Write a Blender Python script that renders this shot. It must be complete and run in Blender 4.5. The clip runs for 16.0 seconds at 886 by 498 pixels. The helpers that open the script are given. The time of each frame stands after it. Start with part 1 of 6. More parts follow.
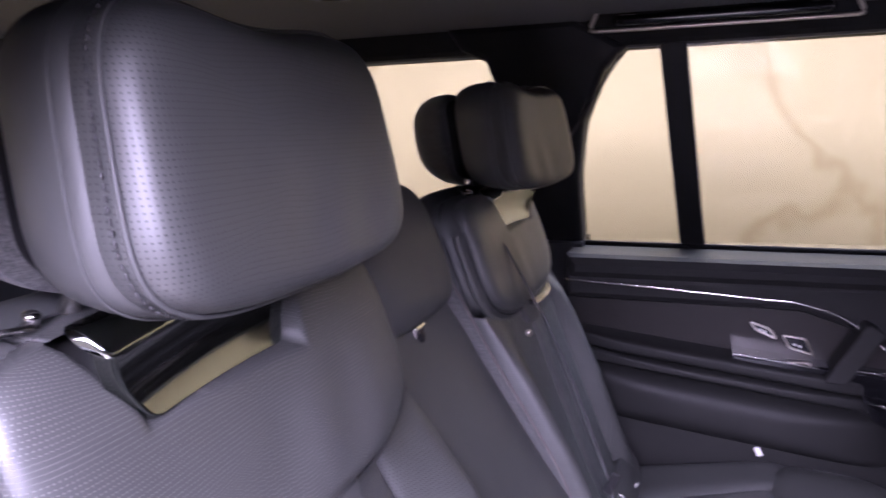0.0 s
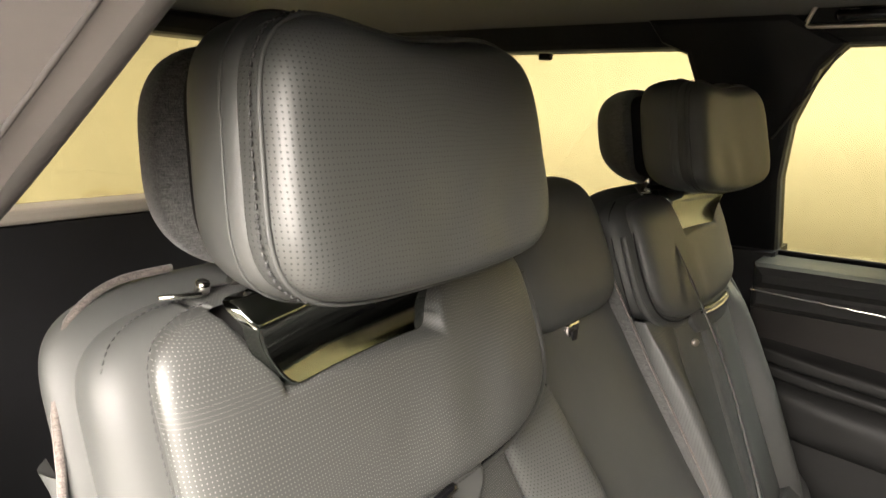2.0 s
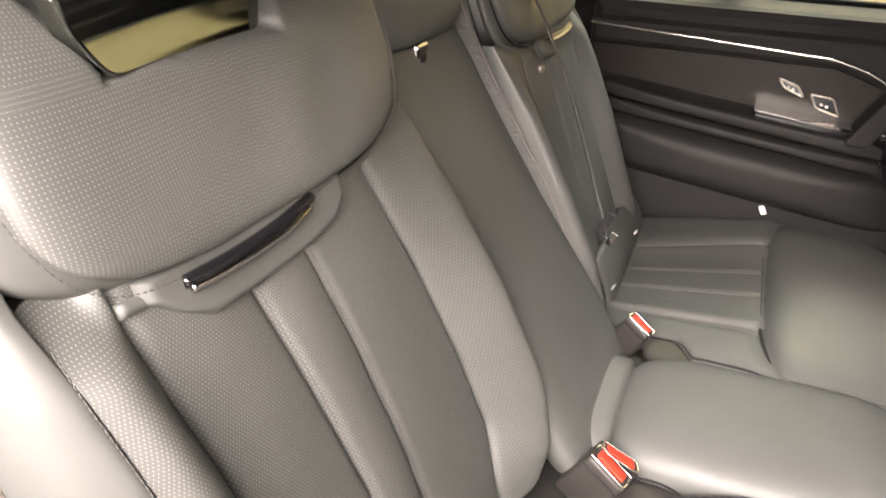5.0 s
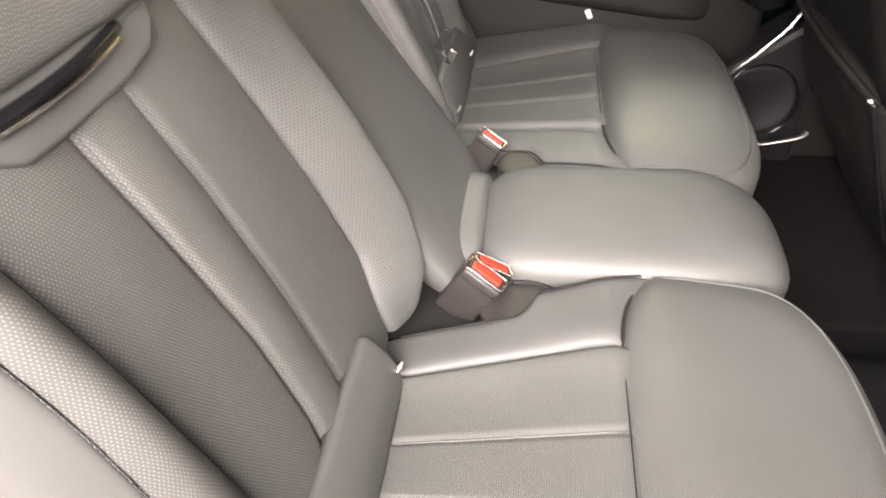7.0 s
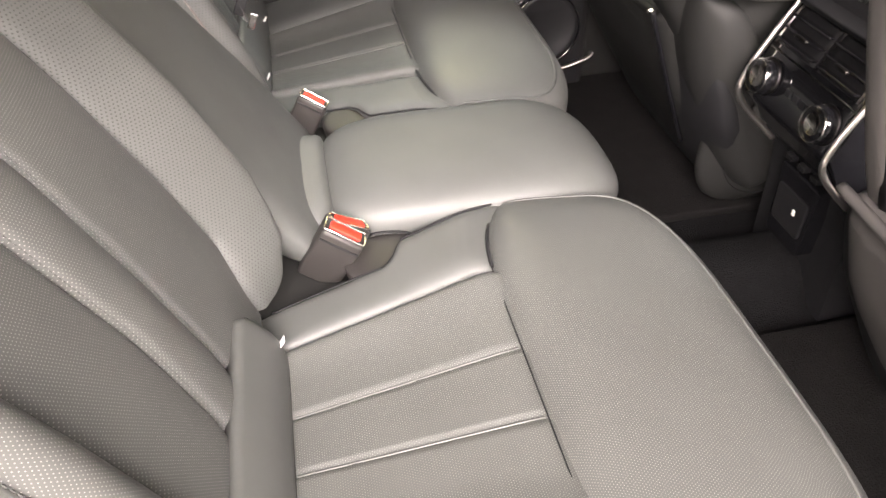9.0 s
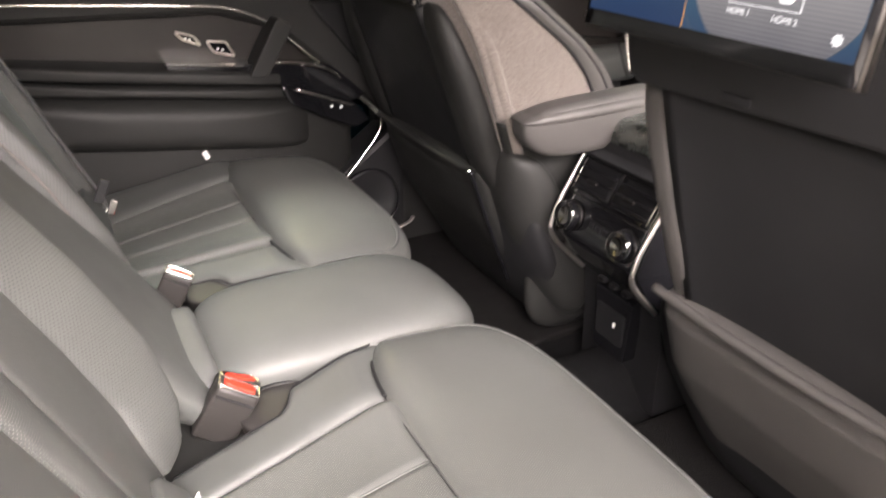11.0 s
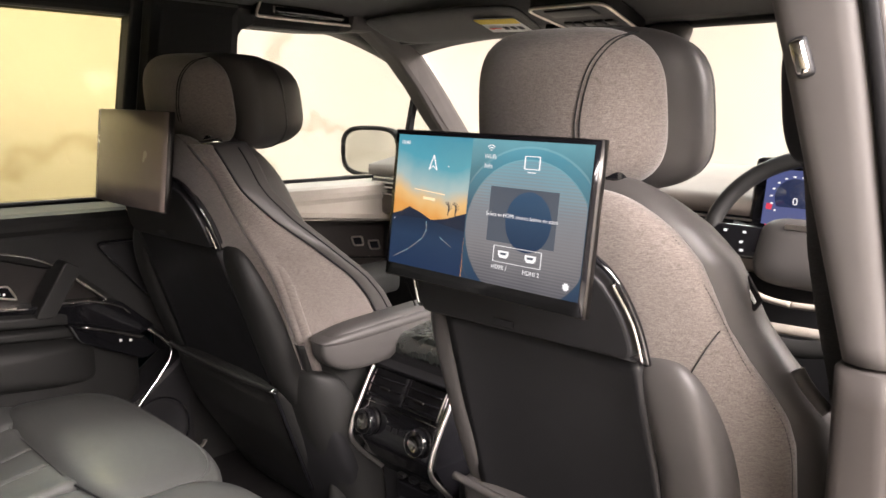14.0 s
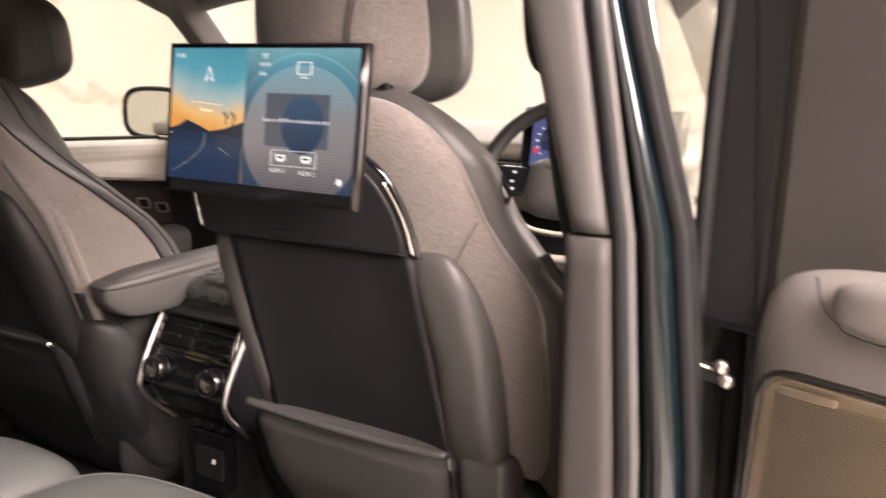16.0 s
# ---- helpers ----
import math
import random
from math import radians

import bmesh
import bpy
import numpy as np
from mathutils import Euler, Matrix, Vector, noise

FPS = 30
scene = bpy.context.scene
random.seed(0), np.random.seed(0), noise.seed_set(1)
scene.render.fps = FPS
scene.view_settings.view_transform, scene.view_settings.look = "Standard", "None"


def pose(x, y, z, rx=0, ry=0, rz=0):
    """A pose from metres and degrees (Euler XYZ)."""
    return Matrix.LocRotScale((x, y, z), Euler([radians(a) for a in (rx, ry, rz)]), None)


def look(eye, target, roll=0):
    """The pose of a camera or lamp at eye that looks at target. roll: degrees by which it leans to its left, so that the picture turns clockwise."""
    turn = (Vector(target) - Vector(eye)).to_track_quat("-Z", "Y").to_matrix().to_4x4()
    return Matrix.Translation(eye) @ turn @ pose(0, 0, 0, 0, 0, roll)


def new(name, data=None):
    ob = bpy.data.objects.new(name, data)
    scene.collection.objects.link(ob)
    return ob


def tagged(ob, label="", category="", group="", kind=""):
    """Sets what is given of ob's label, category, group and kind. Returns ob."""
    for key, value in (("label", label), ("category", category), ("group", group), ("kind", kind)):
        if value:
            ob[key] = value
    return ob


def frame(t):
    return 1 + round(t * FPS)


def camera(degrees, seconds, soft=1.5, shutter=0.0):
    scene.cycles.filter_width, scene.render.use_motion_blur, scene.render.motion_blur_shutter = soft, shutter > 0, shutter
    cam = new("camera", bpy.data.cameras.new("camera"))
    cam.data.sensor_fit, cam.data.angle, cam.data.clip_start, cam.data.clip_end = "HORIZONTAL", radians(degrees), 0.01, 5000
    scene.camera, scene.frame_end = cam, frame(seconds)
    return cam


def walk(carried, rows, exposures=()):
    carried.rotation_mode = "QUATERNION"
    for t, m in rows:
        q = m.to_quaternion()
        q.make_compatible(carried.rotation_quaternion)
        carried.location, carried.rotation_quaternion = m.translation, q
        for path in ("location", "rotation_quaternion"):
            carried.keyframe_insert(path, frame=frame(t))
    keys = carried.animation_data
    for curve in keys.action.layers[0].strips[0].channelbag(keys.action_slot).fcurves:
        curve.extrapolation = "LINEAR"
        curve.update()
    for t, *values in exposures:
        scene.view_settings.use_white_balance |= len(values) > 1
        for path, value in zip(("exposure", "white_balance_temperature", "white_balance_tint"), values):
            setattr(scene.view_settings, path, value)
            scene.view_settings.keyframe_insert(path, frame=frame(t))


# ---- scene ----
cam = camera(61.2, 16.0, shutter=0.5)
PATH = [
    (0, (0.83, 0.11, 1.549), (-1.037, -0.534, 1.239), -1.6),
    (0.5, (0.833, 0.134, 1.564), (-0.916, -0.785, 1.254), -0.5),
    (1, (0.83, 0.151, 1.571), (-0.843, -0.9, 1.26), 0.3),
    (1.5, (0.829, 0.156, 1.571), (-0.81, -0.942, 1.247), 0.9),
    (2, (0.826, 0.156, 1.57), (-0.8, -0.949, 1.203), 1.5),
    (2.5, (0.823, 0.154, 1.559), (-0.805, -0.924, 1.121), 1.6),
    (3, (0.818, 0.15, 1.543), (-0.819, -0.867, 1.009), 1.8),
    (3.5, (0.814, 0.151, 1.529), (-0.834, -0.784, 0.892), 1.9),
    (4, (0.814, 0.149, 1.52), (-0.845, -0.692, 0.784), 2.0),
    (4.2, (0.819, 0.153, 1.516), (-0.841, -0.655, 0.748), 1.9),
    (6.5, (0.814, 0.133, 1.463), (-0.791, -0.193, 0.315), -0.7),
    (7, (0.815, 0.135, 1.45), (-0.76, -0.085, 0.238), -1.5),
    (7.5, (0.815, 0.132, 1.44), (-0.736, 0.038, 0.181), -1.6),
    (8, (0.815, 0.12, 1.445), (-0.705, 0.155, 0.146), -1.8),
    (8.2, (0.814, 0.117, 1.444), (-0.697, 0.197, 0.137), -2.0),
    (10.3, (0.859, -0.007, 1.412), (-0.701, 0.631, 0.336), -0.5),
    (10.5, (0.867, -0.017, 1.421), (-0.703, 0.679, 0.395), -0.4),
    (11, (0.893, -0.03, 1.442), (-0.691, 0.806, 0.551), 0.1),
    (11.5, (0.94, -0.058, 1.468), (-0.641, 0.913, 0.722), 0.2),
    (12, (0.984, -0.098, 1.493), (-0.574, 0.989, 0.867), 0.6),
    (12.5, (0.974, -0.114, 1.511), (-0.536, 1.087, 0.984), 0.7),
    (13, (0.968, -0.14, 1.525), (-0.47, 1.174, 1.071), 0.6),
    (13.5, (0.971, -0.165, 1.525), (-0.411, 1.222, 1.116), 0.7),
    (14, (0.975, -0.182, 1.524), (-0.362, 1.255, 1.141), 0.9),
    (14.5, (0.979, -0.191, 1.522), (-0.313, 1.29, 1.152), 1.0),
    (15, (0.984, -0.2, 1.512), (-0.238, 1.339, 1.141), 1.3),
    (15.5, (0.999, -0.208, 1.478), (-0.097, 1.422, 1.101), 1.7),
    (16, (1.044, -0.22, 1.44), (0.128, 1.513, 1.042), 2.0),
]
TONE = [
    (0, 0.04, 5250, 46), (0.5, 0.18, 5950, 48), (1, 0.40, 6500, 38), (1.5, 0.38, 6700, 24), (2.0, 0.40, 6800, 9), (3.5, 0.44, 6950, 12), (6.5, 0.86, 6750, 17),
    (8, 0.84, 6700, 16), (10.5, 0.74, 6650, 15), (12, 0.66, 6600, 15), (12.5, 0.72, 6750, 20), (13, 0.62, 6850, 25), (14.5, 0.17, 6500, 12), (16, 0.22, 6950, 21),
]
walk(cam, [(t, look(eye, target, roll)) for t, eye, target, roll in PATH], TONE)

# ---- light ----
world = bpy.data.worlds.new("showroom_world")
scene.world = world
world.use_nodes = True
world.node_tree.nodes["Background"].inputs[0].default_value = (0.9, 0.92, 1.0, 1)
world.node_tree.nodes["Background"].inputs[1].default_value = 0.08


def area_lamp(name, eye, target, sx, sy, watts, colour, spread=125):
    data = bpy.data.lights.new(name, "AREA")
    data.spread = radians(spread)
    data.shape, data.size, data.size_y, data.energy, data.color = "RECTANGLE", sx, sy, watts, colour
    ob = new(name, data)
    ob.matrix_world = look(eye, target)
    return tagged(ob, "long bright unseen panel lamp added to light the showroom", "lamp", "showroom lamps")


# Unseen lamps added to light cabin and walls; their places are assumed.
LAMPS = [
    ((2.7, 0.4, 3.2), (1.3, 0.4, 0.9), 6.0, 1.2, 920, (1.0, 0.925, 0.885)),
    # Added below ceiling height so its light passes under the roof.
    ((3.5, 0.5, 2.6), (0.2, 0.2, 1.0), 6.0, 0.6, 350, (1.0, 0.925, 0.885)),
    ((0.3, 3.9, 3.2), (0.3, 5.0, 1.2), 5.0, 0.6, 29, (1.0, 0.93, 0.86), 160),
    ((-2.1, 1.2, 3.2), (0.2, 0.3, 0.9), 8.0, 0.8, 250, (0.90, 0.97, 0.93)),
    ((0.3, -4.0, 3.2), (0.3, -5.0, 1.2), 5.0, 0.6, 40, (1.0, 0.95, 0.88), 160),
]
for spec in LAMPS:
    area_lamp("unseen_lamp", *spec)


# ---- materials ----
def mat(name, colour, rough=0.5, metal=0.0, spec=0.5):
    m = bpy.data.materials.new(name)
    m.use_nodes = True
    b = m.node_tree.nodes["Principled BSDF"]
    b.inputs["Base Color"].default_value = (*colour, 1)
    b.inputs["Roughness"].default_value = rough
    b.inputs["Metallic"].default_value = metal
    b.inputs["Specular IOR Level"].default_value = spec
    return m, m.node_tree, b


def node(tree, kind, **inputs):
    n = tree.nodes.new(kind)
    for key, value in inputs.items():
        n.inputs[key.replace("_", " ")].default_value = value
    return n


def maths(tree, op, a, b=None):
    n = tree.nodes.new("ShaderNodeMath")
    n.operation = op
    for slot, v in ((0, a), (1, b)):
        if v is None:
            continue
        if isinstance(v, (int, float)):
            n.inputs[slot].default_value = v
        else:
            tree.links.new(v, n.inputs[slot])
    return n.outputs[0]


def ramp(tree, fac, stops):
    n = tree.nodes.new("ShaderNodeValToRGB")
    while len(n.color_ramp.elements) < len(stops):
        n.color_ramp.elements.new(0.5)
    for el, (pos, col) in zip(n.color_ramp.elements, stops):
        el.position, el.color = pos, (*col, 1)
    tree.links.new(fac, n.inputs[0])
    return n.outputs[0]


def coords(tree, which="Object"):
    return tree.nodes.new("ShaderNodeTexCoord").outputs[which]


def noise_fac(tree, scale, detail=3.0, vec=None, rough=0.55):
    n = node(tree, "ShaderNodeTexNoise", Scale=scale, Detail=detail, Roughness=rough)
    tree.links.new(vec or coords(tree), n.inputs["Vector"])
    return n.outputs["Fac"]


def grain_and_wear(tree, b, colour, fine, spread=0.15, bump=0.15, dist=0.0006, wear=6.0, rough=0.45, rough_spread=0.12):
    """Broad tone variation, fine relief and uneven gloss on one surface."""
    big = noise_fac(tree, wear, 4.0)
    lo = tuple(c * (1 - spread) for c in colour)
    hi = tuple(c * (1 + spread) for c in colour)
    tone = ramp(tree, big, [(0.3, lo), (0.7, hi)])
    tree.links.new(tone, b.inputs["Base Color"])
    vor = node(tree, "ShaderNodeTexVoronoi", Scale=fine)
    vor.feature = "DISTANCE_TO_EDGE"
    tree.links.new(coords(tree), vor.inputs["Vector"])
    mid = noise_fac(tree, fine * 0.2, 3.0)
    h = maths(tree, "ADD", maths(tree, "MINIMUM", vor.outputs["Distance"], 0.25), maths(tree, "MULTIPLY", mid, 0.5))
    bp = node(tree, "ShaderNodeBump", Strength=bump, Distance=dist)
    tree.links.new(h, bp.inputs["Height"])
    tree.links.new(bp.outputs[0], b.inputs["Normal"])
    r = maths(tree, "ADD", maths(tree, "MULTIPLY", noise_fac(tree, wear * 2.3, 3.0), rough_spread * 2), rough - rough_spread)
    tree.links.new(r, b.inputs["Roughness"])
    return tone, h, bp


def leather(name, colour, rough=0.42, bump=0.12, spec=0.4):
    m, tree, b = mat(name, colour, rough, 0, spec)
    grain_and_wear(tree, b, colour, 900, 0.1, bump, 0.0005, 7.0, rough, 0.06)
    return m


def perforated(name, colour, rough=0.42, pitch=0.0034, hole=0.16, dot=0.13, stagger=0.5, rise=0.8):
    """Leather with rows of small punched holes, laid out in metres by the UV map. A dot paler than the leather paints
    light caught on the hole rims.
    """
    m, tree, b = mat(name, colour, rough, 0, 0.62)
    tone, h, bp = grain_and_wear(tree, b, colour, 900, 0.1, 0.10, 0.0005, 7.0, rough, 0.06)
    sep = tree.nodes.new("ShaderNodeSeparateXYZ")
    tree.links.new(coords(tree, "UV"), sep.inputs[0])
    v = maths(tree, "DIVIDE", sep.outputs[1], pitch * rise)
    row = maths(tree, "FLOOR", v)
    u = maths(tree, "ADD", maths(tree, "DIVIDE", sep.outputs[0], pitch), maths(tree, "MULTIPLY", maths(tree, "MODULO", row, 2.0), stagger))
    du = maths(tree, "SUBTRACT", maths(tree, "FRACT", u), 0.5)
    dv = maths(tree, "MULTIPLY", maths(tree, "SUBTRACT", maths(tree, "FRACT", v), 0.5), rise)
    d = maths(tree, "SQRT", maths(tree, "ADD", maths(tree, "MULTIPLY", du, du), maths(tree, "MULTIPLY", dv, dv)))
    soft = node(tree, "ShaderNodeMapRange")
    tree.links.new(d, soft.inputs["Value"])
    soft.inputs["From Min"].default_value, soft.inputs["From Max"].default_value = hole * 0.7, hole * 1.25
    mix = tree.nodes.new("ShaderNodeMix")
    mix.data_type = "RGBA"
    tree.links.new(soft.outputs[0], mix.inputs["Factor"])
    mix.inputs["A"].default_value = (dot, dot * 0.98, dot * 0.93, 1)
    tree.links.new(tone, mix.inputs["B"])
    tree.links.new(mix.outputs["Result"], b.inputs["Base Color"])
    bp2 = node(tree, "ShaderNodeBump", Strength=0.3, Distance=0.0008)
    tree.links.new(soft.outputs[0], bp2.inputs["Height"])
    tree.links.new(bp.outputs[0], bp2.inputs["Normal"])
    tree.links.new(bp2.outputs[0], b.inputs["Normal"])
    return m


def fabric(name, colour, light):
    """Melange woven cloth: crossed threads of two greys."""
    m, tree, b = mat(name, colour, 0.9, 0, 0.2)
    mp = tree.nodes.new("ShaderNodeMapping")
    tree.links.new(coords(tree), mp.inputs[0])
    mp.inputs["Scale"].default_value = (1, 1, 0.22)
    a = noise_fac(tree, 1500, 2.0, mp.outputs[0], 0.7)
    mp2 = tree.nodes.new("ShaderNodeMapping")
    tree.links.new(coords(tree), mp2.inputs[0])
    mp2.inputs["Scale"].default_value = (0.10, 0.10, 1)
    c = noise_fac(tree, 1500, 2.0, mp2.outputs[0], 0.7)
    f = maths(tree, "MULTIPLY", maths(tree, "ADD", a, c), 0.5)
    f = maths(tree, "ADD", f, maths(tree, "MULTIPLY", maths(tree, "SUBTRACT", noise_fac(tree, 14, 3.0), 0.5), 0.08))
    f = maths(tree, "ADD", f, maths(tree, "MULTIPLY", maths(tree, "SUBTRACT", noise_fac(tree, 800, 2.0, None, 0.7), 0.5), 0.30))
    tone = ramp(tree, f, [(0.36, colour), (0.64, light)])
    tree.links.new(tone, b.inputs["Base Color"])
    bp = node(tree, "ShaderNodeBump", Strength=0.5, Distance=0.0008)
    tree.links.new(f, bp.inputs["Height"])
    tree.links.new(bp.outputs[0], b.inputs["Normal"])
    b.inputs["Sheen Weight"].default_value = 0.3
    return m


def plastic(name, colour, rough=0.55, fine=1400, bump=0.12, spec=0.5):
    m, tree, b = mat(name, colour, rough, 0, spec)
    grain_and_wear(tree, b, colour, fine, 0.08, bump, 0.0003, 9.0, rough, 0.06)
    return m


def gloss(name, colour, rough=0.06):
    m, tree, b = mat(name, colour, rough)
    r = maths(tree, "ADD", maths(tree, "MULTIPLY", noise_fac(tree, 20, 3.0), 0.06), rough)
    tree.links.new(r, b.inputs["Roughness"])
    b.inputs["Coat Weight"].default_value = 0.6
    b.inputs["Coat Roughness"].default_value = 0.03
    return m


def metal(name, colour, rough=0.15):
    m, tree, b = mat(name, colour, rough, 1.0)
    r = maths(tree, "ADD", maths(tree, "MULTIPLY", noise_fac(tree, 60, 3.0), 0.1), rough)
    tree.links.new(r, b.inputs["Roughness"])
    return m


def carpet(name, colour):
    m, tree, b = mat(name, colour, 0.95, 0, 0.1)
    a, c = noise_fac(tree, 420, 3.0), noise_fac(tree, 30, 4.0)
    f = maths(tree, "ADD", maths(tree, "MULTIPLY", a, 0.7), maths(tree, "MULTIPLY", c, 0.3))
    tree.links.new(ramp(tree, f, [(0.3, tuple(v * 0.4 for v in colour)), (0.7, tuple(v * 1.7 for v in colour))]), b.inputs["Base Color"])
    bp = node(tree, "ShaderNodeBump", Strength=0.9, Distance=0.004)
    tree.links.new(a, bp.inputs["Height"])
    tree.links.new(bp.outputs[0], b.inputs["Normal"])
    return m


def marble(name, colour, vein, rough=0.2, scale=0.55):
    """Polished slab with long branching veins and faint clouds."""
    m, tree, b = mat(name, colour, rough)
    wob = node(tree, "ShaderNodeTexNoise", Scale=1.3, Detail=5.0, Roughness=0.6)
    tree.links.new(coords(tree), wob.inputs["Vector"])
    add = tree.nodes.new("ShaderNodeVectorMath")
    add.operation = "MULTIPLY_ADD"
    tree.links.new(wob.outputs["Color"], add.inputs[0])
    add.inputs[1].default_value = (0.9, 0.9, 0.9)
    tree.links.new(coords(tree), add.inputs[2])
    vor = node(tree, "ShaderNodeTexVoronoi", Scale=scale)
    vor.feature = "DISTANCE_TO_EDGE"
    tree.links.new(add.outputs[0], vor.inputs["Vector"])
    width = maths(tree, "MULTIPLY", noise_fac(tree, 2.2, 3.0), 0.06)
    edge = maths(tree, "DIVIDE", vor.outputs["Distance"], width)
    cloud = noise_fac(tree, 1.6, 5.0)
    base = ramp(tree, cloud, [(0.3, tuple(c * 0.93 for c in colour)), (0.65, colour)])
    mix = tree.nodes.new("ShaderNodeMix")
    mix.data_type = "RGBA"
    tree.links.new(maths(tree, "MINIMUM", edge, 1.0), mix.inputs["Factor"])
    mix.inputs["A"].default_value = (*vein, 1)
    tree.links.new(base, mix.inputs["B"])
    tree.links.new(mix.outputs["Result"], b.inputs["Base Color"])
    return m


def pane(name, tint, shine=0.12):
    m = bpy.data.materials.new(name)
    m.use_nodes = True
    tree = m.node_tree
    tree.nodes.remove(tree.nodes["Principled BSDF"])
    clear = node(tree, "ShaderNodeBsdfTransparent", Color=(*tint, 1))
    shiny = node(tree, "ShaderNodeBsdfGlossy", Roughness=0.02)
    edge = node(tree, "ShaderNodeLayerWeight", Blend=0.5)
    fac = maths(tree, "ADD", maths(tree, "MULTIPLY", maths(tree, "POWER", edge.outputs["Facing"], 5.0), 0.5), 0.035)
    mix = tree.nodes.new("ShaderNodeMixShader")
    tree.links.new(fac, mix.inputs[0])
    tree.links.new(clear.outputs[0], mix.inputs[1])
    tree.links.new(shiny.outputs[0], mix.inputs[2])
    tree.links.new(mix.outputs[0], tree.nodes["Material Output"].inputs[0])
    return m


def glow(name, colour, strength):
    m, tree, b = mat(name, (0.01, 0.01, 0.01), 0.15)
    b.inputs["Emission Color"].default_value = (*colour, 1)
    b.inputs["Emission Strength"].default_value = strength
    return m


LEATHER = leather("dark_leather", (0.064, 0.066, 0.063), 0.53, 0.12, 0.42)
# Rear-seat leather made darker: the dimmer light on the front seats is painted in.
LEATHER_FRONT = leather("shaded_front_leather", (0.050, 0.047, 0.045), 0.45, 0.18, 0.38)
# Black door leather; also the shaded copy of seat leather on the passenger seat.
LEATHER_SOFT = leather("dark_and_shaded_leather", (0.014, 0.014, 0.0135), 0.55, 0.12, 0.24)
# Pale dots: glints on the hole rims put into the colour.
PERF = perforated("perforated_leather", (0.054, 0.056, 0.053), 0.46, 0.0028, 0.14, 0.19)
PERF_BOLSTER = perforated("bolster_perforated_leather", (0.056, 0.058, 0.055), 0.50, 0.0042, 0.18, 0.010)
# Same painted rim glints, in a square grid.
PERF_FINE = perforated("finely_perforated_leather", (0.056, 0.058, 0.055), 0.44, 0.0030, 0.15, 0.19, 0.0, 1.0)
PERF_HEAD = perforated("headrest_perforated_leather", (0.058, 0.060, 0.057), 0.44, 0.0034, 0.17, 0.010, 0.0, 1.0)
THREAD = leather("thread", (0.05, 0.05, 0.05), 0.7)
CLOTH = fabric("melange_cloth", (0.066, 0.056, 0.051), (0.170, 0.148, 0.134))
CLOTH_DARK = fabric("dark_melange_cloth", (0.03, 0.03, 0.03), (0.13, 0.13, 0.125))
PLASTIC = plastic("black_plastic", (0.012, 0.012, 0.013), 0.5, 1400, 0.12, 0.22)
TRIM = plastic("grey_trim", (0.068, 0.063, 0.060), 0.6, 1400, 0.12, 0.35)
# Grey trim painted paler: strong light on the near pillar is in its colour.
TRIM_LIT = plastic("lit_grey_trim", (0.22, 0.20, 0.195), 0.6)
HEADLINING = fabric("headliner_cloth", (0.010, 0.010, 0.0105), (0.019, 0.019, 0.020))
PIANO = gloss("piano_black", (0.006, 0.006, 0.007))
GLOSS_LID = metal("gloss_lid", (0.26, 0.28, 0.265), 0.22)
SMOKED = plastic("smoked_veneer", (0.013, 0.011, 0.010), 0.38, 300, 0.05, 0.35)
DARK_METAL = metal("dark_satin_metal", (0.05, 0.047, 0.045), 0.35)
# Pale brown base paints the bright wall's reflection onto the dark glass.
SCREEN_OFF_REFLECTION = plastic("switched_off_glass_reflection", (0.20, 0.165, 0.150), 0.25, 1400, 0.01, 0.5)
CHROME = metal("chrome", (0.85, 0.82, 0.78), 0.08)
RAIL = metal("bright_rail", (0.92, 0.89, 0.84), 0.28)
SATIN = metal("satin_metal", (0.6, 0.55, 0.5), 0.28)
CARPET = carpet("black_carpet", (0.0075, 0.0075, 0.008))
MAT_PILE = carpet("mat_pile", (0.0085, 0.008, 0.008))
BUCKLE_GREY = plastic("buckle_grey", (0.022, 0.020, 0.019), 0.45, 1400, 0.12, 0.35)
RED = plastic("red_plastic", (0.62, 0.03, 0.014), 0.4)
DOOR_DARK = plastic("dark_door_trim", (0.034, 0.030, 0.028), 0.6, 1400, 0.12, 0.3)
DOOR_CARD = leather("pale_door_card", (0.150, 0.136, 0.128), 0.6)
RUBBER = plastic("rubber", (0.009, 0.009, 0.010), 0.7, 1400, 0.12, 0.22)
PAINT = gloss("dark_green_paint", (0.0012, 0.005, 0.007), 0.12)
WEB = fabric("belt_webbing", (0.012, 0.012, 0.012), (0.03, 0.03, 0.03))
MARBLE = marble("cream_marble", (0.62, 0.60, 0.54), (0.47, 0.43, 0.35), 0.45)
FLOOR_STONE = marble("pale_floor_stone", (0.6, 0.57, 0.52), (0.5, 0.46, 0.4), 0.15)
PLASTER = plastic("white_plaster", (0.8, 0.79, 0.76), 0.8, 200, 0.1)
GLASS_REAR = pane("tinted_glass", (0.72, 0.69, 0.52))
GLASS_FRONT = pane("clear_glass", (0.80, 0.80, 0.775))
DASH = leather("beige_dash_top", (0.32, 0.29, 0.25), 0.6)
DASH_TOP = leather("brown_dash_top", (0.15, 0.13, 0.112), 0.6)
BRONZE = metal("bronze_grille", (0.30, 0.245, 0.185), 0.4)
WHITE = plastic("white_print", (0.75, 0.75, 0.72), 0.5)
YELLOW = plastic("yellow_print", (0.8, 0.6, 0.05), 0.5)
BLACK_CHROME = metal("black_chrome", (0.24, 0.255, 0.235), 0.03)
SCREEN_GLASS = plastic("black_screen_glass", (0.004, 0.004, 0.005), 0.12, 1400, 0.0, 0.3)
MIRROR = metal("mirror_glass", (0.85, 0.87, 0.86), 0.02)


# ---- building blocks ----
ROOT = {}


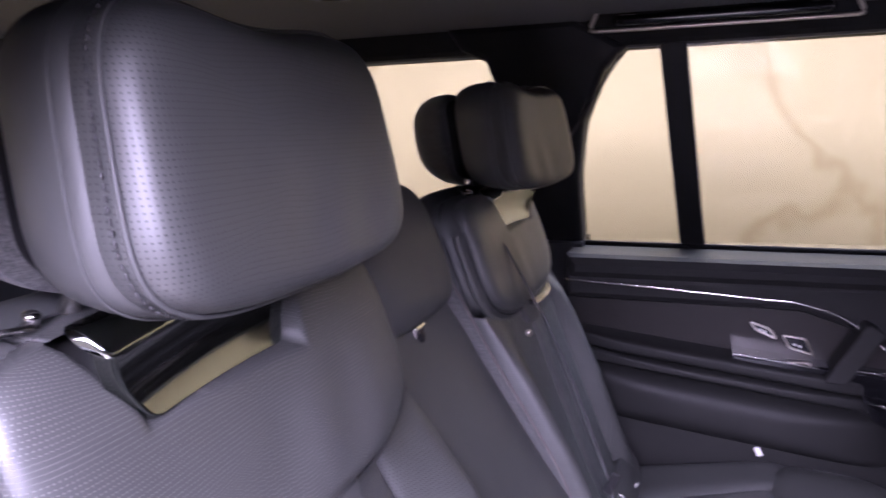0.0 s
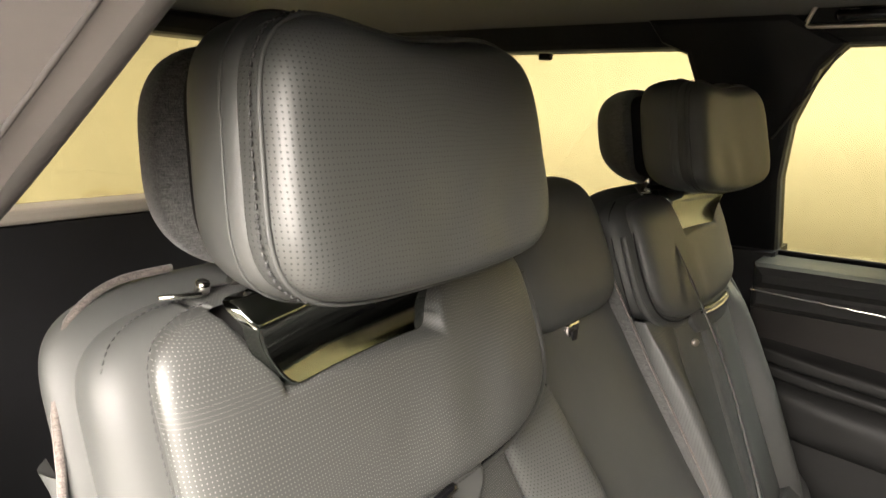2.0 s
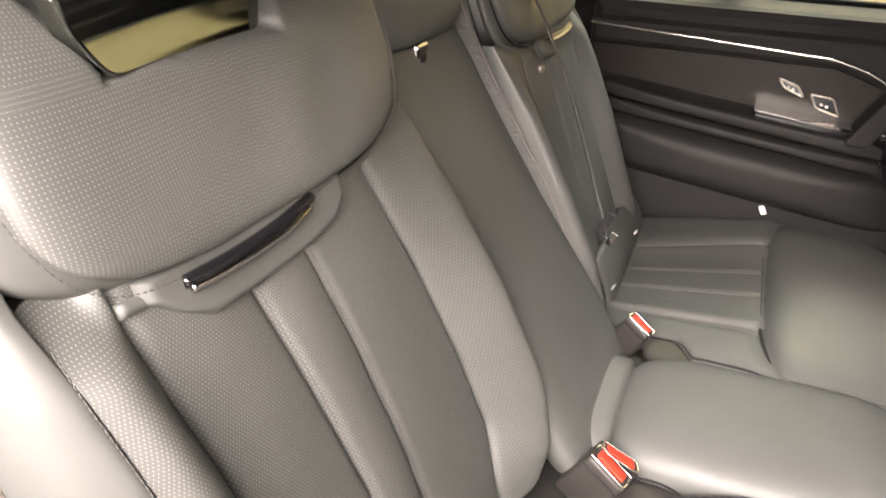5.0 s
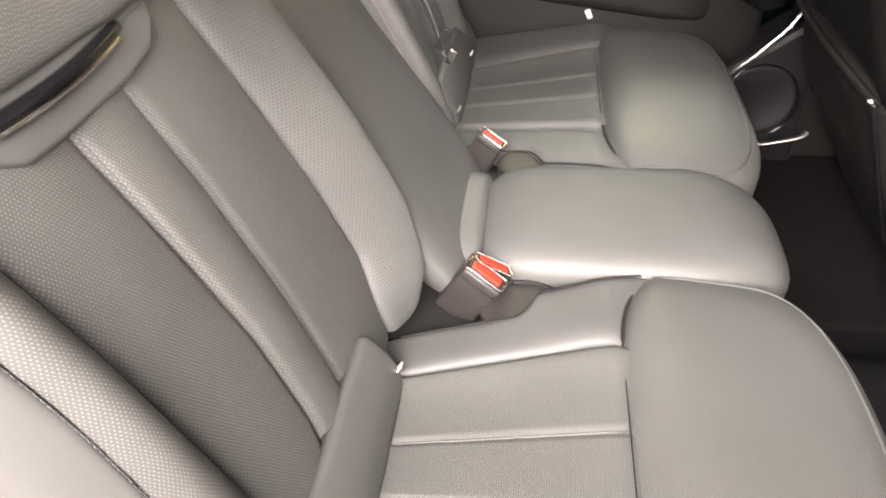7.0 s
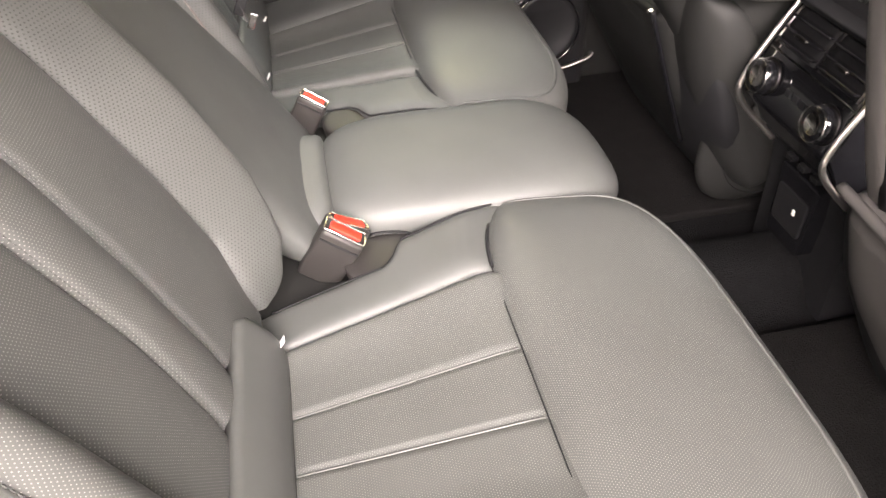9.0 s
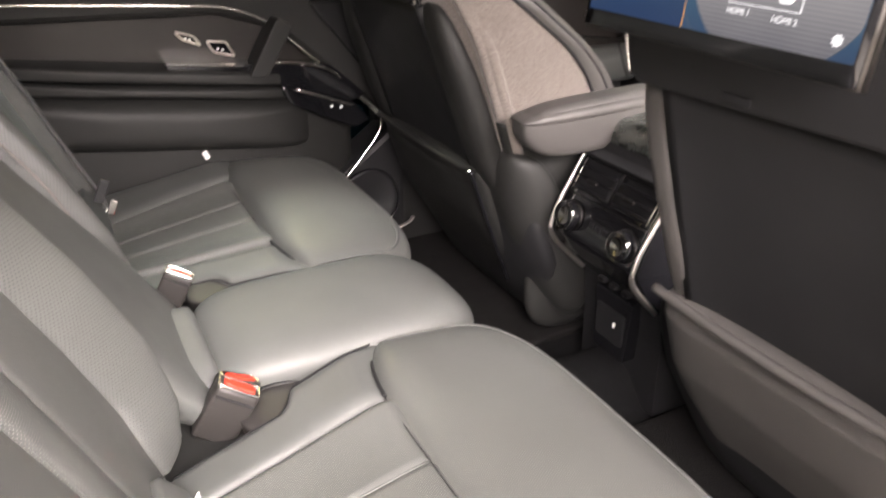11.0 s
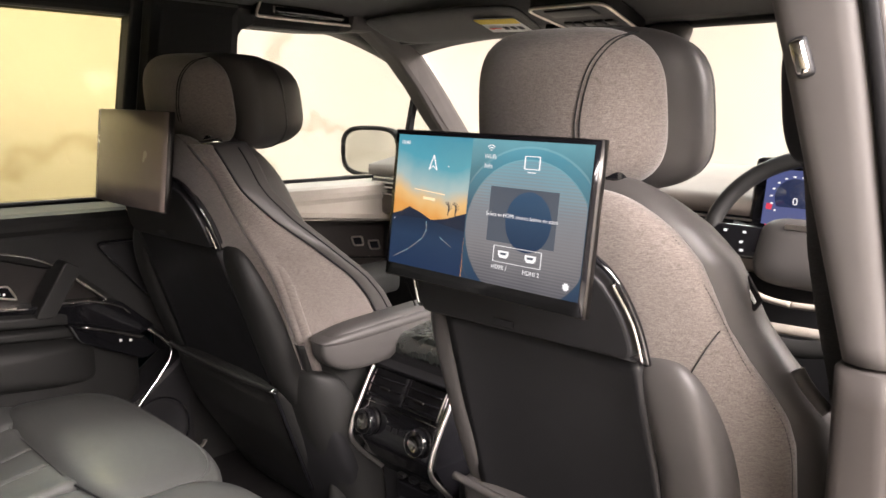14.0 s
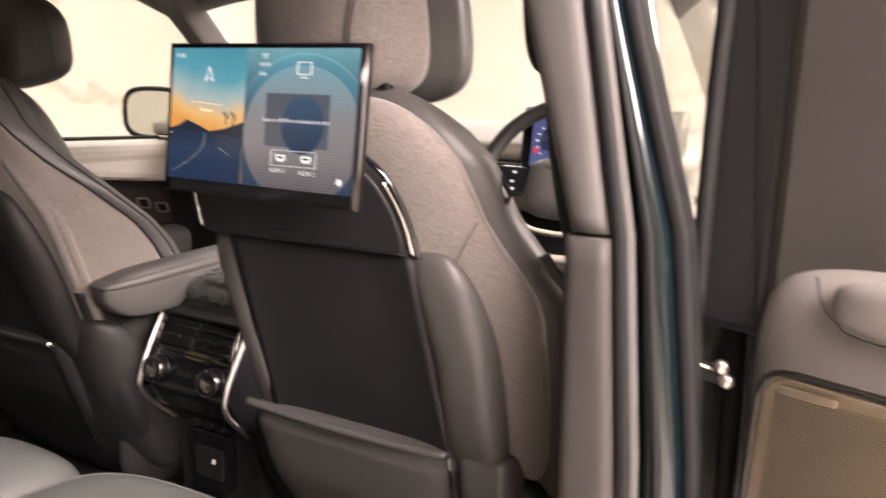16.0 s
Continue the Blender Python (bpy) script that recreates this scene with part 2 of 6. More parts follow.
def thing(name, base, label, category, group="", kind="", turn=None):
    ob = new(name)
    ob.empty_display_size = 0.05
    ob.matrix_world = turn if turn is not None else Matrix.Translation(base)
    ROOT[ob.name] = Vector((0, 0, 0)) if turn is not None else Vector(base)
    return tagged(ob, label, category, group, kind)


def part(name, me, material, parent, label=""):
    """Links a mesh or bmesh as one part; its points are in the world, or in the thing's own frame where that is turned."""
    if isinstance(me, bmesh.types.BMesh):
        bm, me = me, bpy.data.meshes.new(name)
        bm.to_mesh(me)
        bm.free()
    me.name = name
    me.transform(Matrix.Translation(-ROOT[parent.name]))
    me.materials.clear()
    me.materials.append(material)
    ob = new(name, me)
    ob.parent = parent
    ROOT[ob.name] = ROOT[parent.name]
    return tagged(ob, label)


def single(name, me, material, label, category, group="", kind=""):
    """A thing or piece of the setting that is one mesh."""
    if isinstance(me, bmesh.types.BMesh):
        bm, me = me, bpy.data.meshes.new(name)
        bm.to_mesh(me)
        bm.free()
    me.name = name
    me.materials.append(material)
    return tagged(new(name, me), label, category, group, kind)


def finish(verts, faces, uvs=None, smooth=True):
    me = bpy.data.meshes.new("m")
    me.from_pydata([tuple(v) for v in verts], [], faces)
    if uvs is not None:
        layer = me.uv_layers.new(name="UVMap")
        idx = np.empty(len(me.loops), dtype=np.int32)
        me.loops.foreach_get("vertex_index", idx)
        layer.data.foreach_set("uv", np.asarray(uvs, dtype=np.float32)[idx].ravel())
    bm = bmesh.new()
    bm.from_mesh(me)
    bmesh.ops.remove_doubles(bm, verts=bm.verts, dist=1e-6)
    bmesh.ops.recalc_face_normals(bm, faces=bm.faces)
    bm.to_mesh(me)
    bm.free()
    if smooth:
        me.polygons.foreach_set("use_smooth", [True] * len(me.polygons))
    return me


def pad(hw, z0, z1, df, db, n=4.0, e=5.0, count=50, rows=None, dent=None, warp=None, n_low=None):
    """A stuffed pad: superellipse outline of half width hw from z0 to z1, its face df before and its back db behind the middle plane.
    n_low: another squareness for the lower corners. dent(x, z) pushes the face in; warp(x, d, z) lays x across, d forward and z up into the world."""
    rows = rows or count
    a = np.linspace(-1, 1, count + 1)
    b = np.linspace(-1, 1, rows + 1)
    a, b = np.sign(a) * (1 - (1 - abs(a)) ** 1.6), np.sign(b) * (1 - (1 - abs(b)) ** 1.6)
    A, B = np.meshgrid(a, b)
    r = np.maximum(abs(A), abs(B))
    n = np.where(B < 0, n_low or n, n)
    ne = (abs(A) ** n + abs(B) ** n) ** (1 / n)
    k = np.where(ne > 1e-9, r / np.maximum(ne, 1e-9), 1.0)
    X, Z = A * k * hw, (z0 + z1) / 2 + B * k * (z1 - z0) / 2
    prof = np.sqrt(np.clip(1 - r**e, 0, 1))
    D = df * prof
    if dent:
        D = D - np.vectorize(dent)(X, Z) * np.clip(prof * 3, 0, 1)
    verts, faces, uvs = [], [], []
    w = a.size
    for depth, flip in ((D, False), (-db * prof, True)):
        base = len(verts)
        verts += list(zip(X.ravel(), depth.ravel(), Z.ravel()))
        uvs += list(zip(X.ravel(), Z.ravel()))
        for j in range(b.size - 1):
            for i in range(w - 1):
                q = [base + j * w + i, base + j * w + i + 1, base + (j + 1) * w + i + 1, base + (j + 1) * w + i]
                faces.append(q[::-1] if flip else q)
    if warp:
        verts = [warp(*v) for v in verts]
    G = np.array([tuple(v) for v in verts[: X.size]]).reshape(X.shape + (3,))
    along = np.concatenate([np.zeros((X.shape[0], 1)), np.cumsum(np.linalg.norm(np.diff(G, axis=1), axis=2), axis=1)], axis=1)
    upward = np.concatenate([np.zeros((1, X.shape[1])), np.cumsum(np.linalg.norm(np.diff(G, axis=0), axis=2), axis=0)], axis=0)
    along -= along[:, [w // 2]]
    upward -= upward[[b.size // 2], :]
    uvs = list(zip(along.ravel(), upward.ravel())) * 2
    return finish(verts, faces, uvs)


def tube(points, r, sides=8, closed=False, squash=1.0):
    """A round bar swept along points."""
    P = [Vector(p) for p in points]
    verts, faces, m = [], [], len(P)
    up = Vector((0, 0, 1))
    for i, p in enumerate(P):
        t = (P[(i + 1) % m] - P[i - 1]) if closed else (P[min(i + 1, m - 1)] - P[max(i - 1, 0)])
        t.normalize()
        side = t.cross(up)
        if side.length < 0.05:
            side = t.cross(Vector((0, 1, 0)))
        side.normalize()
        top = side.cross(t)
        for k in range(sides):
            ang = 2 * math.pi * k / sides
            verts.append(p + side * math.cos(ang) * r + top * math.sin(ang) * r * squash)
    for i in range(m if closed else m - 1):
        for k in range(sides):
            a, b2 = i * sides + k, i * sides + (k + 1) % sides
            c, d = ((i + 1) % m) * sides + (k + 1) % sides, ((i + 1) % m) * sides + k
            faces.append([a, b2, c, d])
    if not closed:
        faces += [list(range(sides))[::-1], [(m - 1) * sides + k for k in range(sides)]]
    return finish(verts, faces)


def smooth_line(points, steps=8, closed=False):
    """A Catmull-Rom line through points."""
    P, out = [Vector(p) for p in points], []
    m = len(P)
    for i in range(m if closed else m - 1):
        p0, p1 = (P[i - 1] if closed or i else P[0]), P[i]
        p2 = P[(i + 1) % m]
        p3 = P[(i + 2) % m] if closed else P[min(i + 2, m - 1)]
        for s in range(steps):
            t = s / steps
            out.append(0.5 * (2 * p1 + (p2 - p0) * t + (2 * p0 - 5 * p1 + 4 * p2 - p3) * t * t + (3 * p1 - p0 - 3 * p2 + p3) * t**3))
    if not closed:
        out.append(P[-1])
    return out


def stitches(points, pitch=0.0050, length=0.0036, r=0.0006):
    """Single thread stitches, end to end along a line."""
    P = [Vector(p) for p in points]
    verts, faces, gone = [], [], 0.0
    for p, q in zip(P, P[1:]):
        seg = q - p
        size = seg.length
        if size < 1e-6:
            continue
        t = seg / size
        side = t.cross(Vector((0.3, 1, 0.2))).normalized()
        top = side.cross(t)
        while gone < size:
            o = p + t * gone
            base = len(verts)
            for f, rr in ((0, 0.3), (0.25, 1), (0.75, 1), (1, 0.3)):
                for k in range(4):
                    ang = math.pi / 2 * k
                    verts.append(o + t * length * f + (side * math.cos(ang) + top * math.sin(ang)) * r * rr)
            for j in range(3):
                for k in range(4):
                    faces.append([base + j * 4 + k, base + j * 4 + (k + 1) % 4, base + j * 4 + 4 + (k + 1) % 4, base + j * 4 + 4 + k])
            gone += pitch
        gone -= size
    return finish(verts, faces)


def block(cx, cy, cz, sx, sy, sz, bevel=0.004, seg=2, turn=None):
    """A box with rounded edges."""
    bm = bmesh.new()
    bmesh.ops.create_cube(bm, size=1)
    bmesh.ops.scale(bm, vec=(sx, sy, sz), verts=bm.verts)
    if bevel:
        bmesh.ops.bevel(bm, geom=bm.edges[:], offset=min(bevel, 0.45 * min(sx, sy, sz)), segments=seg, profile=0.5, affect="EDGES")
    if turn is not None:
        bmesh.ops.transform(bm, matrix=turn, verts=bm.verts)
    bmesh.ops.translate(bm, vec=(cx, cy, cz), verts=bm.verts)
    for f in bm.faces:
        f.smooth = seg > 2
    return bm


def prism(poly, axis, lo, hi, bevel=0.003, seg=2):
    """A flat outline given thickness along one axis: 'x' takes (y, z) points, 'y' takes (x, z), 'z' takes (x, y)."""
    place = {"x": lambda a, b, h: (h, a, b), "y": lambda a, b, h: (a, h, b), "z": lambda a, b, h: (a, b, h)}[axis]
    bm = bmesh.new()
    low = [bm.verts.new(place(a, b, lo)) for a, b in poly]
    top = [bm.verts.new(place(a, b, hi)) for a, b in poly]
    bm.faces.new(low[::-1])
    bm.faces.new(top)
    m = len(poly)
    for i in range(m):
        bm.faces.new((low[i], low[(i + 1) % m], top[(i + 1) % m], top[i]))
    bmesh.ops.recalc_face_normals(bm, faces=bm.faces)
    if bevel:
        ring = [e for e in bm.edges if (e.verts[0] in low) == (e.verts[1] in low)]
        bmesh.ops.bevel(bm, geom=ring, offset=bevel, segments=seg, profile=0.5, affect="EDGES")
    return bm


def rounded(points, r, steps=5):
    """An outline with its corners rounded."""
    out, m = [], len(points)
    for i in range(m):
        p0, p, p1 = Vector(points[i - 1]), Vector(points[i]), Vector(points[(i + 1) % m])
        a, b = (p0 - p), (p1 - p)
        k = min(r, a.length * 0.45, b.length * 0.45)
        a, b = p + a.normalized() * k, p + b.normalized() * k
        for s in range(steps + 1):
            t = s / steps
            q = a * (1 - t) ** 2 + p * 2 * t * (1 - t) + b * t * t
            out.append((q.x, q.y))
    return out


def sheet(fn, nu, nv, thick=None):
    """A surface fn(u, v), u and v from 0 to 1, with an optional thickness along a fixed vector."""
    verts, faces, uvs = [], [], []
    layers = [Vector((0, 0, 0))] + ([Vector(thick)] if thick else [])
    for off in layers:
        for j in range(nv + 1):
            for i in range(nu + 1):
                verts.append(Vector(fn(i / nu, j / nv)) + off)
                uvs.append((i / nu, j / nv))
    w, per = nu + 1, (nu + 1) * (nv + 1)
    for n in range(len(layers)):
        for j in range(nv):
            for i in range(nu):
                faces.append([n * per + j * w + i, n * per + j * w + i + 1, n * per + (j + 1) * w + i + 1, n * per + (j + 1) * w + i])
    if thick:
        rim = [i for i in range(w)] + [j * w + nu for j in range(1, nv + 1)] + [nv * w + i for i in range(nu - 1, -1, -1)] + [j * w for j in range(nv - 1, 0, -1)]
        for a, b in zip(rim, rim[1:] + rim[:1]):
            faces.append([a, b, per + b, per + a])
    return finish(verts, faces, uvs)


def lathe(profile, axis_from, axis_dir, sides=24):
    """A turned form: (distance along the axis, radius) pairs."""
    o, d = Vector(axis_from), Vector(axis_dir).normalized()
    s = d.cross(Vector((0.3, 0.2, 1))).normalized()
    t = d.cross(s)
    verts, faces = [], []
    for h, r in profile:
        for k in range(sides):
            a = 2 * math.pi * k / sides
            verts.append(o + d * h + (s * math.cos(a) + t * math.sin(a)) * max(r, 1e-5))
    for i in range(len(profile) - 1):
        for k in range(sides):
            faces.append([i * sides + k, i * sides + (k + 1) % sides, (i + 1) * sides + (k + 1) % sides, (i + 1) * sides + k])
    faces += [list(range(sides))[::-1], [(len(profile) - 1) * sides + k for k in range(sides)]]
    return finish(verts, faces)


def grid_mesh(P, uv):
    """A mesh from rows of points and of UV places."""
    rows, cols = len(P), len(P[0])
    faces = [[j * cols + i, j * cols + i + 1, (j + 1) * cols + i + 1, (j + 1) * cols + i] for j in range(rows - 1) for i in range(cols - 1)]
    return finish([p for row in P for p in row], faces, [q for row in uv for q in row])


def quilt(left, right, z0, z1, lay, puff=0.003, deep=0.006, roll=0.010, nx=26, nz=60, sink=0.02):
    """An upholstered panel between two seam lines left(z) and right(z): flat in the middle, rolled down into its seams."""
    P, uv = [], []
    us = [0.0, *[0.5 - 0.5 * math.cos(math.pi * i / nx) for i in range(nx + 1)], 1.0]
    vs = [0.0, *[0.5 - 0.5 * math.cos(math.pi * j / nz) for j in range(nz + 1)], 1.0]
    for j, v in enumerate(vs):
        z = z0 + (z1 - z0) * v
        a, b = left(z), right(z)
        row, tex = [], []
        for i, u in enumerate(us):
            x = a + (b - a) * u
            near = min(u * abs(b - a), (1 - u) * abs(b - a), (z - z0), (z1 - z))
            d = puff * 4 * u * (1 - u) - deep * max(0.0, 1 - near / roll) ** 2
            if i in (0, len(us) - 1) or j in (0, len(vs) - 1):
                d -= sink
            row.append(lay(x, d, z))
            tex.append((x, z))
        P.append(row)
        uv.append(tex)
    return grid_mesh(P, uv)


def swept(profile, z0, z1, lay, nz=60):
    """A long form whose cross-section profile(z), a list of (x, d), changes with height."""
    P, uv = [], []
    for j in range(nz + 1):
        z = z0 + (z1 - z0) * j / nz
        line = smooth_line([(x, d, 0) for x, d in profile(z)], 6)
        gone, tex = 0.0, []
        for k, p in enumerate(line):
            gone += (p - line[k - 1]).length if k else 0.0
            tex.append((gone, z))
        P.append([lay(p.x, p.y, z) for p in line])
        uv.append(tex)
    return grid_mesh(P, uv)


def at_height(z, zs, values):
    return float(np.interp(z, zs, values))


def groove(x, at, width, depth):
    return depth * math.exp(-(((x - at) / width) ** 2))


def lettering(text, size, align="CENTER"):
    """Text as a mesh in the plane of x and z, facing -y."""
    cu = bpy.data.curves.new("text", "FONT")
    cu.body, cu.size, cu.align_x, cu.resolution_u = text, size, align, 2
    ob = bpy.data.objects.new("text", cu)
    scene.collection.objects.link(ob)
    bpy.context.view_layer.update()
    me = bpy.data.meshes.new_from_object(ob.evaluated_get(bpy.context.evaluated_depsgraph_get()))
    bpy.data.objects.remove(ob)
    me.transform(Matrix.Rotation(radians(90), 4, "X"))
    return me


# ---- the showroom ----
def slab(x0, x1, y0, y1, z0, z1):
    return block((x0 + x1) / 2, (y0 + y1) / 2, (z0 + z1) / 2, x1 - x0, y1 - y0, z1 - z0, 0)


single("floor", slab(-3.6, 4.6, -5.6, 5.6, -0.1, 0), FLOOR_STONE, "pale polished stone showroom floor", "floor", kind="structure")
single("ceiling", slab(-3.6, 4.6, -5.6, 5.6, 3.3, 3.4), PLASTER, "plain white plastered showroom ceiling", "ceiling", kind="structure")
SLABS = []
for nm, axis, at in (("wall_west", "x", -3.0), ("wall_east", "x", 4.0), ("wall_north", "y", 5.0), ("wall_south", "y", -5.0)):
    sgn = 1 if at > 0 else -1
    if axis == "x":
        backing = slab(min(at, at + 0.2 * sgn), max(at, at + 0.2 * sgn), -5.2, 5.2, 0, 3.3)
        span = (-5.0, 5.0)
    else:
        backing = slab(-3.2, 4.2, min(at, at + 0.2 * sgn), max(at, at + 0.2 * sgn), 0, 3.3)
        span = (-3.0, 4.0)
    wall = single(nm, backing, PLASTER, "showroom wall clad in large cream marble slabs", "wall", kind="structure")
    ROOT[wall.name] = Vector((0, 0, 0))
    SLABS.append((wall, axis, at, sgn, span))


# ---- the car's shell ----
def lean(sg, x, z):
    """Where the cabin side stands: x outward at the belt, leaning in above it."""
    return sg * (x - 0.29 * max(0.0, z - 1.29))


def side_piece(poly, x0, x1, sg, bevel=0.008):
    bm = prism(poly, "x", x0, x1, bevel)
    for v in bm.verts:
        v.co.x = lean(sg, v.co.x, v.co.z)
    bmesh.ops.recalc_face_normals(bm, faces=bm.faces)
    return bm


shell = thing("car_body", (0, 0, 0.3), "dark green luxury car body with black cabin trim", "car body")


def roof(u, v):
    x = (u - 0.5) * 1.60
    y = -1.45 + v * 2.94
    edge = abs(x) / 0.80
    z = 1.80 - 0.075 * edge**4 - 0.10 * max(0.0, (y - 1.05) / 0.45) ** 2 - 0.05 * max(0.0, (-1.08 - y) / 0.37) ** 2
    return x, y, z


part("headliner", sheet(roof, 40, 60, (0, 0, 0.02)), HEADLINING, shell, "dark charcoal cloth roof lining")
part("roof_panel", sheet(lambda u, v: ((u - 0.5) * 1.8, -1.5 + v * 3.0, 1.85 - 0.08 * max(0.0, (v - 0.85) / 0.15) ** 2 - 0.1 * (abs(u - 0.5) * 2) ** 4), 20, 20, (0, 0, 0.01)), PAINT, shell)
for sg in (-1, 1):
    part("roof_rail", side_piece([(-1.4, 1.70), (1.10, 1.705), (1.245, 1.713), (1.245, 1.80), (1.1, 1.83), (-1.4, 1.83)], 0.84, 0.93, sg, 0.012), HEADLINING, shell)
    c_front = [(-0.132, 1.28), (-0.134, 1.45), (-0.118, 1.56), (-0.075, 1.66), (-0.03, 1.705)] if sg < 0 else [(-0.42, 1.33), (-0.30, 1.435), (-0.23, 1.495), (-0.189, 1.53), (-0.139, 1.579), (-0.102, 1.617), (-0.03, 1.69)]
    # The open-side pillar takes the trim brightened to look lit.
    part("rear_pillar", side_piece(c_front + ([(-0.13, 1.76), (-0.40, 1.76), (-0.37, 1.712), (-0.32, 1.69), (-0.305, 1.64), (-0.31, 1.45), (-0.36, 1.28)] if sg < 0 else [(-0.03, 1.78), (-0.55, 1.78), (-0.55, 1.33)]), 0.83 if sg < 0 else 0.72, 0.91 if sg < 0 else 0.86, sg, 0.014), PLASTIC if sg < 0 else TRIM_LIT, shell)
    if sg > 0:
        part("pillar_lip", tube(smooth_line([(lean(1, 0.729, z), y - 0.006, z + 0.006) for y, z in c_front], 4), 0.0105, 12), TRIM, shell)
        part("pillar_groove", tube(smooth_line([(lean(1, 0.753, z), y + 0.0002, z) for y, z in c_front], 4), 0.0016, 8), TRIM, shell)
    else:
        part("pillar_seam", tube(smooth_line([(-0.757, -0.150, 1.530), (-0.733, -0.093, 1.611), (-0.711, -0.042, 1.687)], 5), 0.0022, 8), TRIM, shell)
    part("tail_pillar", side_piece([(-1.02, 1.27), (-1.10, 1.40), (-1.16, 1.72), (-1.45, 1.76), (-1.45, 1.27)], 0.83, 0.93, sg, 0.01), PLASTIC, shell)
    part("cargo_side", side_piece([(-1.45, 0.55), (-0.13, 0.55), (-0.13, 1.30), (-1.45, 1.30)], 0.80, 0.95, sg, 0.01), PLASTIC, shell)
    part("quarter_glass", side_piece([(-1.12, 1.28), (-0.25, 1.28), (-0.25, 1.72), (-1.16, 1.72)], 0.895, 0.899, sg, 0), GLASS_REAR, shell).visible_shadow = False
    part("screen_pillar", side_piece([(1.20, 1.713), (1.275, 1.715), (1.385, 1.655), (1.50, 1.570), (1.62, 1.465), (1.92, 1.22), (2.05, 1.22), (1.79, 1.438), (1.615, 1.58), (1.455, 1.70), (1.43, 1.755), (1.20, 1.79)], 0.79, 0.86, sg, 0.014), TRIM, shell)
    part("mirror_post", side_piece([(1.57, 1.27), (1.60, 1.27), (1.585, 1.55), (1.565, 1.58)], 0.86, 0.88, sg, 0.003), PLASTIC, shell)
part("tailgate_trim", prism([(-0.8, 0.6), (0.8, 0.6), (0.8, 1.335), (-0.8, 1.335)], "y", -1.42, -1.32, 0.01), PLASTIC, shell)
part("tailgate_sill", block(0, -1.36, 1.345, 1.5, 0.10, 0.03, 0.008), DASH, shell)
part("tailgate_header", block(0, -1.36, 1.745, 1.5, 0.1, 0.055, 0.015), PLASTIC, shell)
part("rear_glass", slab(-0.72, 0.72, -1.40, -1.396, 1.34, 1.73), GLASS_REAR, shell).visible_shadow = False
part("windscreen", sheet(lambda u, v: ((u - 0.5) * (1.34 + 0.30 * v), 1.485 + v * 0.66 - 0.10 * (2 * u - 1) ** 2 * (0.3 + v), 1.712 - v * 0.46), 8, 6), GLASS_FRONT, shell).visible_shadow = False
part("screen_header", tube(smooth_line([(x, 1.49 - 0.10 * (x / 0.72) ** 2, 1.708 - 0.012 * (x / 0.72) ** 4) for x in np.linspace(-0.70, 0.70, 11)], 3), 0.016, 10, squash=0.6), HEADLINING, shell)
part("bonnet", sheet(lambda u, v: ((u - 0.5) * 1.8, 2.06 + v * 1.3, 1.19 - 0.12 * v * v - 0.06 * (2 * u - 1) ** 4), 16, 12, (0, 0, -0.02)), PAINT, shell)
part("front_lower_side", prism([(0.6, 0.4), (3.3, 0.4), (3.3, 1.08), (2.05, 1.18), (0.6, 1.2)], "x", -1.0, -0.93, 0.01), PAINT, shell)

floor_ob = thing("cabin_floor", (0, 0.3, 0.5), "black carpeted cabin floor with tufted mats", "car floor", kind="structure")
part("carpet", slab(-0.85, 0.85, -1.4, 2.1, 0.53, 0.565), CARPET, floor_ob)
part("tunnel", sheet(lambda u, v: ((u - 0.5) * 0.36, 0.0 + v * 1.4, 0.567 + 0.07 * math.exp(-((u - 0.5) * 5) ** 4)), 16, 4), CARPET, floor_ob)
part("sill_plate", block(0.88, 0.15, 0.56, 0.10, 1.0, 0.06, 0.015), SATIN, floor_ob)
for x0, x1 in ((-0.72, -0.16), (0.14, 0.74)):
    mat_ob = single("floor_mat", prism(rounded([(x0, 0.40), (x1, 0.40), (x1, 0.99), (x0, 0.99)], 0.05), "z", 0.575, 0.592, 0.005), MAT_PILE, "black tufted carpet mat lying in the footwell", "floor mat", "floor mats")

# door apertures and pillar on the open side
bp = thing("door_pillar", (0.8, 0.52, 0.6), "grey trimmed door pillar with rubber seals and green painted jamb", "pillar")


def pillar_strip(left, right, y0, y1, bevel=0.008, zbot=0.6, ztop=1.74):
    """An upright between two lines: left and right give x at five heights; it leans in above the belt."""
    heights = (0.6, 1.05, 1.31, 1.54, 1.74)
    verts, steps = [], 24
    for k in range(steps + 1):
        z = zbot + (ztop - zbot) * k / steps
        a, b = float(np.interp(z, heights, left)), float(np.interp(z, heights, right))
        verts += [(x, y, z) for x, y in rounded([(a, y0), (b, y0), (b, y1), (a, y1)], bevel, 4)]
    m = len(verts) // (steps + 1)
    faces = [[k * m + i, k * m + (i + 1) % m, (k + 1) * m + (i + 1) % m, (k + 1) * m + i] for k in range(steps) for i in range(m)]
    faces += [list(range(m))[::-1], [steps * m + i for i in range(m)]]
    return finish(verts, faces)


EDGE_A, EDGE_B = (0.822, 0.817, 0.807, 0.740, 0.680), (0.880, 0.873, 0.850, 0.806, 0.762)
EDGE_C, EDGE_D, EDGE_E = (0.90, 0.892, 0.866, 0.819, 0.775), (0.94, 0.935, 0.899, 0.829, 0.783), (0.957, 0.950, 0.916, 0.845, 0.80)
part("upper_trim", pillar_strip(EDGE_A, EDGE_B, 0.495, 0.62, 0.020, 1.312), TRIM, bp, "smooth grey upper pillar trim")
part("lower_trim", pillar_strip([x - 0.003 for x in EDGE_A], EDGE_B, 0.488, 0.62, 0.014, 0.6, 1.308), DOOR_DARK, bp)
